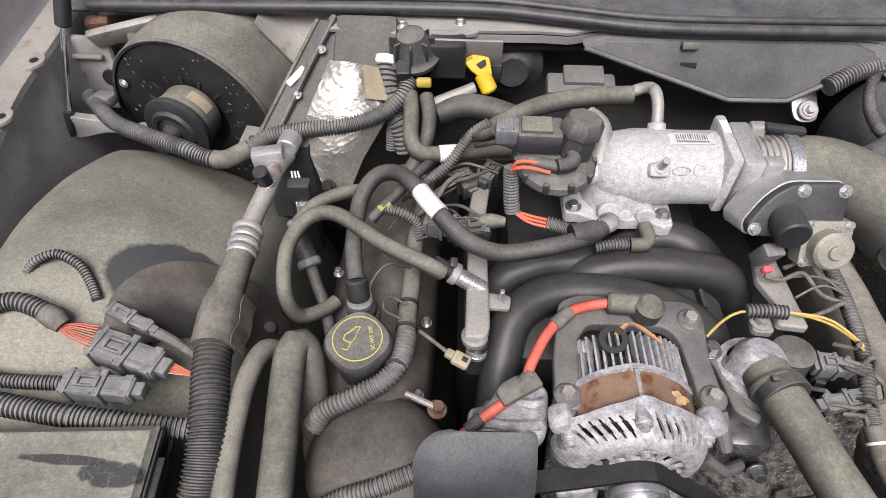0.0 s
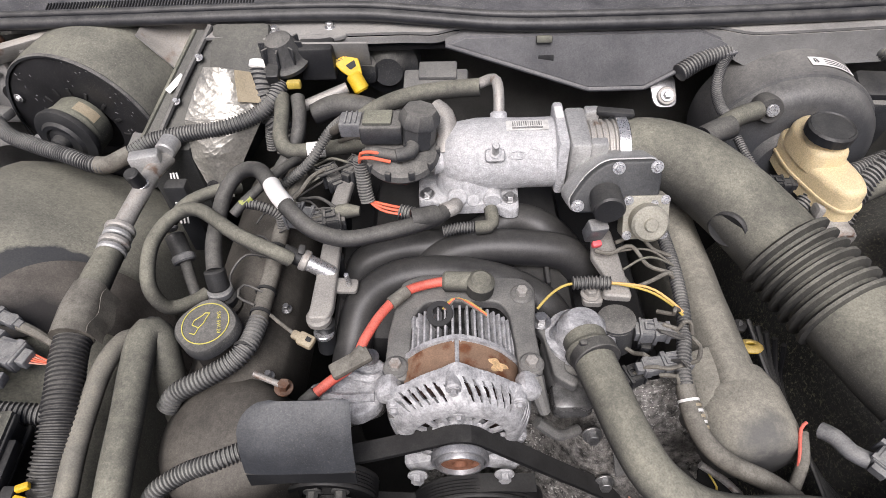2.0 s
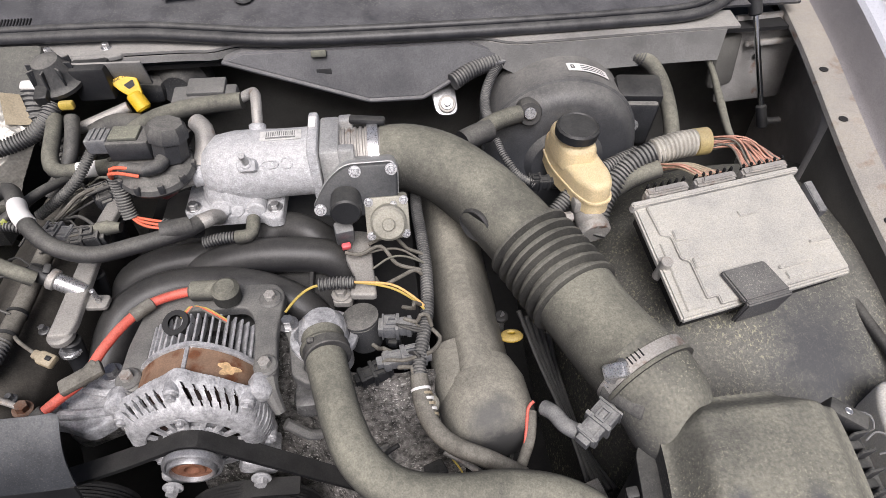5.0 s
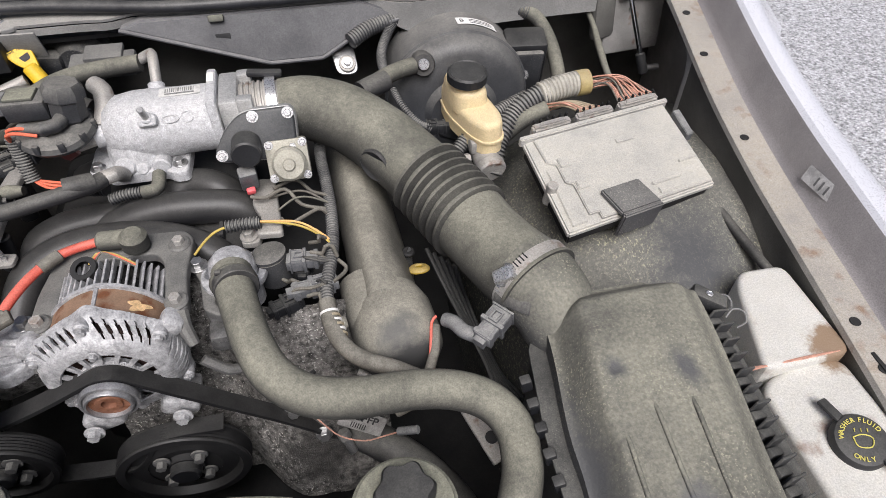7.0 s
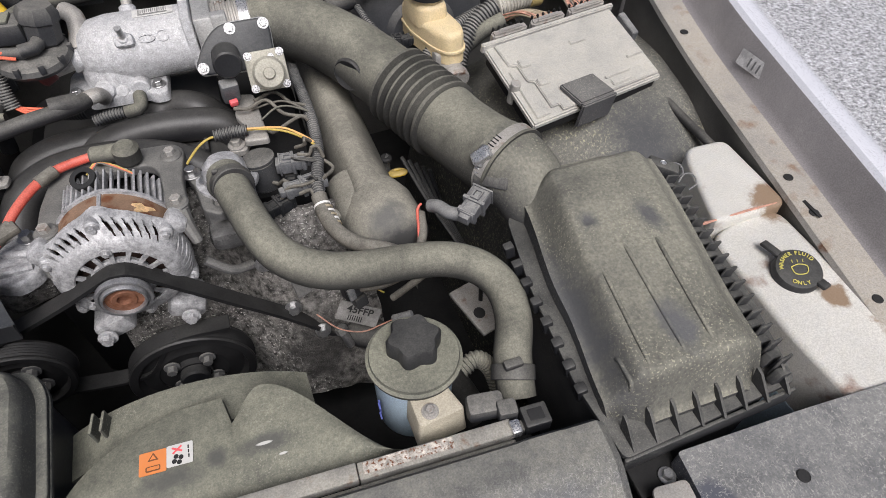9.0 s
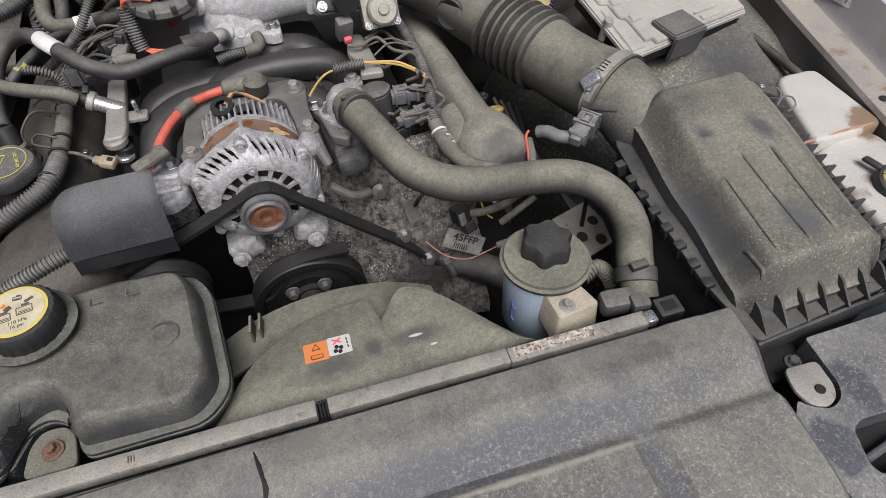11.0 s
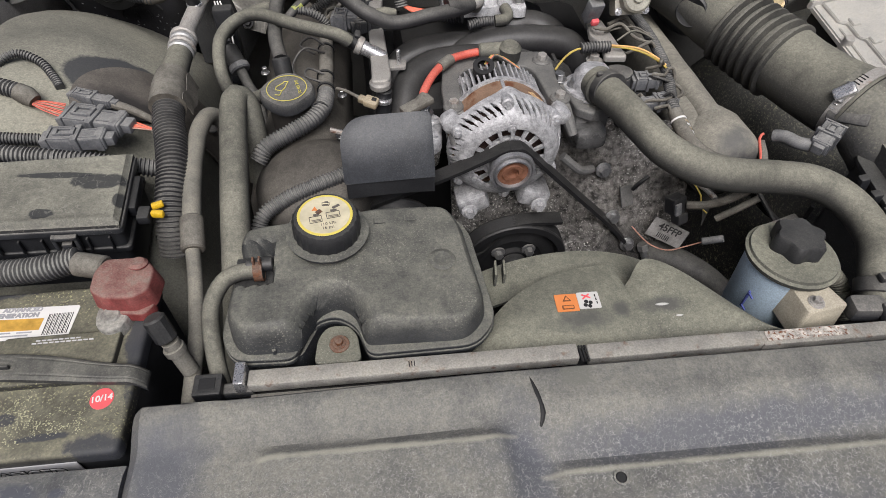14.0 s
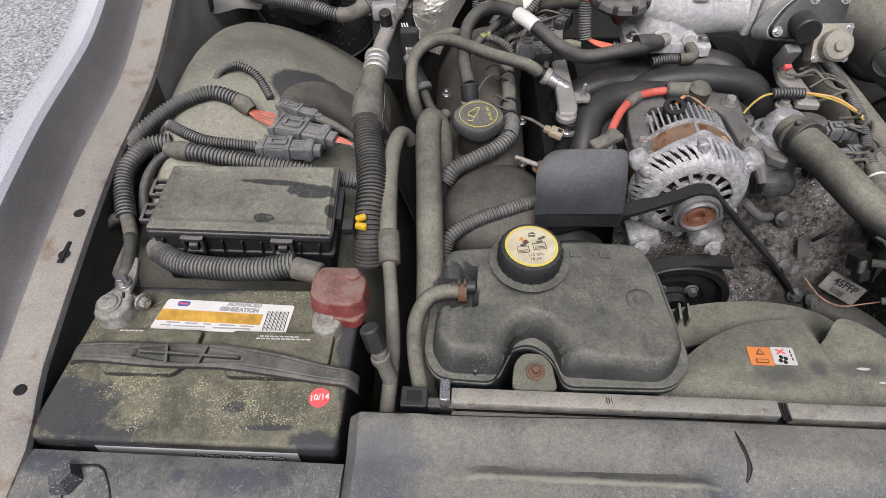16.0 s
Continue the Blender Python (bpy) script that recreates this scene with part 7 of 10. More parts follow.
# bracket arm and wire behind the alternator
hose("pickup_lead", [(0.262, 0.262, 0.820), (0.285, 0.256, 0.800), (0.300, 0.262, 0.790), (0.312, 0.268, 0.786)], 0.0062, M_BRK, "dull ribbed sensor lead beside the alternator", "wire", seg=10)

# ---- right bank ----
vcr = cam_cover("valve_cover", 0.475, M_VCR, 1, 0.27, 0.68, 0.042, 0.856, "valve cover caked with olive-grey dust")
part("front_bulge", lathe([(0, 0), (0.028, 0.002), (0.043, 0.008), (0.050, 0.018), (0.0525, 0.034), (0.0525, 0.075), (0.045, 0.10), (0.02, 0.115)], (0.489, 0.212, 0.802), (-0.10, 1, 0.02), 44), M_VCR, vcr)
part("saddle", tube([(0.452, 0.335, 0.822), (0.462, 0.290, 0.815), (0.468, 0.262, 0.80)], [0.028, 0.034, 0.036], 24), M_VCR, vcr)
part("side_boss", disc(0.012, 0.022, (0.418, 0.252, 0.838), (0, -0.2, 1), 0.003, 18), M_VCR, vcr)
sn = thing("coolant_sensor", (0.352, 0.345, 0.84), "dusty black round sensor beside the thermostat", "sensor")
part("body", disc(0.0195, 0.040, (0.355, 0.342, 0.845), (-0.08, 0.1, 1), 0.002, 28), M_PLASTIC, sn)
part("lid", lathe([(0.0175, 0), (0.0205, 0.001), (0.0205, 0.004), (0.018, 0.005), (0, 0.005)], (0.352, 0.346, 0.884), (-0.08, 0.1, 1), 28), M_PLASTIC, sn)


def connector(name, p, size, rz, label, ry=0, mat=None):
    """A mated wiring plug: stepped bodies, collar, latch bridge with its window, ribs and boot."""
    mat = mat or M_COIL
    th = thing(name, p, label, "connector", "wiring connectors")
    m_ = Matrix.Translation(p) @ turn(0, ry, rz)
    a, b, c = size
    for nm, o_, s_ in (("plug", (-a * 0.24, 0, 0), (a * 0.42, b * 0.78, c * 0.74)), ("collar", (-a * 0.03, 0, 0), (a * 0.10, b * 1.04, c * 0.98)), ("socket", (a * 0.19, 0, 0), (a * 0.36, b * 0.92, c * 0.9)),
                       ("lip", (a * 0.38, 0, 0), (a * 0.05, b, c)), ("end", (a * 0.45, 0, -c * 0.05), (a * 0.12, b * 0.74, c * 0.7)),
                       ("latch_side", (a * 0.12, b * 0.17, c * 0.50), (a * 0.30, b * 0.07, c * 0.16)), ("latch_side", (a * 0.12, -b * 0.17, c * 0.50), (a * 0.30, b * 0.07, c * 0.16)),
                       ("latch_bridge", (a * 0.25, 0, c * 0.53), (a * 0.06, b * 0.40, c * 0.15)), ("latch_bridge", (0, 0, c * 0.53), (a * 0.06, b * 0.40, c * 0.15)), ("latch", (a * 0.12, 0, c * 0.46), (a * 0.20, b * 0.2, c * 0.10)),
                       ("step", (-a * 0.36, 0, 0.0), (a * 0.12, b * 0.86, c * 0.8)), ("boot", (-a * 0.50, 0, 0), (a * 0.14, b * 0.5, c * 0.5)),
                       ("rib", (a * 0.2, b * 0.40, c * 0.44), (a * 0.34, b * 0.05, c * 0.12)), ("rib", (a * 0.2, -b * 0.40, c * 0.44), (a * 0.34, b * 0.05, c * 0.12)), ("rib", (-a * 0.22, b * 0.24, c * 0.37), (a * 0.26, b * 0.06, c * 0.10)), ("rib", (-a * 0.22, -b * 0.24, c * 0.37), (a * 0.26, b * 0.06, c * 0.10))):
        bm = rbox(o_, s_, min(s_) * 0.14)
        bm.transform(m_)
        part(nm, bm, mat, th)
    return th


connector("sensor_plug", (0.391, 0.336, 0.877), (0.040, 0.022, 0.020), 175, "dark grey sensor plug")
connector("coil_plug", (0.398, 0.302, 0.866), (0.056, 0.022, 0.018), 8, "dark grey coil plug with a latch")
connector("injector_plug", (0.388, 0.345, 0.855), (0.034, 0.020, 0.018), 80, "dark grey injector plug", mat=M_BLACK)
connector("coil_plug", (0.362, 0.298, 0.846), (0.040, 0.022, 0.020), 20, "dark grey coil plug with a latch", mat=M_BLACK)
hose("wire_loom", [(0.432, 0.60, 0.88), (0.428, 0.52, 0.885), (0.430, 0.463, 0.886), (0.431, 0.415, 0.884), (0.428, 0.36, 0.880), (0.421, 0.325, 0.876), (0.413, 0.293, 0.872), (0.411, 0.268, 0.868)], 0.0070, M_LOOM, "dusty corrugated wire loom along the valve cover", "wire loom", (0.0038, 0.0018))
hose("taped_loom", [(0.411, 0.275, 0.869), (0.412, 0.250, 0.862), (0.420, 0.225, 0.853), (0.440, 0.205, 0.845), (0.475, 0.190, 0.835), (0.51, 0.18, 0.81)], 0.0098, M_TAPE, "dusty taped wire loom passing under the radiator hose", "wire loom")
for k in range(6):
    zz = 0.868 - 0.0022 * k
    tagged(part("cable_tie", lathe([(0.0098, 0), (0.0108, 0), (0.0108, 0.0028), (0.0098, 0.0028)], (0.4115 + 0.0012 * k, 0.262 - 0.005 * k, zz - 0.003), (0.1, -1, -0.3), 14), M_BEIGE if k % 2 else M_LABEL, None), "pale wrapped string on the wire loom", "cable tie", "loom wraps")
hose("yellow_wire", [(0.268, 0.362, 0.888), (0.280, 0.372, 0.896), (0.295, 0.380, 0.903), (0.312, 0.383, 0.905), (0.350, 0.381, 0.906), (0.388, 0.373, 0.901), (0.412, 0.360, 0.893), (0.424, 0.350, 0.886)], 0.0015, M_YELLOWD, "thin yellow wire over the engine", "wire", seg=8)
hose("orange_wire", [(0.345, 0.380, 0.909), (0.388, 0.3765, 0.903), (0.412, 0.363, 0.895), (0.424, 0.353, 0.888)], 0.0014, pm("pale_orange_wire", (0.70, 0.42, 0.16), 0.5, var=0.1), "thin pale orange wire over the engine", "wire", seg=8)
hose("wire_sleeve", [(0.307, 0.383, 0.905), (0.330, 0.3825, 0.906), (0.348, 0.381, 0.906)], 0.0068, M_LOOM, "grey corrugated sleeve on the yellow wire", "wire sleeve", (0.004, 0.002))
rnd = random.Random(4)
for a, b, c_ in (((0.338, 0.425, 0.91), (0.38, 0.43, 0.91), (0.425, 0.405, 0.89)), ((0.365, 0.44, 0.905), (0.40, 0.45, 0.90), (0.43, 0.43, 0.89)), ((0.37, 0.40, 0.89), (0.395, 0.39, 0.895), (0.425, 0.40, 0.888)),
                 ((0.40, 0.34, 0.885), (0.418, 0.335, 0.895), (0.43, 0.33, 0.88)), ((0.40, 0.36, 0.88), (0.412, 0.35, 0.90), (0.425, 0.36, 0.885)), ((0.42, 0.30, 0.87), (0.435, 0.31, 0.872), (0.43, 0.33, 0.875)),
                 ((0.39, 0.29, 0.865), (0.405, 0.275, 0.87), (0.415, 0.25, 0.865)), ((0.36, 0.33, 0.86), (0.375, 0.31, 0.875), (0.40, 0.30, 0.87))):
    hose("engine_wire", [a, tuple((p + q) / 2 + rnd.uniform(-0.008, 0.008) for p, q in zip(a, b)), b, tuple((p + q) / 2 + rnd.uniform(-0.008, 0.008) for p, q in zip(b, c_)), c_], 0.0024, M_TAPE, "thin dusty wire in the engine harness", "wire", seg=8, group="engine wires")
dk = thing("oil_dipstick", (0.525, 0.38, 0.75), "yellow ring handle of the oil dipstick", "dipstick")
part("ring", tube([(0.532 + 0.010 * math.cos(a), 0.362 + 0.008 * math.sin(a), 0.79 - 0.004 * math.sin(a)) for a in [math.tau * k / 12 for k in range(13)]], 0.0036, 10, flat=1.6), pm("dirty_yellow_plastic", (0.42, 0.28, 0.03), 0.5, dust=0.4), dk)
part("tube", rod((0.524, 0.385, 0.70), (0.522, 0.386, 0.805), 0.005, 12), M_STEEL, dk)
part("stop", disc(0.009, 0.008, (0.522, 0.384, 0.797), (0, 0, 1), 0.002, 14), M_DARK, dk)
for k in range(5):
    hose("brake_line", [(0.555 + 0.008 * k, 0.42 - 0.01 * k, 0.77), (0.575 + 0.008 * k, 0.36, 0.73 - 0.01 * k), (0.60 + 0.006 * k, 0.27, 0.70 - 0.01 * k), (0.61 + 0.008 * k, 0.20, 0.68)], 0.0035, M_BLACK, "thin black line deep beside the engine", "pipe", seg=8, group="brake lines")

# ---- intake duct and air filter ----
M_ABOX = pm("dusty_filter_box_plastic", (0.045, 0.046, 0.048), 0.6, dust=0.8, dust_col=(0.265, 0.258, 0.205), scale=11, specks=0.7, grain=300, bump=0.6, bumpd=0.0014, speck_scale=460.0, speck_col=(0.40, 0.385, 0.28))
stained(M_ABOX, [((0.700, -0.030, 0.88), (0.016, 0.028, 0.05))], (0.10, 0.102, 0.108), 0.8)
# the dimple's shade is painted in; the lid's left flank is darker too
stained(M_ABOX, [((0.679, 0.112, 0.88), (0.009, 0.010, 0.05)), ((0.745, 0.10, 0.89), (0.012, 0.020, 0.05)), ((0.628, 0.02, 0.85), (0.016, 0.10, 0.06))], (0.075, 0.077, 0.082), 1.2, 2.2)
du = thing("intake_duct", (0.55, 0.42, 0.8), "dusty rubber intake duct with a bellows section", "intake duct")
DU = [(0.388, 0.553, 0.944), (0.425, 0.551, 0.942), (0.468, 0.535, 0.932), (0.512, 0.500, 0.913), (0.545, 0.460, 0.896), (0.560, 0.434, 0.889)]
part("elbow", tube(DU, [0.041, 0.043, 0.045, 0.047, 0.048, 0.048], 36, step=0.008), M_RUBBER, du)
B0 = [(0.5590, 0.438, 0.891), (0.574, 0.408, 0.886), (0.587, 0.378, 0.883), (0.600, 0.346, 0.881)]
M_BELLOWS = pm("dusty_bellows_rubber", (0.025, 0.025, 0.025), 0.6, dust=0.62, dust_col=(0.27, 0.262, 0.215), scale=16, specks=0.12)
def bellows():
    return tube(B0, 0.0515, 40, (0.0145, 0.0085))
part("bellows", bellows(), M_BELLOWS, du, "ribbed dusty bellows")
part("sleeve", tube([(0.5985, 0.350, 0.882), (0.609, 0.322, 0.880), (0.625, 0.285, 0.878), (0.640, 0.255, 0.878)], [0.050, 0.0485, 0.049, 0.0505], 36, step=0.01), M_RUBBER, du)
# black oval disc laid on the inner side of the duct's bend
part("side_pocket", lathe([(0.0235, -0.008), (0.0240, 0.001), (0.0215, 0.003), (0.0190, 0.0015), (0, 0.001)], (0.4960, 0.4525, 0.9085), (-0.72, -0.69, 0.07), 28), M_BLACK, du, "black oval disc on the duct")
part("clamp_band", lathe([(0.0415, 0), (0.0445, 0), (0.0445, 0.013), (0.0415, 0.013)], (0.374, 0.553, 0.945), (1, 0, 0), 40), M_ZINC, du, "bright band clamp at the throttle body")
part("locator", rbox((0.375, 0.572, 0.990), (0.045, 0.012, 0.008), 0.003, (0, 4, -6)), M_BLACK, du)
CA = Vector((0.027, -0.066, -0.006)).normalized()
hc = thing("worm_clamp", (0.637, 0.243, 0.9), "steel worm-drive clamp on the intake duct", "hose clamp")
o = Vector((0.642, 0.254, 0.879))
part("band", lathe([(0.0508, 0), (0.0528, 0.0), (0.0528, 0.014), (0.0508, 0.014)], o, CA, 48), M_ALUDIM, hc)
part("lip", lathe([(0.0495, 0.0145), (0.0545, 0.015), (0.0545, 0.019), (0.0495, 0.0195)], o, CA, 48), M_RUBBER, hc)
sd = Vector((-0.72, -0.28, 0.62)).normalized()
part("screw_housing", rbox(o + CA * 0.007 + sd * 0.056, (0.012, 0.016, 0.026), 0.003, (30, 35, 20)), M_ZINC, hc)
part("screw", rod(o + CA * 0.007 + Vector((-0.044, -0.018, 0.022)), o + CA * 0.007 + Vector((-0.034, -0.012, 0.045)), 0.006, 12, 0.001), M_STEEL, hc)
for k in range(8):
    a = radians(36 + 5 * k)
    pv = o + CA * 0.007 + (Vector((-0.85, -0.35, 0)).normalized() * math.cos(a) + Vector((0, 0, 1)) * math.sin(a)) * 0.0528
    part("thread", rbox(pv, (0.0014, 0.009, 0.0014), 0.0003, (0, 0, 22)), M_DARK, hc)
mf = thing("air_meter", (0.65, 0.21, 0.82), "dusty grey airflow meter tube with a plugged sensor", "air meter")
part("tube", tube([(0.6385, 0.2585, 0.8785), (0.648, 0.238, 0.879), (0.657, 0.214, 0.871), (0.664, 0.196, 0.853), (0.674, 0.172, 0.820)], [0.0502, 0.0498, 0.0485, 0.0450, 0.034], 36, step=0.01), M_ABOX, mf)
part("sensor_plate", rbox((0.612, 0.213, 0.887), (0.014, 0.050, 0.016), 0.003, (-20, 30, 25)), M_PLASTIC, mf)
part("sensor_screw", bolt((0.603, 0.232, 0.893), (-0.5, 0, 1), 0.005, 0.005), M_ZINC, mf)
connector("air_meter_plug", (0.586, 0.210, 0.866), (0.050, 0.028, 0.024), 38, "grey plug on the airflow meter", ry=-8)
hose("plug_boot", [(0.566, 0.198, 0.859), (0.555, 0.208, 0.856), (0.547, 0.224, 0.854), (0.540, 0.234, 0.848)], 0.0085, M_COIL, "grey boot and wires behind the airflow meter plug", "wire")
hose("red_striped_wire", [(0.531, 0.244, 0.845), (0.524, 0.238, 0.842), (0.518, 0.215, 0.832), (0.512, 0.195, 0.82)], 0.0018, M_RED, "thin red wire by the airflow meter", "wire", seg=8)
hose("harness_tail", [(0.528, 0.238, 0.835), (0.522, 0.212, 0.828), (0.510, 0.19, 0.815)], 0.006, M_TAPE, "dusty taped harness tail", "wire")

M_ABASE = pm("dark_filter_box_base", (0.028, 0.029, 0.032), 0.5, dust=0.42, dust_col=(0.22, 0.215, 0.185), scale=20, specks=0.15)
abx = thing("air_filter_box", (0.72, 0.06, 0.7), "dusty black plastic air filter box with clipped lid", "air filter box")


def lid_edges(y):
    xl = 0.642 - 0.018 * smooth(0.20, 0.05, y) - 0.014 * smooth(0.05, -0.08, y) + 0.010 * smooth(-0.065, -0.094, y) + 0.012 * smooth(0.185, 0.218, y)
    xr = 0.812 - 0.036 * smooth(0.22, -0.11, y) - 0.025 * smooth(0.190, 0.218, y)
    return xl, xr


GROOVES = ((0.663, 0.055, 0.651, -0.066), (0.700, 0.078, 0.690, -0.066), (0.737, 0.075, 0.722, -0.060), (0.634, -0.036, 0.632, -0.068))


def lid_z(x, y):
    xl, xr = lid_edges(y)
    z = 0.829 + 0.046 * smooth(-0.094, -0.062, y) + 0.012 * smooth(-0.06, 0.20, y)
    z -= 0.020 * smooth(xr - 0.030, xr, x) + 0.040 * smooth(xl + 0.034, xl, x)
    z -= 0.022 * smooth(0.190, 0.218, y)
    z -= 0.003 * (1 - smooth(0, 0.010, math.hypot(x - 0.679, y - 0.112)))
    return z


def lid(u, v):
    y = -0.094 + 0.312 * v
    xl, xr = lid_edges(y)
    x = xl + (xr - xl) * u
    return (x, y, lid_z(x, y))


part("lid", sheet(lid, 60, 90, skirt=0.05), M_ABOX, abx)
for xa, ya, xb, yb in GROOVES:
    line = [(xa + (xb - xa) * k / 8, ya + (yb - ya) * k / 8) for k in range(9)]
    part("lid_rib", tube([(x, y, lid_z(x, y) - (0.0040 if k in (0, 8) else -0.0002)) for k, (x, y) in enumerate(line)], 0.0024, 12), M_ABOX, abx)
part("lid_flange", prism([(0.624, 0.19), (0.655, 0.222), (0.800, 0.228), (0.856, 0.195), (0.832, 0.0), (0.808, -0.100), (0.608, -0.114), (0.600, -0.03), (0.608, 0.09)], 0.816, 0.822, 0.001, 0.008), M_ABASE, abx)
part("base", prism([(0.630, 0.19), (0.658, 0.215), (0.796, 0.222), (0.838, 0.19), (0.797, -0.094), (0.614, -0.106), (0.606, -0.03), (0.614, 0.09)], 0.62, 0.8155, 0.002, 0.01), M_ABASE, abx)
for k in range(15):
    y = 0.175 - 0.0185 * k
    part("rib", rbox((0.838 - 0.0030 * k, y, 0.8335), (0.026, 0.0030, 0.022), 0.001, (0, 24, 14)), M_ABASE, abx)
    part("rib", rbox((0.830 - 0.0030 * k, y - 0.009, 0.8310), (0.020, 0.0090, 0.016), 0.0015, (0, 24, 8)), M_ABASE, abx)
for k in range(8):
    x = 0.620 + 0.0245 * k
    part("rib", prism([(-0.112, 0.0), (-0.086, 0.0), (-0.082, 0.021), (-0.090, 0.019)], -0.0016, 0.0016, 0.0006, 0.002, m=Matrix.Translation((x, 0, 0.8215)) @ Matrix(((0, 0, 1, 0), (1, 0, 0, 0), (0, 1, 0, 0), (0, 0, 0, 1)))), M_ABASE, abx)
part("front_skirt", rbox((0.706, -0.110, 0.806), (0.196, 0.004, 0.026), 0.0015, (0, 0, 2.5)), M_ABASE, abx)
for k in range(8):
    y = 0.150 - 0.027 * k
    part("clip", rbox((0.609 - 0.0008 * k, y, 0.818), (0.012, 0.011, 0.020), 0.002, (0, -12, 0)), M_BLACK, abx)
for x, y in ((0.854, 0.187), (0.859, 0.165)):
    part("wire_clip", tube([(x - 0.010, y + 0.006, 0.834), (x - 0.002, y + 0.010, 0.842), (x + 0.007, y + 0.004, 0.843), (x + 0.006, y - 0.007, 0.838), (x - 0.004, y - 0.008, 0.832)], 0.0011, 6), M_COIL, abx)
part("catch", join(rbox((0.838, 0.196, 0.838), (0.040, 0.018, 0.02), 0.003, (0, 12, -35))), M_ABASE, abx)
part("catch_hole", disc(0.004, 0.001, (0.838, 0.196, 0.8485), (0.2, 0, 1)), M_ZINC, abx)

abx.location += Vector((-0.006, -0.016, 0.031))

# washer bottle
stained(M_WHITE, [((0.952, 0.125, 0.85), (0.034, 0.030, 0.06)), ((0.93, -0.02, 0.84), (0.016, 0.020, 0.06)), ((0.955, -0.10, 0.84), (0.02, 0.04, 0.06))], (0.20, 0.12, 0.06))
wb = thing("washer_tank", (0.93, 0.08, 0.7), "milky white plastic washer tank with rust-stained neck", "washer tank")
part("tank", prism([(0.850, 0.105), (0.905, 0.120), (0.960, 0.118), (0.965, -0.12), (0.855, -0.15), (0.846, -0.05)], 0.60, 0.838, 0.008, 0.02, seg=4), M_WHITE, wb)
part("upper_tank", prism([(0.856, 0.112), (0.890, 0.222), (0.905, 0.246), (0.966, 0.244), (0.966, 0.112)], 0.62, 0.852, 0.007, 0.016, seg=4), M_WHITE, wb)
part("blue_fluid", prism([(0.8455, 0.09), (0.8455, -0.05), (0.853, -0.152), (0.90, -0.145), (0.86, 0.09)], 0.60, 0.755, 0.002), M_BLUEW, wb, "blue fluid seen through the plastic")
wcap = part("cap", lathe([(0.024, 0), (0.0275, 0.003), (0.0275, 0.010), (0.025, 0.014), (0.020, 0.015), (0, 0.0155)], (0.905, 0.022, 0.838), (-0.15, -0.15, 1), 40), M_BLACK, wb, "black cap lettered in faded yellow")
part("cap_tab", rbox((0.895, 0.054, 0.850), (0.012, 0.030, 0.005), 0.002, (0, 8, 14)), M_BLACK, wcap)
part("cap_tab", rbox((0.917, -0.006, 0.848), (0.014, 0.012, 0.005), 0.002, (0, 8, 14)), M_BLACK, wcap)
mW = Matrix.Translation(Vector((0.905, 0.022, 0.838)) + Vector((-0.15, -0.15, 1)).normalized() * 0.0162) @ Vector((0, 0, 1)).rotation_difference(Vector((-0.15, -0.15, 1))).to_matrix().to_4x4() @ turn(0, 0, -18)
for word, a0, st_, flip in (("WASHER", 172, -13, 0), (("F", "L", "U", "I", "D"), 86, -13, 0), ("ONLY", 238, 13, 180)):
    for k, ch in enumerate(word):
        a = a0 + st_ * k if not flip else a0 + 15 * k
        rr = 0.0195
        lettering(ch, 0.0065, mW @ Matrix.Translation((rr * math.cos(radians(a)), rr * math.sin(radians(a)), 0)) @ turn(0, 0, a - 90 if not flip else a + 90), M_OLIVE, wcap, bold=0.0001)
bms = tube([(-0.009, 0.002, 0), (0, 0.005, 0), (0.009, 0.002, 0), (0.006, -0.007, 0), (-0.006, -0.007, 0), (-0.009, 0.002, 0)], 0.0006, 6, step=0.003)
bms.transform(mW)
part("symbol", bms, M_OLIVE, wcap)
for k in range(3):
    bms = tube([(-0.006 + 0.006 * k, 0.0075, 0), (-0.006 + 0.006 * k, 0.011, 0)], 0.0005, 6, step=0.002)
    bms.transform(mW)
    part("symbol", bms, M_OLIVE, wcap)
for k in range(3):
    hose("copper_wire", [(0.846, 0.098 + 0.002 * k, 0.842), (0.876, 0.0975, 0.846), (0.912, 0.097 - 0.001 * k, 0.849), (0.954, 0.096, 0.848)], 0.0008, M_COPPER, "thin bare copper wire over the washer tank", "wire", seg=6, group="copper wires")

# ---- engine control module ----
ec = thing("control_module", (0.82, 0.43, 0.83), "dusty aluminium engine control module", "control module")
def quad(u, v):
    a, b, c, d = Vector((0.717, 0.312, 0.872)), Vector((0.949, 0.360, 0.872)), Vector((0.937, 0.510, 0.903)), Vector((0.706, 0.472, 0.899))
    return a * (1 - u) * (1 - v) + b * u * (1 - v) + c * u * v + d * (1 - u) * v
QN = (quad(1, 0) - quad(0, 0)).cross(quad(0, 1) - quad(0, 0)).normalized()
def slab(cs, h0, h1, bev=0.002):
    bm = bmesh.new()
    lo = [bm.verts.new(quad(u, v) + QN * h0) for u, v in cs]
    hi = [bm.verts.new(quad(u, v) + QN * h1) for u, v in cs]
    n = len(cs)
    for i in range(n):
        bm.faces.new((lo[i], lo[(i + 1) % n], hi[(i + 1) % n], hi[i]))
    bm.faces.new(lo[::-1])
    bm.faces.new(hi)
    bmesh.ops.recalc_face_normals(bm, faces=bm.faces[:])
    bmesh.ops.bevel(bm, geom=bm.edges[:], offset=bev, segments=2, affect='EDGES')
    return bm
part("case", slab([(0, 0), (1, 0), (1, 1), (0, 1)], -0.014, -0.004, 0.0025), M_PCM, ec)
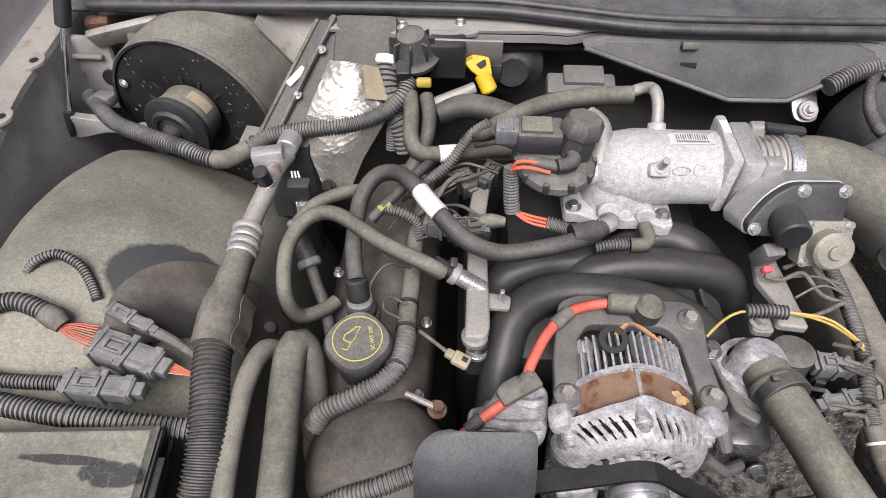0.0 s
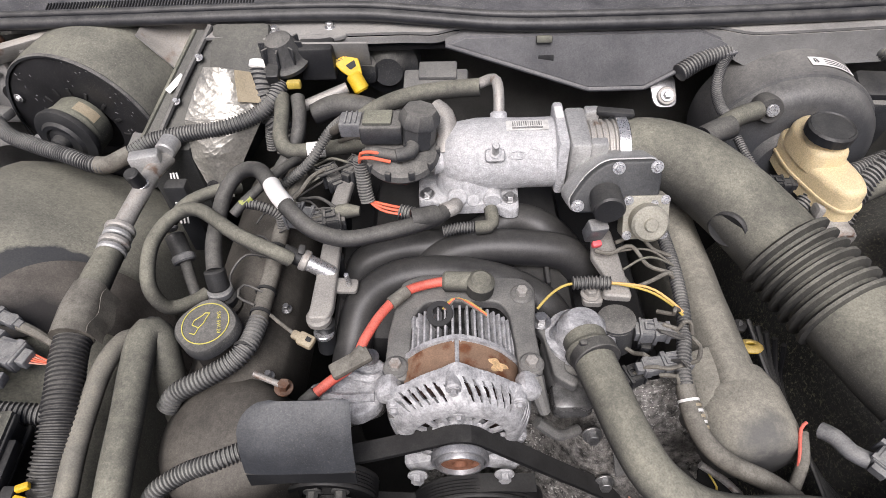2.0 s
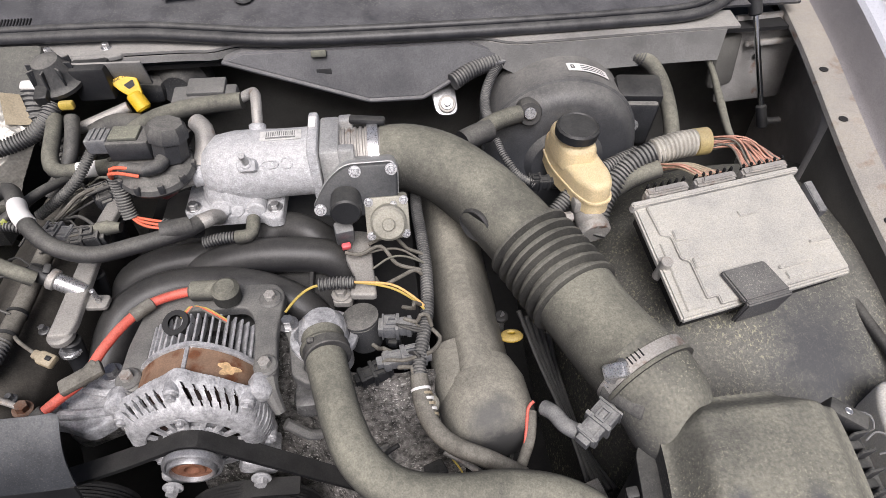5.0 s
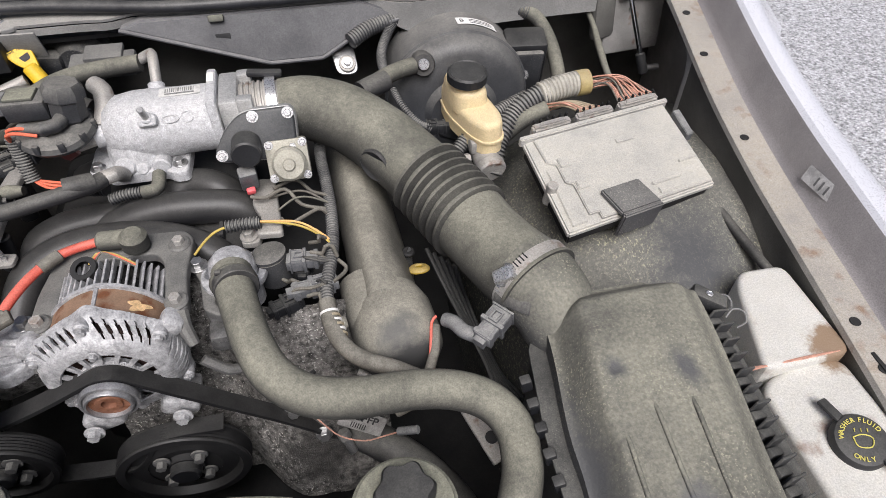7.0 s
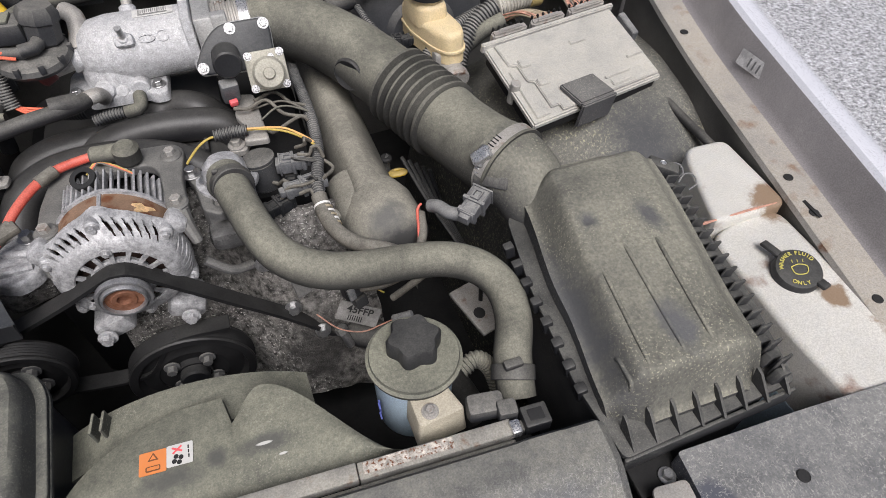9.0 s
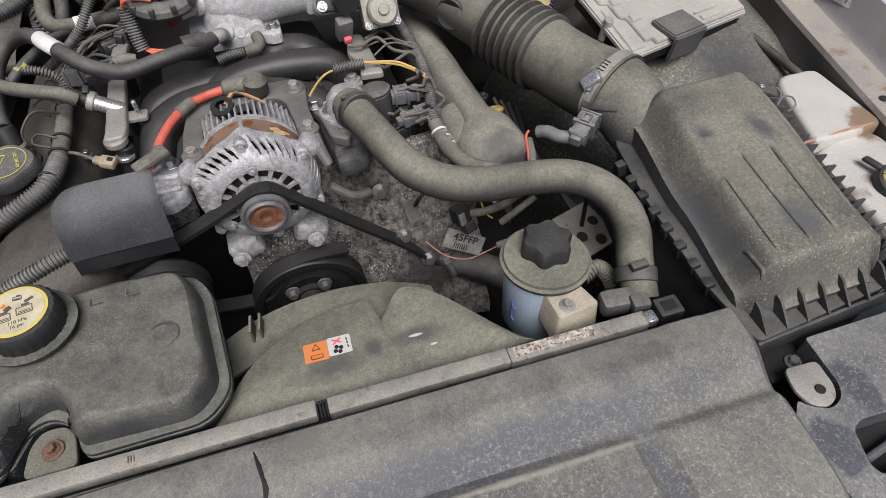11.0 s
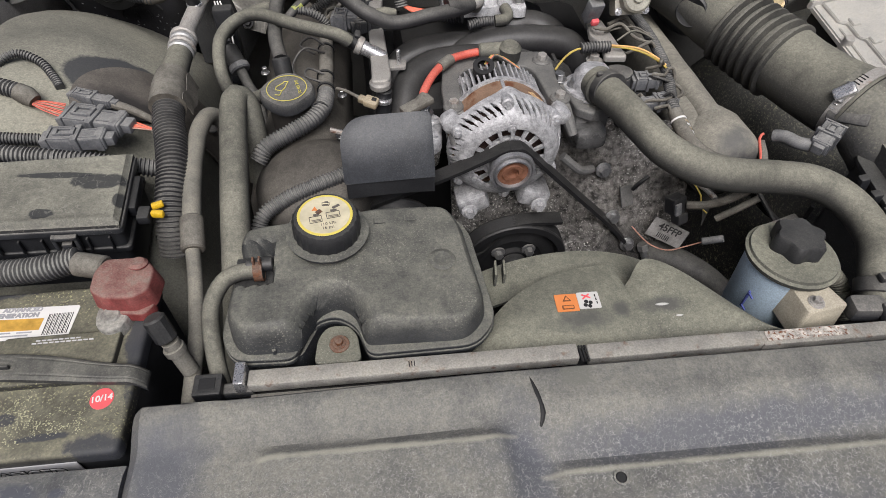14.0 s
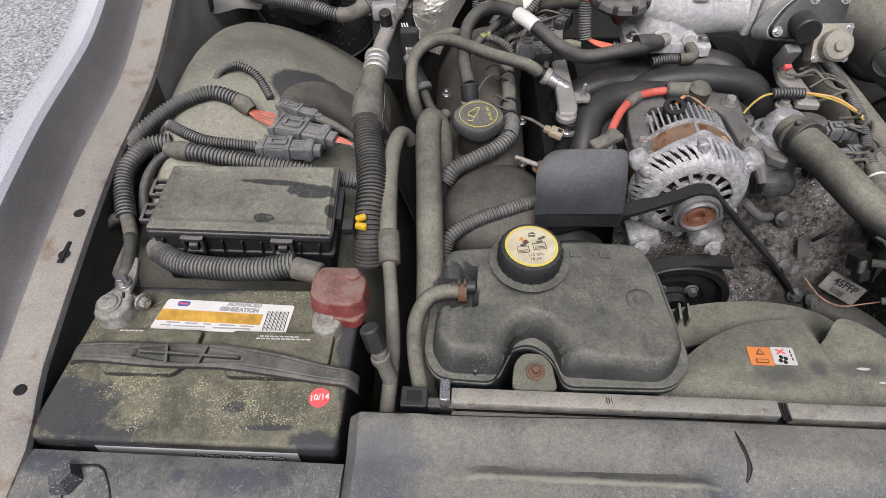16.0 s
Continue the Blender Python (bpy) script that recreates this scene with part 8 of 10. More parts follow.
part("lower_case", slab([(0.02, 0.02), (0.98, 0.02), (0.98, 0.98), (0.02, 0.98)], -0.032, -0.014), M_DARK, ec)
part("lid", slab([(0.16, 0.10), (0.22, 0.10), (0.22, 0.03), (0.98, 0.03), (0.98, 0.97), (0.06, 0.97), (0.07, 0.70), (0.12, 0.66), (0.12, 0.46), (0.16, 0.42)], -0.004, 0.0015, 0.0012), M_PCM, ec)
part("step", slab([(0.04, 0.05), (0.14, 0.05), (0.14, 0.40), (0.05, 0.64)], -0.004, -0.001, 0.001), M_PCM, ec)
part("slot", slab([(0.54, 0.68), (0.66, 0.68), (0.66, 0.74), (0.54, 0.74)], 0.0015, 0.003, 0.0008), M_PCM, ec)
part("slot", slab([(0.62, 0.06), (0.78, 0.06), (0.78, 0.13), (0.62, 0.13)], 0.0015, 0.004, 0.001), M_PCM, ec)
for u0, v0, u1, v1 in ((0.13, 0.60, 0.20, 0.70), (0.17, 0.34, 0.25, 0.43), (0.60, 0.16, 0.80, 0.19), (0.84, 0.30, 0.97, 0.33)):
    part("casting_step", slab([(u0, v0), (u1, v0), (u1, v1), (u0, v1)], 0.0012, 0.0045, 0.001), M_PCM, ec)
M_PAD = pm("grey_black_pad", (0.07, 0.07, 0.075), 0.6, dust=0.35, specks=0.6)
pad = part("label_block", slab([(0.32, -0.03), (0.58, -0.03), (0.52, 0.25), (0.27, 0.25)], 0.0015, 0.010, 0.002), M_PAD, ec, "dark plastic retaining block")
part("block_front", slab([(0.32, -0.065), (0.585, -0.065), (0.58, -0.025), (0.32, -0.025)], -0.034, 0.0095, 0.002), M_PAD, pad)
part("rear_lip", slab([(-0.02, 0.98), (1.02, 0.98), (1.02, 1.03), (-0.02, 1.03)], -0.010, 0.004, 0.0015), M_PCM, ec)
part("post", rod(quad(0.03, 0.45) + QN * -0.03, quad(0.03, 0.45) + QN * 0.006, 0.0075, 12, 0.001), M_ALUDIM, ec)
part("side_clip", slab([(1.0, 0.55), (1.05, 0.55), (1.06, 0.86), (1.01, 0.86)], -0.012, 0.003, 0.001), M_COIL, ec)
for u0, u1 in ((0.08, 0.34), (0.38, 0.64), (0.68, 0.97)):
    cn = thing("module_plug", quad((u0 + u1) / 2, 1.1), "grey multi-pin plug on the control module", "connector", "module plugs")
    part("body", slab([(u0, 1.035), (u1, 1.035), (u1, 1.12), (u0, 1.12)], -0.012, 0.007, 0.003), M_ALUDIM, cn)
    part("lever", slab([(u0 + 0.03, 1.04), (u1 - 0.03, 1.04), (u1 - 0.05, 1.10), (u0 + 0.05, 1.10)], 0.007, 0.011, 0.002), M_ALUDIM, cn, "pale locking lever")
    for k in range(6):
        uu = u0 + 0.02 + (u1 - u0 - 0.04) * k / 5
        part("tooth", slab([(uu, 1.12), (uu + 0.012, 1.12), (uu + 0.012, 1.15), (uu, 1.15)], -0.004, 0.009, 0.0008), M_DARK, cn)
hose("module_loom", [(0.672, 0.50, 0.82), (0.690, 0.535, 0.856), (0.728, 0.566, 0.880), (0.768, 0.578, 0.896), (0.80, 0.582, 0.902), (0.838, 0.584, 0.904)], 0.0165, M_LOOM, "thick corrugated loom to the control module", "wire loom", (0.0058, 0.0028), seg=20)
hose("loom_tape", [(0.768, 0.578, 0.897), (0.80, 0.582, 0.903), (0.828, 0.584, 0.905)], 0.0182, pm("worn_white_loom", (0.42, 0.40, 0.35), 0.6, dust=0.3, scale=40), "worn pale stretch of the module loom", "wire loom", (0.0058, 0.0022), seg=20)
tagged(part("loom_end", lathe([(0.015, 0), (0.0195, 0.001), (0.0195, 0.020), (0.016, 0.021), (0.015, 0)], (0.826, 0.584, 0.905), (1, 0.05, 0), 24), pm("dirty_ochre_collar", (0.40, 0.31, 0.13), 0.6, dust=0.4, scale=50), None), "dirty yellow end collar of the loom", "collar")
rnd = random.Random(9)
for k in range(22):
    a = Vector((0.842, 0.584, 0.904)) + Vector((0, rnd.uniform(-0.010, 0.010), rnd.uniform(-0.010, 0.010)))
    e = quad(0.70 + 0.26 * k / 22, 1.13) + QN * 0.004
    mid = a.lerp(e, 0.45) + Vector((0.012, 0.004, 0.012 + rnd.uniform(-0.004, 0.006)))
    hose("module_wire", [a, mid, e], 0.0012, M_COPPER if k % 4 else M_TAPE, "thin salmon wire fanning into the module plug", "wire", seg=6, group="module wires")
for k in range(12):
    e = quad(0.42 + 0.16 * k / 12, 1.13) + QN * 0.004
    a = Vector((0.772, 0.556, 0.888)) + Vector((rnd.uniform(-0.008, 0.008), 0, rnd.uniform(-0.006, 0.006)))
    hose("module_wire", [a, a.lerp(e, 0.5) + Vector((0, 0, 0.008)), e], 0.0013, M_COPPER if k % 2 else M_BEIGE, "thin salmon wire fanning into the module plug", "wire", seg=6, group="module wires")
hose("branch_loom", [(0.70, 0.545, 0.855), (0.735, 0.552, 0.875), (0.772, 0.556, 0.886)], 0.013, M_RUBBER, "dusty branch loom at the control module", "wire loom", seg=14)
hose("branch_loom", [(0.62, 0.53, 0.84), (0.66, 0.555, 0.868), (0.70, 0.570, 0.882), (0.75, 0.588, 0.89)], 0.0105, M_LOOM, "thin corrugated loom near the booster", "wire loom", (0.0042, 0.002))
hose("fender_cable", [(0.905, 0.800, 0.935), (0.912, 0.765, 0.930), (0.912, 0.727, 0.920), (0.898, 0.660, 0.911), (0.888, 0.591, 0.900), (0.899, 0.542, 0.892), (0.918, 0.515, 0.885), (0.935, 0.48, 0.86)], [0.0042, 0.0045, 0.0048, 0.0062, 0.0050, 0.0036, 0.0036, 0.0036], M_RUBBER, "grey cable hanging by the fender", "cable")
hose("fender_cable", [(0.935, 0.60, 0.84), (0.955, 0.45, 0.84), (0.955, 0.33, 0.835), (0.962, 0.22, 0.83)], 0.0065, M_RUBBERB, "black cable along the fender apron", "cable")

# ---- brake booster ----
bo = thing("brake_booster", (0.645, 0.72, 0.8), "dusty black vacuum brake booster", "brake booster")
part("drum", lathe([(0, 0.0), (0.050, 0.0), (0.056, 0.006), (0.060, 0.010), (0.096, 0.013), (0.108, 0.019), (0.114, 0.030), (0.1155, 0.045), (0.119, 0.047), (0.119, 0.053), (0.1155, 0.056), (0.1150, 0.13), (0.09, 0.15), (0, 0.15)], (0.648, 0.628, 0.846), (0.04, 1, 0.03), 64), M_BRAKE, bo)
def on_drum(a, y, h=0.0):
    """A point on the booster's drum at an angle from its top."""
    return Vector((0.652 + (0.1158 + h) * math.sin(a), y, 0.8485 + (0.1158 + h) * math.cos(a)))


lb = part("label", sheet(lambda u, v: on_drum(0.02 + 0.58 * u, 0.694 + 0.020 * v, 0.0006), 14, 2, thick=-0.0004), M_LABEL, bo, "white label with a code letter and printed lines")
lettering("B", 0.013, Matrix.Translation(on_drum(0.09, 0.704, 0.0012)) @ turn(0, 5, 0), M_INK, lb)
for k in range(3):
    part("print", sheet(lambda u, v: on_drum(0.20 + 0.34 * u, 0.698 + 0.005 * k + 0.0018 * v, 0.0009), 8, 1, thick=-0.0002), M_INK, lb)
part("check_valve", lathe([(0.0, 0.010), (0.008, 0.010), (0.009, 0.007), (0.016, 0.007), (0.018, 0.0), (0.018, -0.02)], (0.588, 0.640, 0.935), (-0.1, -1, 0.35), 28), M_RUBBERB, bo, "rubber check valve with a bright nut")
part("check_nut", disc(0.0085, 0.005, (0.587, 0.632, 0.940), (-0.1, -1, 0.35), 0.001, 20), M_ZINC, bo)
hose("booster_hose", [(0.585, 0.638, 0.936), (0.565, 0.630, 0.937), (0.545, 0.618, 0.938), (0.525, 0.603, 0.938)], 0.0125, M_RUBBER, "dusty rubber booster vacuum hose", seg=16)
hose("booster_hose", [(0.538, 0.606, 0.936), (0.515, 0.595, 0.936), (0.498, 0.585, 0.935)], 0.0155, M_RUBBERB, "dusty rubber booster vacuum hose joint", seg=16)
hose("sensor_lead", [(0.545, 0.593, 0.928), (0.553, 0.566, 0.918), (0.570, 0.548, 0.90), (0.590, 0.540, 0.89)], 0.005, M_LOOM, "thin corrugated lead to the master cylinder", "wire", (0.003, 0.0014))
connector("fluid_sensor_plug", (0.598, 0.545, 0.888), (0.034, 0.020, 0.018), 175, "black fluid level plug", mat=M_BLACK)
mc = thing("master_cylinder", (0.655, 0.54, 0.83), "dull cast brake master cylinder", "master cylinder")
part("body", rod((0.652, 0.635, 0.868), (0.660, 0.500, 0.838), 0.0205, 24, 0.004), M_ALUDIM, mc)
part("nose", rod((0.660, 0.505, 0.839), (0.661, 0.490, 0.836), 0.0225, 24, 0.003), M_ALUDIM, mc)
part("port", rod((0.632, 0.515, 0.848), (0.615, 0.512, 0.850), 0.008, 6), M_ALUDIM, mc)
part("boss", rbox((0.645, 0.527, 0.862), (0.022, 0.022, 0.022), 0.005), M_ALUDIM, mc)
part("line", tube([(0.62, 0.513, 0.85), (0.60, 0.52, 0.852), (0.585, 0.54, 0.85), (0.57, 0.56, 0.83)], 0.0045, 10), M_STEEL, mc)
rv = thing("brake_fluid_reservoir", (0.645, 0.565, 0.88), "aged cream plastic brake fluid reservoir with a black cap", "reservoir")
RO = [(0.612, 0.640), (0.636, 0.655), (0.660, 0.645), (0.674, 0.590), (0.683, 0.535), (0.676, 0.508), (0.648, 0.503), (0.632, 0.528), (0.612, 0.590)]
part("body", prism(RO, 0.862, 0.912, 0.010, 0.026, seg=5, top=0.97), M_CREAM, rv)
part("lower_seam", prism([(0.645 + (x - 0.645) * 1.05, 0.575 + (y - 0.575) * 1.03) for x, y in RO], 0.880, 0.884, 0.001, 0.026), M_CREAM, rv)
part("shoulder", prism([(0.612, 0.628), (0.640, 0.645), (0.664, 0.636), (0.670, 0.590), (0.668, 0.556), (0.622, 0.552), (0.612, 0.590)], 0.90, 0.936, 0.012, 0.022, seg=5, top=0.93), M_CREAM, rv)
part("neck", disc(0.024, 0.020, (0.640, 0.585, 0.928), (0.03, -0.05, 1), 0.002, 32), M_CREAM, rv)
part("cap", lathe([(0.0255, 0), (0.0290, 0.002), (0.0290, 0.014), (0.0265, 0.017), (0.0245, 0.0155), (0, 0.0155)], (0.640, 0.584, 0.940), (0.03, -0.05, 1), 60, wob=0.012, lobes=20), M_BLACK, rv, "black ribbed cap")

# cluster behind the module
abm = thing("valve_block", (0.79, 0.70, 0.83), "dark plastic and metal block by the firewall", "valve block")
part("body", rbox((0.785, 0.715, 0.865), (0.07, 0.05, 0.13), 0.008, (12, 0, -8)), M_BLACK, abm)
part("cover", rbox((0.785, 0.690, 0.87), (0.05, 0.02, 0.09), 0.006, (12, 0, -8)), M_PLASTIC, abm)
part("screw", bolt((0.775, 0.676, 0.872), (0, -1, 0.3), 0.006, 0.006), M_ZINC, abm)
part("bracket", rbox((0.745, 0.690, 0.85), (0.03, 0.04, 0.07), 0.004, (12, 0, -8)), M_PLASTIC, abm)
hose("cowl_loom", [(0.50, 0.720, 0.942), (0.535, 0.737, 0.952), (0.580, 0.752, 0.957), (0.630, 0.760, 0.960), (0.69, 0.768, 0.960), (0.745, 0.764, 0.955), (0.785, 0.752, 0.95), (0.800, 0.746, 0.945)], 0.0120, M_LOOM, "thick corrugated loom along the cowl", "wire loom", (0.0048, 0.0020), seg=18)
hose("harness_sleeve", [(0.780, 0.753, 0.951), (0.800, 0.746, 0.945), (0.818, 0.733, 0.931), (0.832, 0.704, 0.902), (0.828, 0.648, 0.872), (0.81, 0.61, 0.85)], 0.0118, M_RUBBER, "smooth grey sleeve where the cowl loom turns down", "wire loom", seg=18)
hose("cowl_branch", [(0.582, 0.755, 0.955), (0.562, 0.730, 0.945), (0.545, 0.690, 0.937), (0.540, 0.650, 0.933), (0.545, 0.615, 0.935)], 0.0068, M_LOOM, "thin corrugated loom beside the booster", "wire loom", (0.0034, 0.0016))
for k in range(2):
    hose("firewall_hose", [(0.742 + 0.02 * k, 0.69, 0.85), (0.738 + 0.02 * k, 0.72, 0.885), (0.745 + 0.02 * k, 0.745, 0.905), (0.76 + 0.02 * k, 0.75, 0.88), (0.768 + 0.02 * k, 0.74, 0.84)], 0.0085, M_RUBBERB, "black hose looping by the firewall", seg=14)

# ---- power steering reservoir ----
pr = thing("steering_fluid_reservoir", (0.47, 0.02, 0.76), "pale steering fluid reservoir with a star-shaped black cap", "reservoir")
part("bottle", lathe([(0, 0), (0.036, 0.0), (0.040, 0.006), (0.043, 0.10)], (0.456, 0.020, 0.745), (0.03, 0.05, 1), 40), M_BLUEW, pr, "bluish translucent bottle")
part("lid", lathe([(0.042, 0), (0.0485, 0.001), (0.0495, 0.006), (0.0465, 0.008), (0.0455, 0.011), (0.030, 0.013), (0, 0.014)], (0.460, 0.024, 0.842), (0.03, 0.05, 1), 48), M_SHROUD, pr, "dusty domed lid")
part("cap", lathe([(0.022, 0), (0.026, 0.002), (0.026, 0.018), (0.0235, 0.022), (0, 0.024)], (0.462, 0.030, 0.853), (0.03, 0.05, 1), 72, wob=0.10, lobes=6), M_BLACK, pr)
part("bracket", prism([(0.438, -0.002), (0.480, 0.000), (0.494, -0.046), (0.440, -0.052)], 0.80, 0.842, 0.0025, 0.006, top=0.88, seg=2), pm("dirty_cream_bracket", (0.46, 0.42, 0.33), 0.5, scale=20, dust=0.35, dust_col=(0.32, 0.29, 0.22)), pr, "cream plastic mounting bracket")
part("washer", disc(0.0085, 0.002, (0.457, -0.036, 0.8415), (0, 0, 1), 0.0005, 20), M_ALUDIM, pr)
part("bolt", bolt((0.457, -0.036, 0.843), r=0.0045, h=0.005), M_ALUDIM, pr)
part("level_marks", join(rbox((0.4155, 0.005, 0.80), (0.002, 0.003, 0.028), 0.0005), rbox((0.4145, 0.0, 0.812), (0.002, 0.008, 0.002), 0.0005), rbox((0.4145, 0.0, 0.79), (0.002, 0.008, 0.002), 0.0005)), M_BLUEL, pr)
hose("return_hose", [(0.505, 0.03, 0.80), (0.525, 0.035, 0.805), (0.54, 0.025, 0.79), (0.545, 0.0, 0.76)], 0.0095, M_RUBBER, "ribbed return hose beside the reservoir", "hose", (0.004, 0.0016))
bk2 = thing("frame_bracket", (0.59, 0.15, 0.7), "dull steel frame bracket deep under the hose", "bracket")
part("plate", rbox((0.590, 0.155, 0.72), (0.07, 0.075, 0.006), 0.002, (10, 8, 20)), M_ALUDIM, bk2)
for a, b in ((0.575, 0.14), (0.605, 0.165), (0.60, 0.13)):
    part("hole", disc(0.008, 0.002, (a, b, 0.7225 + (a - 0.59) * -0.14), (0.1, -0.15, 1), 0.0005, 16), M_INK, bk2)
part("pin", rod((0.585, 0.160, 0.72), (0.580, 0.155, 0.79), 0.003, 8), M_DARK, bk2)
cl2 = thing("hose_support", (0.505, -0.03, 0.82), "dusty black plastic hose support on the shroud", "clip")
part("body", join(rbox((0.505, -0.035, 0.840), (0.038, 0.024, 0.022), 0.006, (0, 0, -8)), rbox((0.522, -0.048, 0.846), (0.02, 0.018, 0.018), 0.004, (0, 0, -8))), M_PLASTIC, cl2)

# ---- cowl, windscreen ----
def cowl_y(x):
    return 0.778 - 0.030 * smooth(0.10, 0.33, x) + 0.010 * smooth(0.6, 0.9, x)


def ledge_y(x):
    return cowl_y(x) - 0.012 + 0.020 * smooth(0.15, 0.20, x) * (1 - smooth(0.54, 0.60, x))


M_LEDGE = pm("dusty_grey_cowl_paint", (0.20, 0.20, 0.195), 0.55, 0.0, dust=0.7, dust_col=(0.36, 0.345, 0.31), scale=9)
cw = thing("cowl", (0.2, 0.8, 0.95), "dusty grey cowl panel below the windscreen", "cowl")
part("top_ledge", sheet(lambda u, v: (-0.17 + 1.11 * u, ledge_y(-0.17 + 1.11 * u) + (0.030 + cowl_y(-0.17 + 1.11 * u) - ledge_y(-0.17 + 1.11 * u)) * v, 0.9935 - 0.008 * u + 0.004 * v), 90, 3, thick=-0.004), M_LEDGE, cw)
part("rear_shelf", sheet(lambda u, v: (-0.55 + 1.6 * u, cowl_y(-0.55 + 1.6 * u) + 0.028 + 0.14 * v, 0.998 + 0.035 * v), 50, 4, thick=-0.004), pm("weathered_cowl_grille", (0.035, 0.036, 0.042), 0.35, dust=0.35, dust_col=(0.25, 0.245, 0.24), scale=20, specks=0.4), cw, "black cowl grille shelf")
for k in range(70):
    x = -0.42 + 0.0045 * k
    if x < -0.06:
        part("grille_bar", rbox((x, cowl_y(x) + 0.062, 1.012), (0.0018, 0.024, 0.002), 0.0004, (14, 0, 0)), M_INK, cw)
part("front_lip", sheet(lambda u, v: (-0.16 + 1.08 * u, ledge_y(-0.16 + 1.08 * u) - 0.001 - 0.001 * v, 0.991 - 0.006 * u - (0.010 + 0.040 * smooth(0.62, 0.72, u)) * v), 90, 4, thick=-0.002), M_LEDGE, cw)
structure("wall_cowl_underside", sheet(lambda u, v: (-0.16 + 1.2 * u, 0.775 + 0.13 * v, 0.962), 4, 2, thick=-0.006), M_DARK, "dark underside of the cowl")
SE = [(-0.50, 0.800, 1.012), (-0.30, 0.797, 1.012), (-0.10, 0.793, 1.013), (0.05, 0.786, 1.013), (0.15, 0.772, 1.010), (0.25, 0.756, 1.007), (0.36, 0.752, 1.005), (0.55, 0.752, 1.003), (0.75, 0.758, 1.001), (0.88, 0.765, 1.004), (0.95, 0.80, 1.02)]
hose("weather_seal", SE, 0.0085, M_SEAL, "black rubber hood seal along the cowl", "weather seal", seg=16)
hose("weather_seal", [(x, y + 0.020, z + 0.003) for x, y, z in SE], 0.006, M_SEAL, "thin rubber bead behind the hood seal", "weather seal", seg=12)
wsn = thing("windscreen", (0.21, 1.1, 1.05), "dark tinted windscreen with dust and water spots", "windscreen")
part("glass", sheet(lambda u, v: (-0.50 + 1.45 * u, 0.885 + 0.02 * math.cos((u - 0.5) * 2.5) + 0.62 * v, 1.035 + 0.36 * v), 24, 4, thick=0.005), pm("spotted_dark_glass", (0.012, 0.013, 0.015), 0.08, scale=30, specks=0.7, coat=1.0, bump=0.0), wsn)
wp_ = thing("wiper", (0.3, 0.88, 1.03), "black windscreen wiper arm and blade", "wiper")
part("arm", tube([(0.08, 0.868, 1.030), (0.30, 0.880, 1.042), (0.55, 0.895, 1.052)], 0.007, 10), M_BLACK, wp_)
part("blade", rbox((0.42, 0.905, 1.050), (0.55, 0.010, 0.012), 0.003, (0, -1, 1.5)), M_BLACK, wp_)
part("pivot", disc(0.016, 0.014, (0.20, 0.862, 1.022), (0, -0.3, 1), 0.004, 24), M_STEEL, wp_)

# black drain tray
tr = thing("cowl_tray", (0.35, 0.73, 0.93), "dusty black plastic cowl drain tray", "cowl tray")
TR = [(0.165, 0.745, 0.988), (0.194, 0.750, 0.9965), (0.517, 0.750, 0.993), (0.550, 0.7475, 0.980), (0.584, 0.745, 0.964), (0.515, 0.735, 0.954), (0.448, 0.723, 0.922), (0.368, 0.723, 0.923)]
M_TRAY = pm("dusty_blue_grey_tray", (0.075, 0.077, 0.085), 0.5, dust=0.75, dust_col=(0.27, 0.265, 0.255), scale=8)
bm = bmesh.new()
a_ = [bm.verts.new(p) for p in TR]
b_ = [bm.verts.new((p[0], p[1] + 0.03, p[2] - 0.004)) for p in TR]
bm.faces.new(a_)
bm.faces.new(b_[::-1])
for i in range(len(TR)):
    bm.faces.new((a_[i], b_[i], b_[(i + 1) % len(TR)], a_[(i + 1) % len(TR)]))
bmesh.ops.recalc_face_normals(bm, faces=bm.faces[:])
bmesh.ops.bevel(bm, geom=[e for e in bm.edges if e.verts[0] in a_ and e.verts[1] in a_], offset=0.003, segments=2, affect='EDGES')
part("panel", bm, M_TRAY, tr)
for i, j in ((0, 7), (7, 6), (6, 5), (5, 4)):
    part("rim", rod(Vector(TR[i]) + Vector((0, -0.002, 0.0)), Vector(TR[j]) + Vector((0, -0.002, 0.0)), 0.0034, 10), M_TRAY, tr)
part("clip", rbox((0.302, 0.7465, 0.990), (0.022, 0.010, 0.016), 0.002, (62, 0, 0)), M_SHROUD, tr)
part("clip_notch", prism([(-0.010, -0.008), (0.012, -0.012), (0.012, 0.010), (-0.010, 0.008)], -0.001, 0.0015, 0.0004, 0.001, m=Matrix.Translation((0.305, 0.7425, 0.972)) @ turn(66, 0, 0)), M_BLACK, tr)
ey = thing("tray_bolt", (0.483, 0.722, 0.9), "bare metal eyelet bracket with a bolt", "bracket")
part("tab", prism([(-0.017, -0.016), (0.017, -0.016), (0.014, 0.034), (-0.024, 0.034)], -0.003, 0.0, 0.001, 0.014, m=Matrix.Translation((0.483, 0.724, 0.904)) @ turn(40, 0, 0)), M_STEEL, ey)
part("grommet", disc(0.0135, 0.004, (0.483, 0.722, 0.906), (0, -0.64, 0.77), 0.001, 24), M_ALUDIM, ey)
part("bolt", bolt((0.483, 0.7195, 0.909), (0, -0.64, 0.77), 0.006, 0.006), M_STEEL, ey)
br = thing("cowl_bracket", (-0.03, 0.78, 0.99), "dusty grey metal cowl bracket with two bolts", "bracket")
part("plate", prism([(-0.092, 0.760), (0.000, 0.752), (0.034, 0.762), (0.040, 0.808), (-0.092, 0.812)], 0.990, 0.996, 0.002, 0.008, m=Matrix.Translation((0, 0, 0))), M_LEDGE, br)
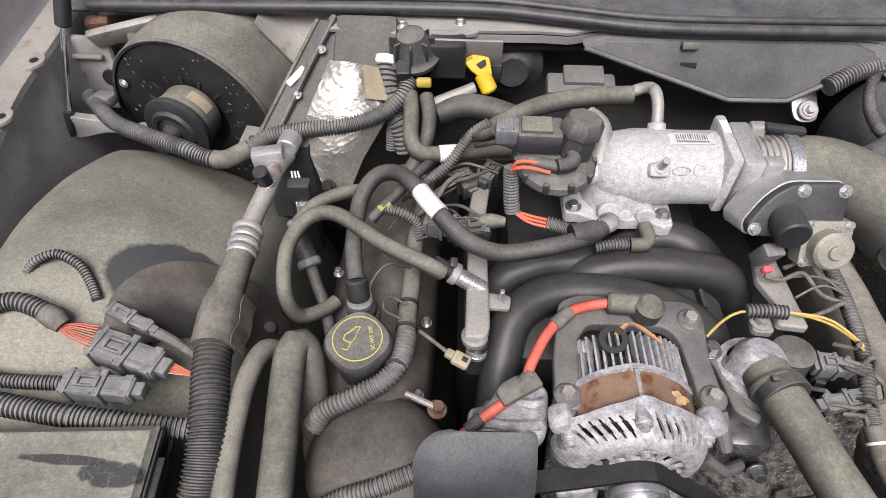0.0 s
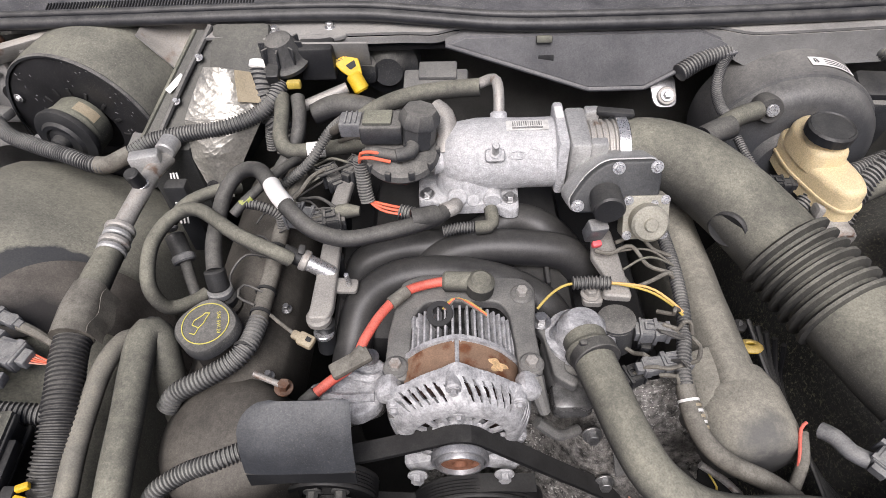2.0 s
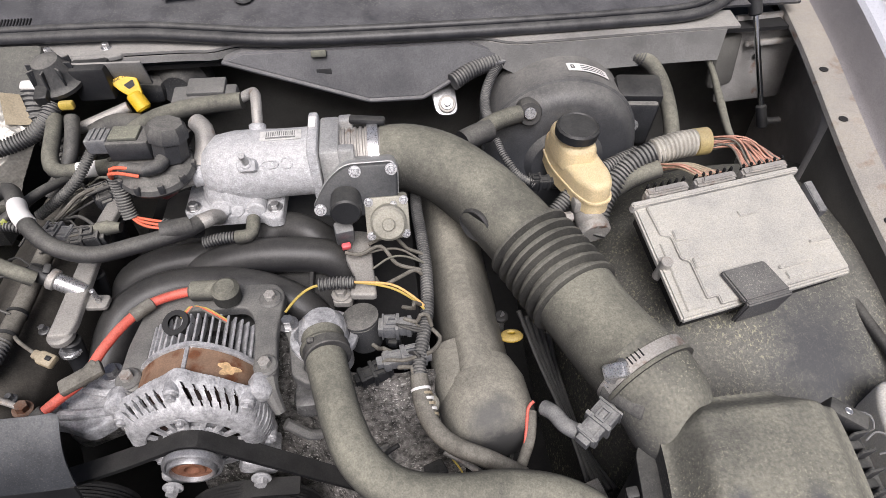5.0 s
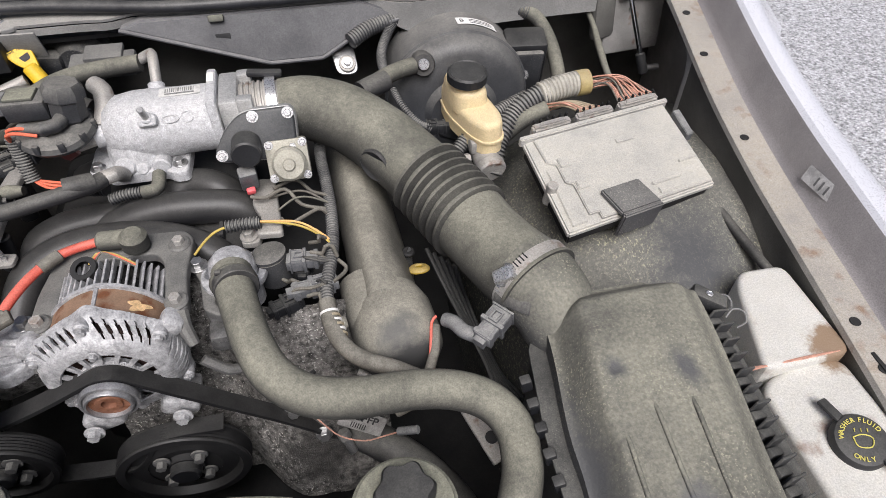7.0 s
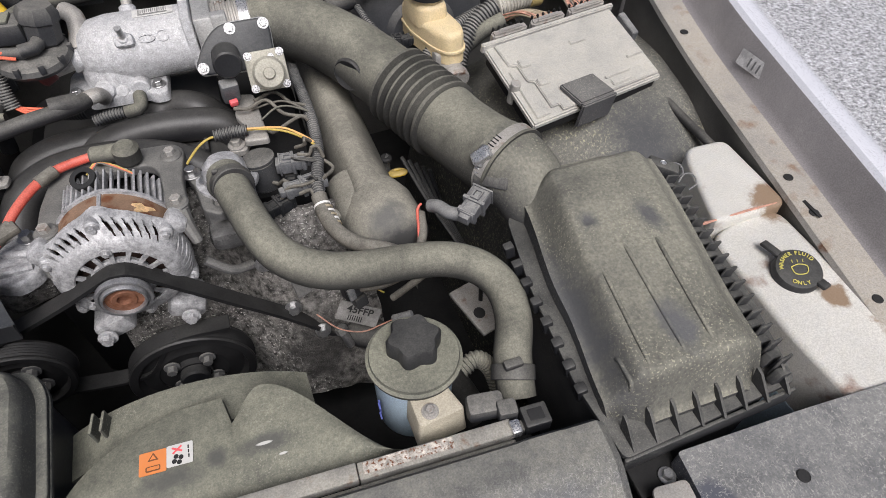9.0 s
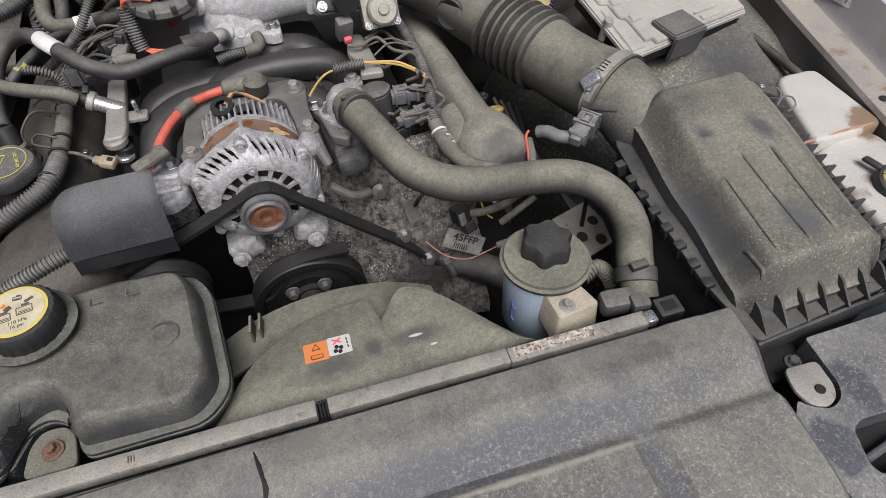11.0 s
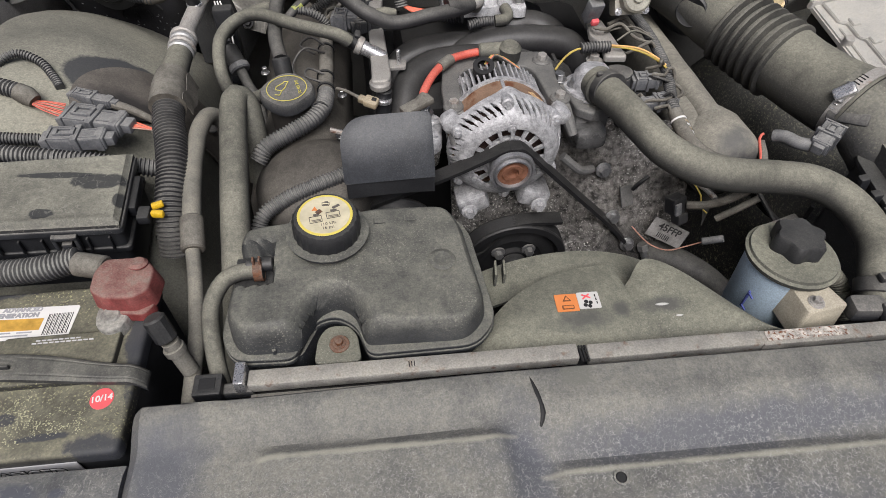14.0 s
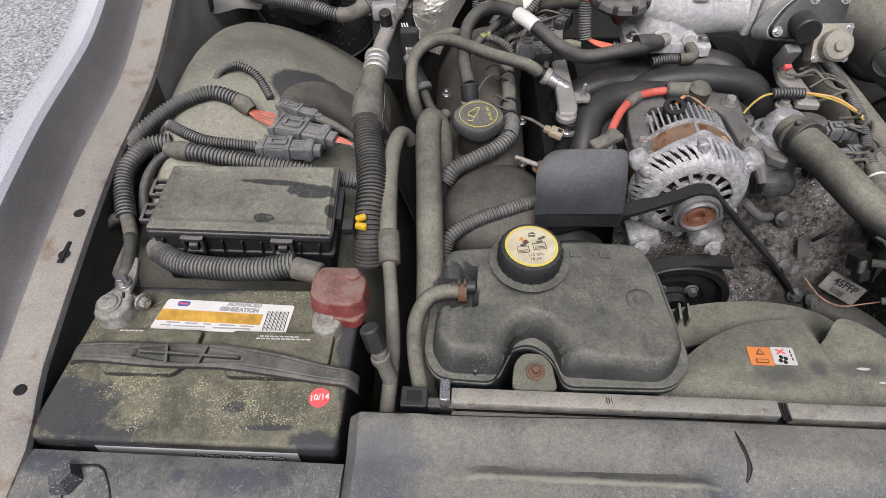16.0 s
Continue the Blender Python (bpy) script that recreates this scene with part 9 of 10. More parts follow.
part("front", rbox((0.002, 0.748, 0.976), (0.128, 0.004, 0.044), 0.0015, (16, 0, -3)), M_LEDGE, br)
for p in ((-0.069, 0.777, 0.996), (0.009, 0.783, 0.996)):
    part("bolt", bolt(p, r=0.005, h=0.007), M_ZINC, br)

# ---- heater box, blower ----
M_HBOX = pm("dusty_heater_box_plastic", (0.04, 0.041, 0.042), 0.5, dust=0.6, dust_col=(0.20, 0.196, 0.165), scale=12, specks=0.2)
hb2 = thing("heater_box", (-0.15, 0.72, 0.8), "dusty black heater box beside the firewall", "heater box")
def hbq(u, v):
    a, b, c, d = Vector((-0.262, 0.640, 0.905)), Vector((-0.195, 0.645, 0.895)), Vector((-0.105, 0.785, 0.990)), Vector((-0.185, 0.785, 1.0))
    return a * (1 - u) * (1 - v) + b * u * (1 - v) + c * u * v + d * (1 - u) * v
part("box", sheet(lambda u, v: hbq(u, v), 10, 14, skirt=0.14), M_HBOX, hb2)
part("rim", tube([hbq(0, 0.02), hbq(0, 0.5), hbq(0, 1)], 0.003, 8), M_SHROUD, hb2)
part("rim", tube([hbq(0.36, 0.08) + Vector((0, 0, 0.006)), hbq(0.34, 0.5) + Vector((0, 0, 0.010)), hbq(0.30, 1) + Vector((0, 0, 0.008))], 0.0045, 8), M_PLASTIC, hb2)
for v in (0.35, 0.72):
    part("screw", bolt(hbq(0.39, v) + Vector((0, 0, 0.010)), (0, -0.5, 1), 0.004, 0.004), M_ZINC, hb2)
lb = part("label", plate(hbq(0.16, 0.52) + Vector((0, 0, 0.005)), 0.009, 0.032, turn(-4, 28, -32) @ turn(30, 0, 0)), M_LABEL, hb2, "white printed label")
part("upper_box", rbox((-0.118, 0.760, 0.965), (0.085, 0.09, 0.05), 0.008, (32, 0, -3)), M_HBOX, hb2)
fo_ = thing("foil_wrap", (-0.14, 0.68, 0.85), "crinkled silver foil insulation wrapped round the heater box", "insulation")


def foil(u, v):
    """Foil draped down the heater box: full at its middle, gathered to a point below."""
    rows = ((0.0, (-0.176, 0.618, 0.838), (-0.146, 0.618, 0.826)), (0.22, (-0.190, 0.632, 0.890), (-0.120, 0.640, 0.880)), (0.55, (-0.190, 0.655, 0.940), (-0.086, 0.662, 0.930)), (1.0, (-0.160, 0.706, 0.990), (-0.104, 0.706, 0.981)))
    i = 0 if v < 0.22 else 1 if v < 0.55 else 2
    k = smooth(0, 1, (v - rows[i][0]) / (rows[i + 1][0] - rows[i][0])) * 0.5 + 0.5 * (v - rows[i][0]) / (rows[i + 1][0] - rows[i][0])
    a, b = Vector(rows[i][1]).lerp(Vector(rows[i + 1][1]), k), Vector(rows[i][2]).lerp(Vector(rows[i + 1][2]), k)
    n_ = Vector((0.15, -0.75, 0.62))
    w = 0.0030 * noise.noise((u * 2 + v * 2, v * 3 - u * 2, 7))
    w += 0.0011 * (1 - abs(noise.noise((u * 2.0 - v * 3, v * 12 + u * 4, 2)))) ** 6 + 0.0006 * (1 - abs(noise.noise((u * 4 + v * 6, v * 24 - u * 6, 5)))) ** 5
    w += 0.0002 * noise.noise((u * 14, v * 40, 9))
    return a.lerp(b, u) + n_ * (0.014 * math.sin(math.pi * u) * smooth(0, 0.3, v) - 0.012 + w)


part("sheet", sheet(foil, 90, 160, thick=-0.001), M_FOIL, fo_)
part("backing", sheet(lambda u, v: Vector(foil(0.72 + 0.34 * u, 0.72 + 0.26 * v)) + Vector((0.004, -0.003, 0.003)), 8, 8, thick=-0.001), M_BEIGE, fo_, "torn beige backing at the foil's upper corner")
part("bolt", bolt((-0.171, 0.625, 0.842), (0, -0.8, 0.6), 0.006, 0.006), M_DARK, fo_)
bw = thing("blower_housing", (-0.37, 0.85, 0.8), "dusty black drum-shaped heater blower housing", "blower")
BA = Vector((0.2517, 0.9678, 0.0)).normalized()
BC = Vector((-0.373, 0.7215, 0.879))
MC = BC + Vector((0.006, 0, 0.020))


def on_face(a, r, k=0.0):
    """A point at an angle and radius in the blower's face plane, k along its axis."""
    side_ = BA.cross(Vector((0, 0, 1))).normalized()
    return BC + (side_ * math.cos(a) + Vector((0, 0, 1)) * math.sin(a)) * r + BA * k


part("drum", lathe([(0.1240, 0.0), (0.1270, 0.003), (0.1295, 0.02), (0.1345, 0.17)], BC, BA, 72), pm("olive_dusty_drum", (0.07, 0.07, 0.066), 0.6, dust=0.85, dust_col=(0.25, 0.245, 0.195), scale=14, specks=0.3, grain=420, bump=0.3), bw)
part("face", lathe([(0, 0.018), (0.047, 0.018), (0.051, 0.0045), (0.056, 0.003), (0.120, 0.002), (0.1250, 0.004)], BC, BA, 72), pm("speckled_black_face", (0.016, 0.016, 0.018), 0.4, dust=0.1, scale=30, specks=0.1), bw, "black face plate with pale flecks")
part("rim", lathe([(0.1225, -0.001), (0.126, -0.002), (0.128, 0.002), (0.126, 0.006)], BC, BA, 72), M_PLASTIC, bw)
for a in (2.72, 6.18, 4.6):
    part("screw", bolt(on_face(a, 0.109, -0.001), -BA, 0.0045, 0.003), M_ZINC, bw)
fr_ = random.Random(8)
for k in range(60):
    a, r = fr_.uniform(0, math.tau), fr_.uniform(0.062, 0.120)
    part("fleck", rbox(on_face(a, r, 0.0018), (0.0016 + fr_.uniform(0, 0.003), 0.001, 0.0014), 0.0004, (0, fr_.uniform(0, 90), -15)), M_COIL, bw)
for k in range(16):
    a = math.tau * k / 16
    part("vent_slot", rbox(on_face(a, 0.066, 0.002), (0.013, 0.003, 0.005), 0.001, (0, math.degrees(-a), -15)), M_INK, bw)
part("motor", lathe([(0.0415, -0.044), (0.0440, -0.040), (0.0440, -0.030), (0.0425, -0.0285), (0.0425, -0.006), (0.0400, -0.001), (0.020, 0.002)], MC, BA, 40), M_SHROUD, bw, "dusty metal blower motor can")
part("motor_flange", lathe([(0.034, -0.054), (0.041, -0.053), (0.0475, -0.050), (0.0485, -0.046), (0.0475, -0.041), (0.042, -0.040)], MC, BA, 40), M_BLACK, bw)
part("motor_end", lathe([(0, -0.068), (0.009, -0.068), (0.013, -0.065), (0.014, -0.057), (0.022, -0.0545), (0.024, -0.058), (0.030, -0.058), (0.035, -0.053)], MC, BA, 32), M_BLACK, bw)
part("motor_label", sheet(lambda u, v: MC + BA * (-0.027 + 0.017 * v) + (BA.cross(Vector((0, 0, 1))) * math.sin(0.35 + 0.8 * u) + Vector((0, 0, 1)) * math.cos(0.35 + 0.8 * u)) * 0.0431, 10, 2), M_BEIGE, bw, "yellowed motor label")
part("motor_plug", rbox(on_face(3.2, 0.056, -0.030), (0.034, 0.016, 0.016), 0.004, (0, 0, 12)), M_COIL, bw)
hose("blower_loom", [(-0.525, 0.742, 0.905), (-0.510, 0.726, 0.902), (-0.468, 0.684, 0.903), (-0.412, 0.652, 0.907), (-0.352, 0.625, 0.908), (-0.318, 0.612, 0.903), (-0.294, 0.611, 0.902), (-0.265, 0.626, 0.908), (-0.236, 0.644, 0.915), (-0.184, 0.652, 0.920), (-0.134, 0.655, 0.926), (-0.093, 0.670, 0.932), (-0.067, 0.684, 0.948), (-0.057, 0.705, 0.960)], 0.0105, M_LOOM, "long grey corrugated loom to the blower", "wire loom", (0.0042, 0.0022), seg=16)
tagged(part("loom_tape", tube([(-0.310, 0.6115, 0.9025), (-0.294, 0.611, 0.902), (-0.265, 0.626, 0.908)], 0.0122, 14), M_TAPE, None), "dusty tape on the blower loom", "tape")
bb = thing("loom_bracket", (-0.285, 0.66, 0.87), "small steel bracket with a hole below the loom", "bracket")
part("tab", prism([(-0.022, -0.014), (0.014, -0.016), (0.020, 0.018), (-0.006, 0.022)], 0, 0.003, 0.0008, 0.003, m=Matrix.Translation((-0.278, 0.668, 0.885)) @ turn(38, 0, 0)), M_BRK, bb)
part("hole", disc(0.005, 0.001, (-0.276, 0.668, 0.889), (0, -0.62, 0.79)), M_INK, bb)

# ---- left rear corner: struts ----
def strut(top_, low_, label):
    th = thing("gas_strut", low_, label, "gas strut", "hood struts")
    t_, l_ = Vector(top_), Vector(low_)
    j = l_.lerp(t_, 0.62)
    part("rod", rod(l_, j, 0.0045, 14), M_CHROME, th, "polished rod")
    part("cylinder", rod(j, t_, 0.0105, 18, 0.002), M_BLACK, th, "black gas cylinder")
    part("end_fitting", rod(l_ - (t_ - l_).normalized() * 0.02, l_ + (t_ - l_).normalized() * 0.018, 0.0085, 14, 0.002), M_BLACK, th)
    part("ball_stud", rod(l_ + Vector((0, 0, -0.012)), l_ + Vector((-0.035 if low_[0] < 0 else 0.035, 0.0, -0.012)), 0.006, 12), M_STEEL, th)
    return th


strut((-0.504, 0.790, 1.078), (-0.5555, 0.712, 0.880), "gas strut holding the hood, black cylinder and bright rod")
strut((0.940, 0.822, 1.075), (1.000, 0.722, 0.838), "gas strut holding the hood, black cylinder and bright rod")
M_FBR = pm("dusty_inner_body_paint", (0.30, 0.295, 0.285), 0.5, 0.1, dust=0.6, dust_col=(0.34, 0.315, 0.27), scale=12, rust=0.05)
fbk = thing("fender_brace", (-0.5, 0.72, 0.8), "dusty stamped steel brace at the hood strut", "bracket")
part("panel", rbox((-0.545, 0.800, 0.905), (0.090, 0.014, 0.115), 0.010, (-8, 0, -4)), M_FBR, fbk)
part("arm", prism([(-0.625, 0.893), (-0.555, 0.893), (-0.486, 0.882), (-0.462, 0.870), (-0.468, 0.860), (-0.505, 0.864), (-0.548, 0.853), (-0.625, 0.848)], -0.006, 0.006, 0.002, 0.008, m=Matrix.Translation((0, 0.715, 0)) @ turn(90, 0, 0)), M_FBR, fbk, "dusty strut arm")
part("side_hole", disc(0.014, 0.004, (-0.512, 0.792, 0.902), (0, -1, 0.1), 0.001, 20), M_INK, fbk)
part("panel_step", rbox((-0.545, 0.791, 0.938), (0.070, 0.008, 0.007), 0.003, (-8, 0, -4)), M_FBR, fbk)
part("panel_hole", disc(0.004, 0.002, (-0.560, 0.792, 0.916), (0, -1, 0.1), 0.0005, 14), M_INK, fbk)
part("bolt", bolt((-0.573, 0.672, 0.862), (0, -0.8, 0.6), 0.008, 0.009), M_BRK, fbk)
part("slot_plate", rbox((-0.590, 0.680, 0.858), (0.045, 0.012, 0.04), 0.004, (-30, 0, 0)), M_FBR, fbk)
part("clip", rbox((-0.500, 0.735, 0.905), (0.03, 0.02, 0.016), 0.004, (0, 0, -20)), M_BRK, fbk)
fbr = thing("fender_brace", (0.96, 0.78, 0.8), "dusty stamped steel panel behind the hood strut", "bracket")
part("panel", rbox((0.965, 0.800, 0.880), (0.120, 0.014, 0.150), 0.006, (-8, 0, 4)), M_FBR, fbr)
part("panel_step", rbox((0.965, 0.788, 0.915), (0.080, 0.010, 0.010), 0.003, (-8, 0, 4)), M_FBR, fbr)
part("panel_hole", disc(0.005, 0.002, (0.955, 0.790, 0.890), (0, -1, 0.1), 0.0005, 14), M_INK, fbr)
part("pocket", rbox((0.90, 0.79, 0.885), (0.05, 0.02, 0.09), 0.01, (-8, 0, 20)), M_BODYD, fbr)
hn = thing("hinge_assembly", (-0.47, 0.82, 0.98), "silver painted hood hinge with rust stains", "hinge")
part("plate", rbox((-0.455, 0.800, 0.975), (0.12, 0.012, 0.035), 0.004, (30, -8, 12)), M_PAINTD, hn)
part("bracket", rbox((-0.455, 0.806, 0.966), (0.03, 0.02, 0.03), 0.008, (20, 0, 30)), M_PAINTD, hn)
part("stain", rbox((-0.50, 0.80, 0.985), (0.035, 0.02, 0.02), 0.008, (20, 0, 12)), M_RUST, hn, "rust-stained pivot")
structure("trim_cowl_corner", sheet(lambda u, v: (-0.27 + 0.12 * u, 0.775 + 0.06 * v, 1.0 - 0.09 * (1 - v) * (1 - abs(2 * u - 1))), 8, 6, thick=-0.003), M_PAINTD, "dusty silver cowl corner")

# ---- throttle side of the firewall: vacuum unit, dipstick ----
vu = thing("vacuum_solenoid", (-0.06, 0.74, 0.93), "ribbed black solenoid valve on the firewall", "solenoid")
part("bell", lathe([(0.034, 0.0), (0.035, 0.006), (0.030, 0.010), (0.028, 0.014), (0.018, 0.040), (0.010, 0.044), (0, 0.045)], (-0.055, 0.738, 0.955), (-0.1, -0.15, 1), 32), M_PLASTIC, vu)
for k in range(8):
    a = math.tau * k / 8
    part("rib", rbox((-0.055 + 0.024 * math.cos(a) - 0.003, 0.735 + 0.024 * math.sin(a), 0.977), (0.012, 0.003, 0.024), 0.001, (0, 0, math.degrees(a))), M_PLASTIC, vu)
part("frame", rbox((-0.012, 0.752, 0.955), (0.05, 0.05, 0.05), 0.004), M_BLACK, vu)
part("plug", rbox((-0.068, 0.708, 0.952), (0.018, 0.024, 0.03), 0.003, (20, 0, 0)), M_BLACK, vu)
part("yellow_band", rbox((-0.042, 0.700, 0.944), (0.02, 0.010, 0.012), 0.003), M_YELLOWD, vu)
td = thing("transmission_dipstick", (0.035, 0.735, 0.93), "bright yellow transmission fluid dipstick handle", "dipstick")
mD = Matrix.Translation((0.034, 0.738, 0.958)) @ turn(52, 0, 12)
part("handle", join(prism([(-0.022, 0.012), (0.010, 0.022), (0.016, 0.010), (0.018, -0.012), (0.006, -0.018), (-0.010, -0.004)], -0.003, 0.003, 0.0015, 0.004, m=mD)), M_YELLOW, td)
part("grip", rod(mD @ Vector((0.004, -0.008, -0.002)), mD @ Vector((0.014, -0.034, -0.004)), 0.0115, 18, 0.003), M_YELLOW, td)
part("hole", prism([(-0.004, 0.004), (0.010, 0.010), (0.011, 0.001), (0.002, -0.003)], 0.0031, 0.0036, 0, 0.002, m=mD), M_INK, td)
for k, ch in enumerate(("T", "R", "A", "N", "S", " ", "F", "L", "U", "I", "D")):
    if ch != " ":
        lettering(ch, 0.0046, mD @ Matrix.Translation((-0.018 + 0.0027 * k, 0.0105 + 0.0008 * k, 0.0033)) @ turn(0, 0, 17), M_INK, td)
part("tube", rod((0.030, 0.725, 0.935), (-0.04, 0.700, 0.92), 0.008, 16), M_ALUDIM, td, "bright dipstick tube")
lp = thing("wiper_motor", (0.10, 0.80, 0.9), "dusty round wiper motor housing on the firewall", "motor")
part("housing", lathe([(0.0, 0.0), (0.022, 0.0), (0.030, 0.012), (0.045, 0.020), (0.048, 0.05)], (0.085, 0.775, 0.925), (0, 1, -0.1), 32), M_PLASTIC, lp)
part("arm", rbox((0.02, 0.785, 0.93), (0.10, 0.04, 0.035), 0.01, (0, 5, 0)), M_PLASTIC, lp)
part("white_knob", lathe([(0.009, 0), (0.014, 0.001), (0.014, 0.005), (0, 0.006)], (0.086, 0.830, 0.918), (0, -0.8, 0.6), 24), M_LABEL, lp)
part("rusty_stud", bolt((0.072, 0.815, 0.935), (0, -0.8, 0.6), 0.007, 0.010), M_RUST, lp)
sb = thing("support_box", (0.15, 0.67, 0.95), "dusty grey module box behind the plenum", "module box")
part("box", rbox((0.160, 0.668, 0.975), (0.085, 0.035, 0.020), 0.004, (10, 0, -2)), M_BRK, sb)
part("lid", rbox((0.163, 0.676, 0.988), (0.050, 0.03, 0.008), 0.002, (10, 0, -2)), M_BRK, sb)
hose("heater_line", [(-0.056, 0.690, 0.948), (-0.053, 0.660, 0.940), (-0.052, 0.625, 0.926), (-0.038, 0.606, 0.920), (0.0, 0.612, 0.915), (0.04, 0.618, 0.916), (0.075, 0.62, 0.915)], 0.0105, M_RUBBER, "dusty rubber line with a white band", seg=16)
tagged(part("white_band", rod((-0.016, 0.6090, 0.9165), (0.008, 0.6135, 0.9150), 0.0112, 16), M_LABEL, None), "white paint band on the rubber line", "tape")
hose("heater_line", [(-0.035, 0.690, 0.945), (-0.030, 0.66, 0.935), (-0.035, 0.63, 0.915), (-0.06, 0.59, 0.89)], 0.0098, M_RUBBERB, "black rubber line near the firewall", seg=16)
hose("coolant_line", [(-0.02, 0.70, 0.91), (0.01, 0.705, 0.918), (0.04, 0.70, 0.92), (0.075, 0.69, 0.915), (0.11, 0.68, 0.90)], 0.017, M_RUBBERB, "thick black coolant line at the firewall", seg=18)
hose("ribbed_drain", [(-0.089, 0.738, 0.965), (-0.089, 0.709, 0.945), (-0.080, 0.695, 0.920), (-0.068, 0.683, 0.90), (-0.06, 0.67, 0.87)], 0.0175, M_LOOM, "thick black ribbed drain hose", "hose", (0.0062, 0.003), seg=18)
tagged(part("drain_collar", rod((-0.087, 0.742, 0.968), (-0.089, 0.732, 0.961), 0.0205, 22, 0.002), M_LABEL, None), "pale collar on the ribbed drain hose", "collar")
hose("thin_loom", [(0.045, 0.598, 0.975), (0.022, 0.597, 0.955), (-0.005, 0.578, 0.925), (-0.035, 0.568, 0.903), (-0.065, 0.56, 0.885)], 0.0062, M_LOOM, "thin dusty corrugated wire loom", "wire loom", (0.0036, 0.0018))
hose("thin_loom", [(-0.056, 0.702, 0.955), (-0.072, 0.685, 0.925), (-0.082, 0.68, 0.90), (-0.085, 0.67, 0.87)], 0.0075, M_LOOM, "thin dusty corrugated wire loom", "wire loom", (0.0036, 0.0018))
hose("taped_branch", [(0.05, 0.56, 0.995), (0.035, 0.575, 0.975), (0.028, 0.60, 0.955)], 0.0055, M_TAPE, "dusty taped wire branch", "wire")
connector("injector_plug", (-0.010, 0.498, 0.905), (0.040, 0.026, 0.026), 170, "dusty grey injector plug")
connector("injector_plug", (0.022, 0.490, 0.902), (0.046, 0.028, 0.026), 10, "dusty grey injector plug", mat=M_PLASTIC)
connector("injector_plug", (0.018, 0.578, 0.895), (0.038, 0.026, 0.026), 120, "dusty grey injector plug", mat=M_PLASTIC)
connector("injector_plug", (0.048, 0.582, 0.905), (0.036, 0.024, 0.024), 60, "dusty grey injector plug", mat=M_PLASTIC)
hose("rubber_cap", [(0.030, 0.500, 0.908), (0.048, 0.500, 0.910), (0.064, 0.499, 0.910)], [0.0085, 0.0095, 0.006], M_RUBBER, "dusty rubber nipple cap", "cap")
bp_ = thing("beige_plug", (0.012, 0.338, 0.87), "small beige plug hanging on a wire", "connector")
part("shell", rbox((0.014, 0.335, 0.878), (0.019, 0.015, 0.011), 0.003, (10, 10, -25)), M_BEIGE, bp_)
part("tail", rbox((0.003, 0.341, 0.879), (0.011, 0.010, 0.008), 0.002, (10, 10, -25)), M_BEIGE, bp_)
part("slot", rbox((0.018, 0.333, 0.8835), (0.006, 0.005, 0.002), 0.0005, (10, 10, -25)), M_INK, bp_)
hose("plug_wire", [(0.000, 0.343, 0.880), (-0.018, 0.356, 0.884), (-0.030, 0.368, 0.880)], 0.0022, M_TAPE, "thin dusty wire to the beige plug", "wire", seg=8)
hose("engine_loom", [(-0.030, 0.60, 0.88), (-0.035, 0.55, 0.878), (-0.042, 0.50, 0.875), (-0.043, 0.440, 0.873), (-0.045, 0.395, 0.872), (-0.044, 0.36, 0.876)], 0.0105, M_TAPE, "dusty taped engine loom on the valve cover", "wire loom")
hose("engine_loom", [(-0.044, 0.365, 0.876), (-0.049, 0.330, 0.879), (-0.064, 0.311, 0.875), (-0.092, 0.297, 0.868), (-0.122, 0.286, 0.858), (-0.135, 0.275, 0.845)], 0.0105, M_LOOM, "grey corrugated engine loom curving forward", "wire loom", (0.0042, 0.002))
hose("front_loom", [(-0.020, 0.232, 0.852), (-0.038, 0.224, 0.852), (-0.066, 0.213, 0.851), (-0.101, 0.204, 0.842), (-0.130, 0.187, 0.830), (-0.14, 0.16, 0.80)], 0.0090, M_LOOM, "grey corrugated loom in front of the valve cover", "wire loom", (0.004, 0.002))
for pts in ([(-0.044, 0.470, 0.884), (-0.062, 0.480, 0.892), (-0.078, 0.470, 0.886), (-0.058, 0.455, 0.880)], [(-0.044, 0.450, 0.884), (-0.070, 0.445, 0.896), (-0.088, 0.425, 0.884), (-0.085, 0.410, 0.872)],
            [(-0.045, 0.400, 0.882), (-0.066, 0.405, 0.890), (-0.070, 0.390, 0.888), (-0.050, 0.380, 0.884)], [(-0.040, 0.500, 0.886), (-0.020, 0.505, 0.898), (0.000, 0.498, 0.905)], [(-0.040, 0.490, 0.886), (-0.022, 0.490, 0.896), (-0.004, 0.490, 0.902)],
            [(-0.042, 0.512, 0.884), (-0.060, 0.520, 0.892), (-0.075, 0.512, 0.880)], [(-0.036, 0.545, 0.884), (-0.010, 0.560, 0.892), (0.010, 0.575, 0.895)]):
    hose("engine_wire", pts, 0.0016, M_RUBBERB, "thin dark wire branching from the engine loom", "wire", seg=8, group="engine wires")
for p in ((-0.045, 0.405, 0.8725), (-0.0445, 0.372, 0.875), (-0.052, 0.325, 0.8785), (-0.043, 0.470, 0.8745)):
    tagged(part("cable_tie", lathe([(0.0108, 0), (0.0122, 0), (0.0122, 0.004), (0.0108, 0.004)], p, (0.05, 1, 0), 16), M_BLACK, None), "black tie round the engine loom", "cable tie", "loom ties")
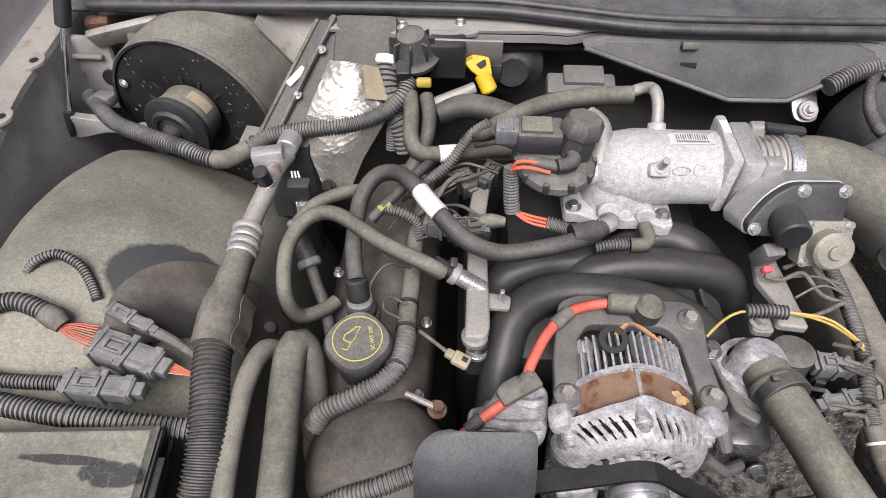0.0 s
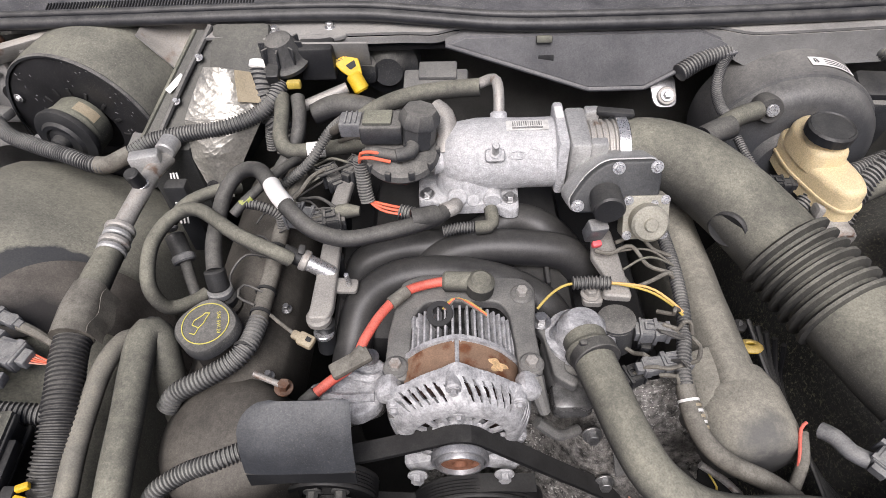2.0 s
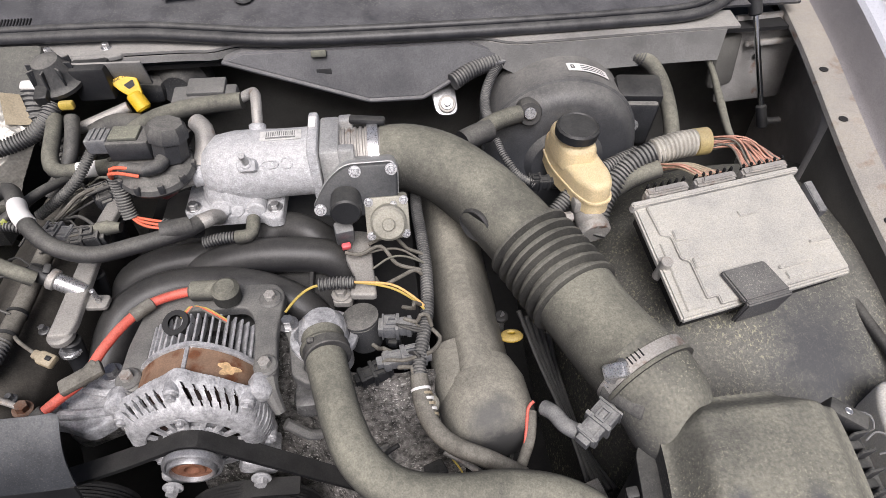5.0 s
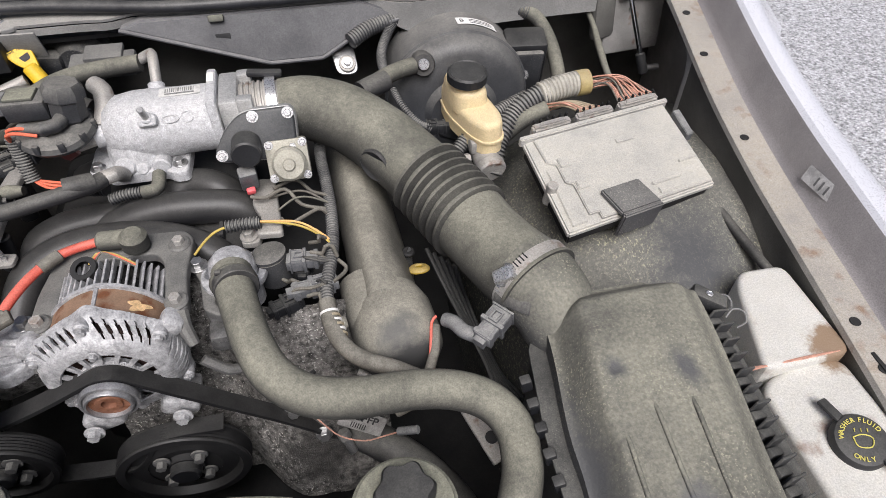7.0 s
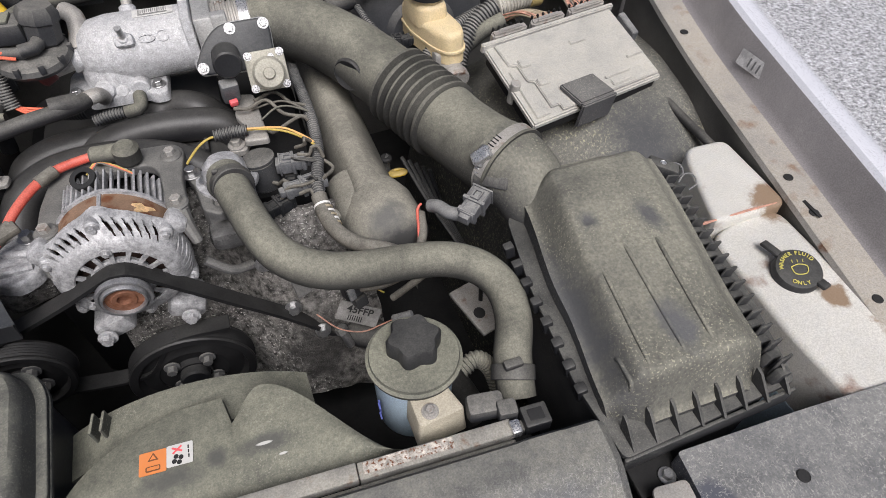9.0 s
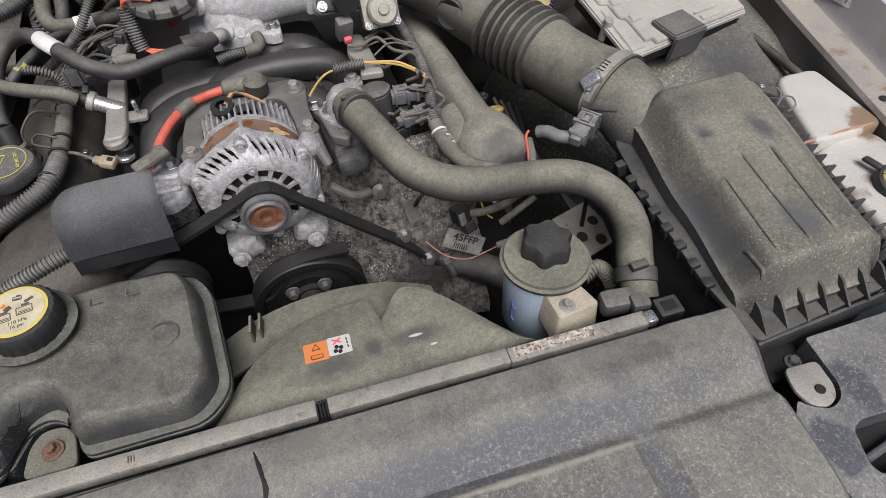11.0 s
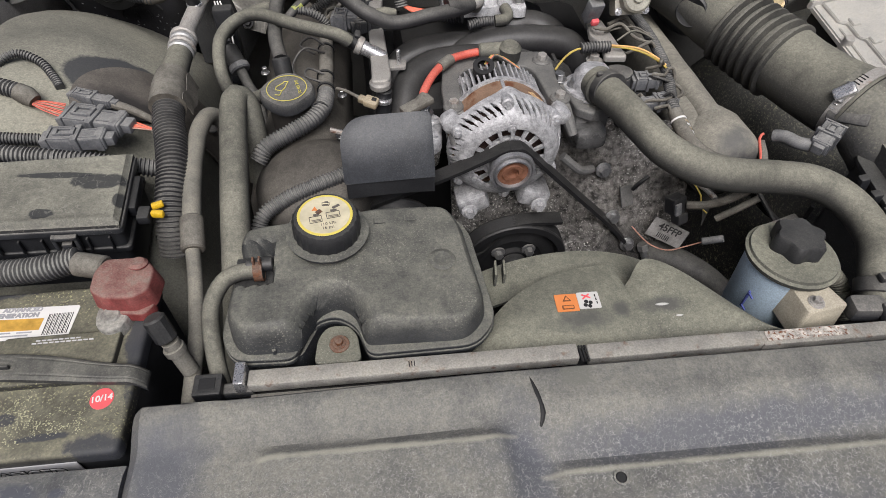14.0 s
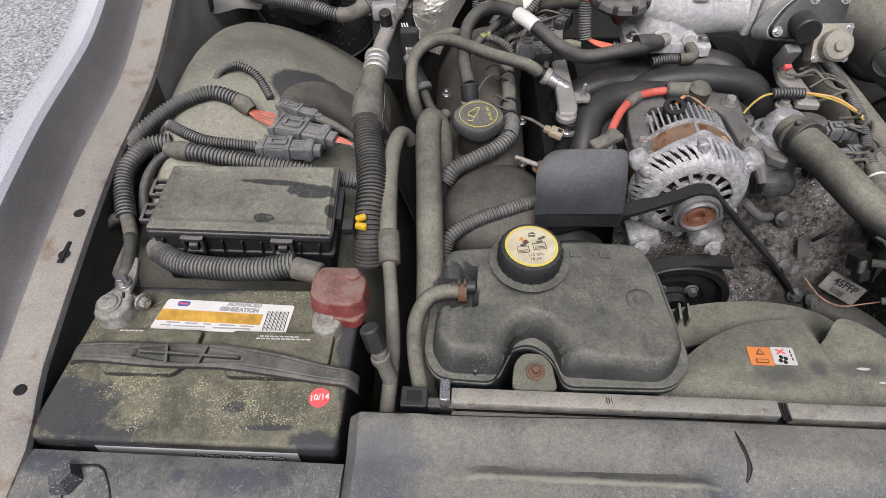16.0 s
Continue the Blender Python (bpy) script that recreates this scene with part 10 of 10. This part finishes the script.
# evaporator-side clutter left of the valve cover
lp2 = thing("pipe_bracket", (-0.19, 0.57, 0.8), "black upright pipe bracket behind the valve cover", "bracket")
part("post", rbox((-0.195, 0.578, 0.83), (0.03, 0.02, 0.13), 0.004), M_BLACK, lp2)
part("clip", rbox((-0.192, 0.566, 0.862), (0.016, 0.012, 0.014), 0.002), M_ZINC, lp2)
for k in range(3):
    hose("thin_wire", [(-0.208 + 0.004 * k, 0.600, 0.893), (-0.202 + 0.006 * k, 0.575, 0.875), (-0.196 + 0.005 * k, 0.55, 0.845)], 0.0013, M_LABEL, "thin pale wire by the pipe fitting", "wire", seg=6, group="thin wires")
vc2 = thing("vacuum_valve", (-0.17, 0.47, 0.82), "black check valve on a thin hose", "valve")
part("body", rod((-0.186, 0.508, 0.868), (-0.172, 0.483, 0.850), 0.0125, 18, 0.002), M_BLACK, vc2)
part("collar", rod((-0.174, 0.486, 0.853), (-0.170, 0.478, 0.847), 0.015, 18, 0.002), M_COIL, vc2)
part("cap", rod((-0.188, 0.512, 0.872), (-0.195, 0.525, 0.880), 0.009, 14, 0.002), M_COIL, vc2)
hose("thin_hose", [(-0.170, 0.478, 0.846), (-0.160, 0.455, 0.835), (-0.150, 0.435, 0.828), (-0.14, 0.40, 0.80)], 0.0075, M_RUBBERB, "thin black hose from the check valve", seg=12)
hose("thin_hose", [(-0.19, 0.518, 0.88), (-0.165, 0.54, 0.895), (-0.13, 0.555, 0.90), (-0.11, 0.575, 0.885)], 0.0085, M_RUBBER, "thin dusty hose from the check valve", seg=12)

# ---- looms and plugs on the left wheel arch ----
hose("arch_loom", [(-0.548, 0.290, 0.880), (-0.543, 0.299, 0.893), (-0.516, 0.320, 0.912), (-0.483, 0.352, 0.920), (-0.449, 0.370, 0.921), (-0.416, 0.363, 0.915), (-0.402, 0.356, 0.909)], 0.0092, M_LOOM, "thick corrugated loom over the wheel arch", "wire loom", (0.0046, 0.0022), seg=16)
tagged(part("loom_tape", tube([(-0.414, 0.362, 0.914), (-0.403, 0.357, 0.910), (-0.395, 0.352, 0.905)], [0.011, 0.0122, 0.009], 14), M_TAPE, None), "dusty tape at the end of a loom", "tape")
hose("plug_lead", [(-0.310, 0.358, 0.888), (-0.290, 0.350, 0.884), (-0.270, 0.340, 0.878), (-0.250, 0.330, 0.868)], [0.0062, 0.0056, 0.0046, 0.0044], M_TAPE, "dusty taped lead out of the two-way plug", "wire", seg=10)
hose("arch_loom", [(-0.456, 0.404, 0.908), (-0.453, 0.414, 0.918), (-0.443, 0.422, 0.925), (-0.426, 0.430, 0.925), (-0.403, 0.423, 0.915), (-0.388, 0.406, 0.903), (-0.379, 0.391, 0.897)], 0.0050, M_LOOM, "thin corrugated loom over the wheel arch", "wire loom", (0.0034, 0.0016))
connector("arch_plug", (-0.338, 0.371, 0.890), (0.066, 0.017, 0.016), 156, "grey two-way plug over the wheel arch")
connector("arch_plug", (-0.327, 0.330, 0.885), (0.088, 0.036, 0.026), 162, "large grey multi-way plug over the wheel arch")
rnd = random.Random(3)
for k in range(9):
    hose("plug_wire", [(-0.397, 0.353 - 0.0008 * k, 0.905), (-0.386, 0.358 - 0.0022 * k, 0.900 + 0.001 * (k % 2)), (-0.366, 0.359 - 0.0032 * k, 0.893)], 0.0009, (M_RED, M_ORANGE, M_COPPER, M_RED, M_BEIGE)[k % 5], "thin coloured wire into the large plug", "wire", seg=6, group="plug wires")
    hose("plug_wire", [(-0.286, 0.326 - 0.0034 * (k % 5), 0.884), (-0.274, 0.320 - 0.0022 * (k % 5), 0.882 + 0.001 * (k % 3)), (-0.252, 0.312, 0.876)], 0.0009, (M_RED, M_COPPER, M_ORANGE)[k % 3], "thin coloured wire out of the large plug", "wire", seg=6, group="plug wires")
hose("arch_lead", [(-0.258, 0.314, 0.877), (-0.245, 0.308, 0.872), (-0.228, 0.298, 0.862), (-0.215, 0.285, 0.845)], 0.0062, M_TAPE, "dusty taped lead behind the suction line", "wire", seg=10)
connector("arch_plug", (-0.339, 0.292, 0.888), (0.078, 0.028, 0.024), 176, "pale grey plug behind the fuse box")
hose("arch_loom", [(-0.503, 0.330, 0.899), (-0.494, 0.321, 0.904), (-0.469, 0.303, 0.906), (-0.442, 0.293, 0.902), (-0.409, 0.292, 0.897), (-0.380, 0.295, 0.890)], 0.0068, M_LOOM, "thin corrugated loom behind the fuse box", "wire loom", (0.0034, 0.0016))
hose("arch_loom", [(-0.474, 0.278, 0.899), (-0.446, 0.272, 0.899), (-0.417, 0.268, 0.895), (-0.389, 0.265, 0.891), (-0.356, 0.262, 0.886), (-0.30, 0.262, 0.872), (-0.25, 0.265, 0.855)], 0.0102, M_LOOM, "thick corrugated loom behind the fuse box", "wire loom", (0.0046, 0.0022), seg=16)
tagged(part("loom_tape", tube([(-0.490, 0.283, 0.897), (-0.474, 0.278, 0.899), (-0.458, 0.2745, 0.899)], [0.009, 0.0122, 0.0120], 14), M_TAPE, None), "dusty tape at the end of a loom", "tape")
hose("side_loom", [(-0.490, 0.300, 0.894), (-0.517, 0.290, 0.896), (-0.532, 0.265, 0.892), (-0.536, 0.240, 0.885), (-0.530, 0.215, 0.877), (-0.522, 0.190, 0.868)], 0.0110, M_LOOM, "thick corrugated loom beside the fuse box", "wire loom", (0.0046, 0.0022), seg=16)
hose("side_cable", [(-0.481, 0.288, 0.893), (-0.505, 0.275, 0.884), (-0.516, 0.245, 0.872), (-0.515, 0.21, 0.85)], 0.006, M_RUBBERB, "black cable beside the fuse box", "cable")
hose("side_cable", [(-0.522, 0.192, 0.868), (-0.512, 0.172, 0.866), (-0.503, 0.150, 0.864), (-0.500, 0.125, 0.866), (-0.494, 0.098, 0.872)], 0.0085, M_TAPE, "taped ground cable leading to the battery clamp", "cable")
hose("side_cable", [(-0.528, 0.196, 0.866), (-0.545, 0.182, 0.862), (-0.552, 0.15, 0.85), (-0.548, 0.12, 0.83), (-0.54, 0.09, 0.80)], 0.0075, M_RUBBER, "grey cable beside the battery", "cable")


# a loose olive flap riveted over the wiped patch
def arch_flap(u, v):
    a = radians(212 - 212 * u)
    r = 0.088 * v * (1.0 + 0.12 * smooth(0.35, 0.0, u))
    x = -0.272 + r * math.cos(a)
    y = 0.394 + r * math.sin(a) * (0.98 if math.sin(a) > 0 else 1.1)
    d = x + 0.49
    return (x, y, 0.922 - 2.1 * d * d - 60.0 * max(0.0, d - 0.235) ** 2 * 0.4 - 1.25 * (y - 0.445) ** 2 + 0.006 + 0.002 * v)


stc = thing("strut_dome", (-0.27, 0.39, 0.80), "dusty brown-black rubber flap riveted to the wheel arch", "flap")
# the flap's colour darkens towards its lower left
part("flap", sheet(arch_flap, 40, 10, thick=-0.003), stained(pm("brown_black_flap", (0.060, 0.055, 0.050), 0.5, dust=0.42, dust_col=(0.25, 0.225, 0.19), scale=22, specks=0.1), [((-0.300, 0.385, 0.86), (0.05, 0.032, 0.1))], (0.026, 0.025, 0.025), 0.6, 0.8), stc)
for x, y in ((-0.290, 0.456), (-0.226, 0.432)):
    z = 0.922 - 2.1 * (x + 0.49) ** 2 - 1.25 * (y - 0.445) ** 2 + 0.006
    part("rivet", lathe([(0, 0.004), (0.004, 0.0036), (0.0072, 0.0022), (0.0085, 0.0)], (x, y, z), (0.65, 0, 1), 18), M_PLASTIC, stc)

# fine wires between the plugs and the looms
rnd = random.Random(31)
PLUGS = [(0.391, 0.336, 0.884), (0.402, 0.302, 0.873), (0.388, 0.350, 0.862), (0.366, 0.298, 0.854), (0.358, 0.430, 0.899), (0.368, 0.405, 0.899), (0.370, 0.345, 0.878)]
LOOM_R = [(0.430, 0.463, 0.890), (0.431, 0.415, 0.889), (0.428, 0.360, 0.885), (0.421, 0.325, 0.881), (0.414, 0.295, 0.877)]
PLUGS_L = [(-0.012, 0.498, 0.914), (0.020, 0.492, 0.912), (0.018, 0.578, 0.906), (0.048, 0.582, 0.914), (0.035, 0.500, 0.916)]
LOOM_L = [(-0.042, 0.500, 0.884), (-0.036, 0.548, 0.886), (-0.031, 0.598, 0.889)]
for plugs, loom in ((PLUGS, LOOM_R), (PLUGS_L, LOOM_L)):
    for p in plugs:
        near = sorted(loom, key=lambda q: (Vector(q) - Vector(p)).length)
        for q in near[:1 if p[0] > 0.2 else 2]:
            a, b = Vector(p), Vector(q)
            m1 = a.lerp(b, 0.3) + Vector((rnd.uniform(-0.006, 0.006), rnd.uniform(-0.008, 0.008), rnd.uniform(0.004, 0.014)))
            m2 = a.lerp(b, 0.7) + Vector((rnd.uniform(-0.006, 0.006), rnd.uniform(-0.010, 0.010), rnd.uniform(0.002, 0.012)))
            hose("plug_lead", [a, m1, m2, b], rnd.choice((0.0014, 0.0018, 0.0022)), rnd.choice((M_TAPE, M_RUBBER, M_RUBBERB)), "thin dusty lead between plug and loom", "wire", seg=8, group="plug leads")
for a, b in (((-0.045, 0.520, 0.890), (0.020, 0.590, 0.905)), ((0.030, 0.610, 0.93), (0.075, 0.590, 0.945)), ((0.060, 0.600, 0.95), (0.055, 0.560, 0.985))):
    a, b = Vector(a), Vector(b)
    hose("plug_lead", [a, a.lerp(b, 0.35) + Vector((0.004, -0.008, 0.012)), a.lerp(b, 0.7) + Vector((-0.004, -0.004, 0.010)), b], 0.0030, M_TAPE, "thin dusty lead between plug and loom", "wire", seg=8, group="plug leads")
tagged(part("marker_tape", rod((-0.083, 0.506, 0.920), (-0.071, 0.516, 0.923), 0.0056, 12, 0.001), pm("yellow_green_tape", (0.34, 0.38, 0.07), 0.55, dust=0.45), None), "yellow-green marker tape on a wire", "tape")
hose("heater_branch", [(-0.092, 0.498, 0.912), (-0.078, 0.511, 0.921), (-0.060, 0.532, 0.926), (-0.042, 0.560, 0.926), (-0.030, 0.590, 0.915), (-0.022, 0.62, 0.89)], 0.0064, M_RUBBERB, "thin black hose with a yellow-green marker", seg=12)
hose("marker_loom", [(-0.076, 0.510, 0.918), (-0.058, 0.508, 0.914), (-0.040, 0.506, 0.900), (-0.038, 0.50, 0.885)], 0.0058, M_LOOM, "short corrugated loom branch over the valve cover", "wire loom", (0.0034, 0.0016))

# ---- final places of the things ----
nudge("alternator", -0.007, 0.001, 0.0)
nudge("drive_belt", -0.006, 0.0, 0.0)
nudge("alternator_bracket", 0.0, 0.002, -0.004)
nudge("oil_filler_cap", -0.008, -0.002, 0.004)
nudge("coolant_tank", -0.003, -0.002, 0.003)
nudge("overflow_hose", 0.006, -0.006, 0.0)
nudge("hose_clip", 0.007, -0.007, 0.0)
nudge("fan_shroud", 0.0, 0.004, -0.003)
nudge("radiator_cover", 0.0, 0.005, 0.0)
nudge("fuse_box", -0.006, -0.003, 0.006)
nudge("yellow_connector", 0.012, -0.002, 0.0)
nudge("battery_cable", -0.008, -0.006, 0.004)
nudge("ground_cable", -0.024, -0.018, 0.004)
nudge("suction_pipe", 0.004, -0.009, 0.009)
nudge("suction_line", 0.003, -0.006, 0.007)
nudge("brake_fluid_reservoir", 0.013, 0.0, -0.006)
nudge("master_cylinder", 0.010, 0.0, -0.002)
nudge("brake_booster", 0.012, 0.0, 0.0)
nudge("cowl_tray", 0.008, 0.0, -0.003)
nudge("tray_bolt", 0.009, 0.0, -0.003)
nudge("intake_plenum", 0.003, 0.006, 0.002)
nudge("throttle_body", 0.013, 0.002, 0.001)
nudge("vacuum_solenoid", 0.004, 0.0, 0.016)
nudge("water_pump_pulley", -0.028, 0.0, -0.004)
nudge("steering_pump_pulley", -0.022, 0.0, 0.006)
nudge("fender_brace", 0.06, 0.0, 0.02, 1)
nudge("gas_strut", 0.02, 0.0, 0.0, 1)
nudge("steering_fluid_reservoir", -0.005, 0.011, 0.004)
nudge("washer_tank", 0.004, -0.020, -0.004)
nudge("oil_dipstick", 0.002, 0.006, 0.0)
nudge("air_meter_plug", 0.0, -0.008, 0.0)
nudge("quick_connector", 0.005, 0.008, -0.004)
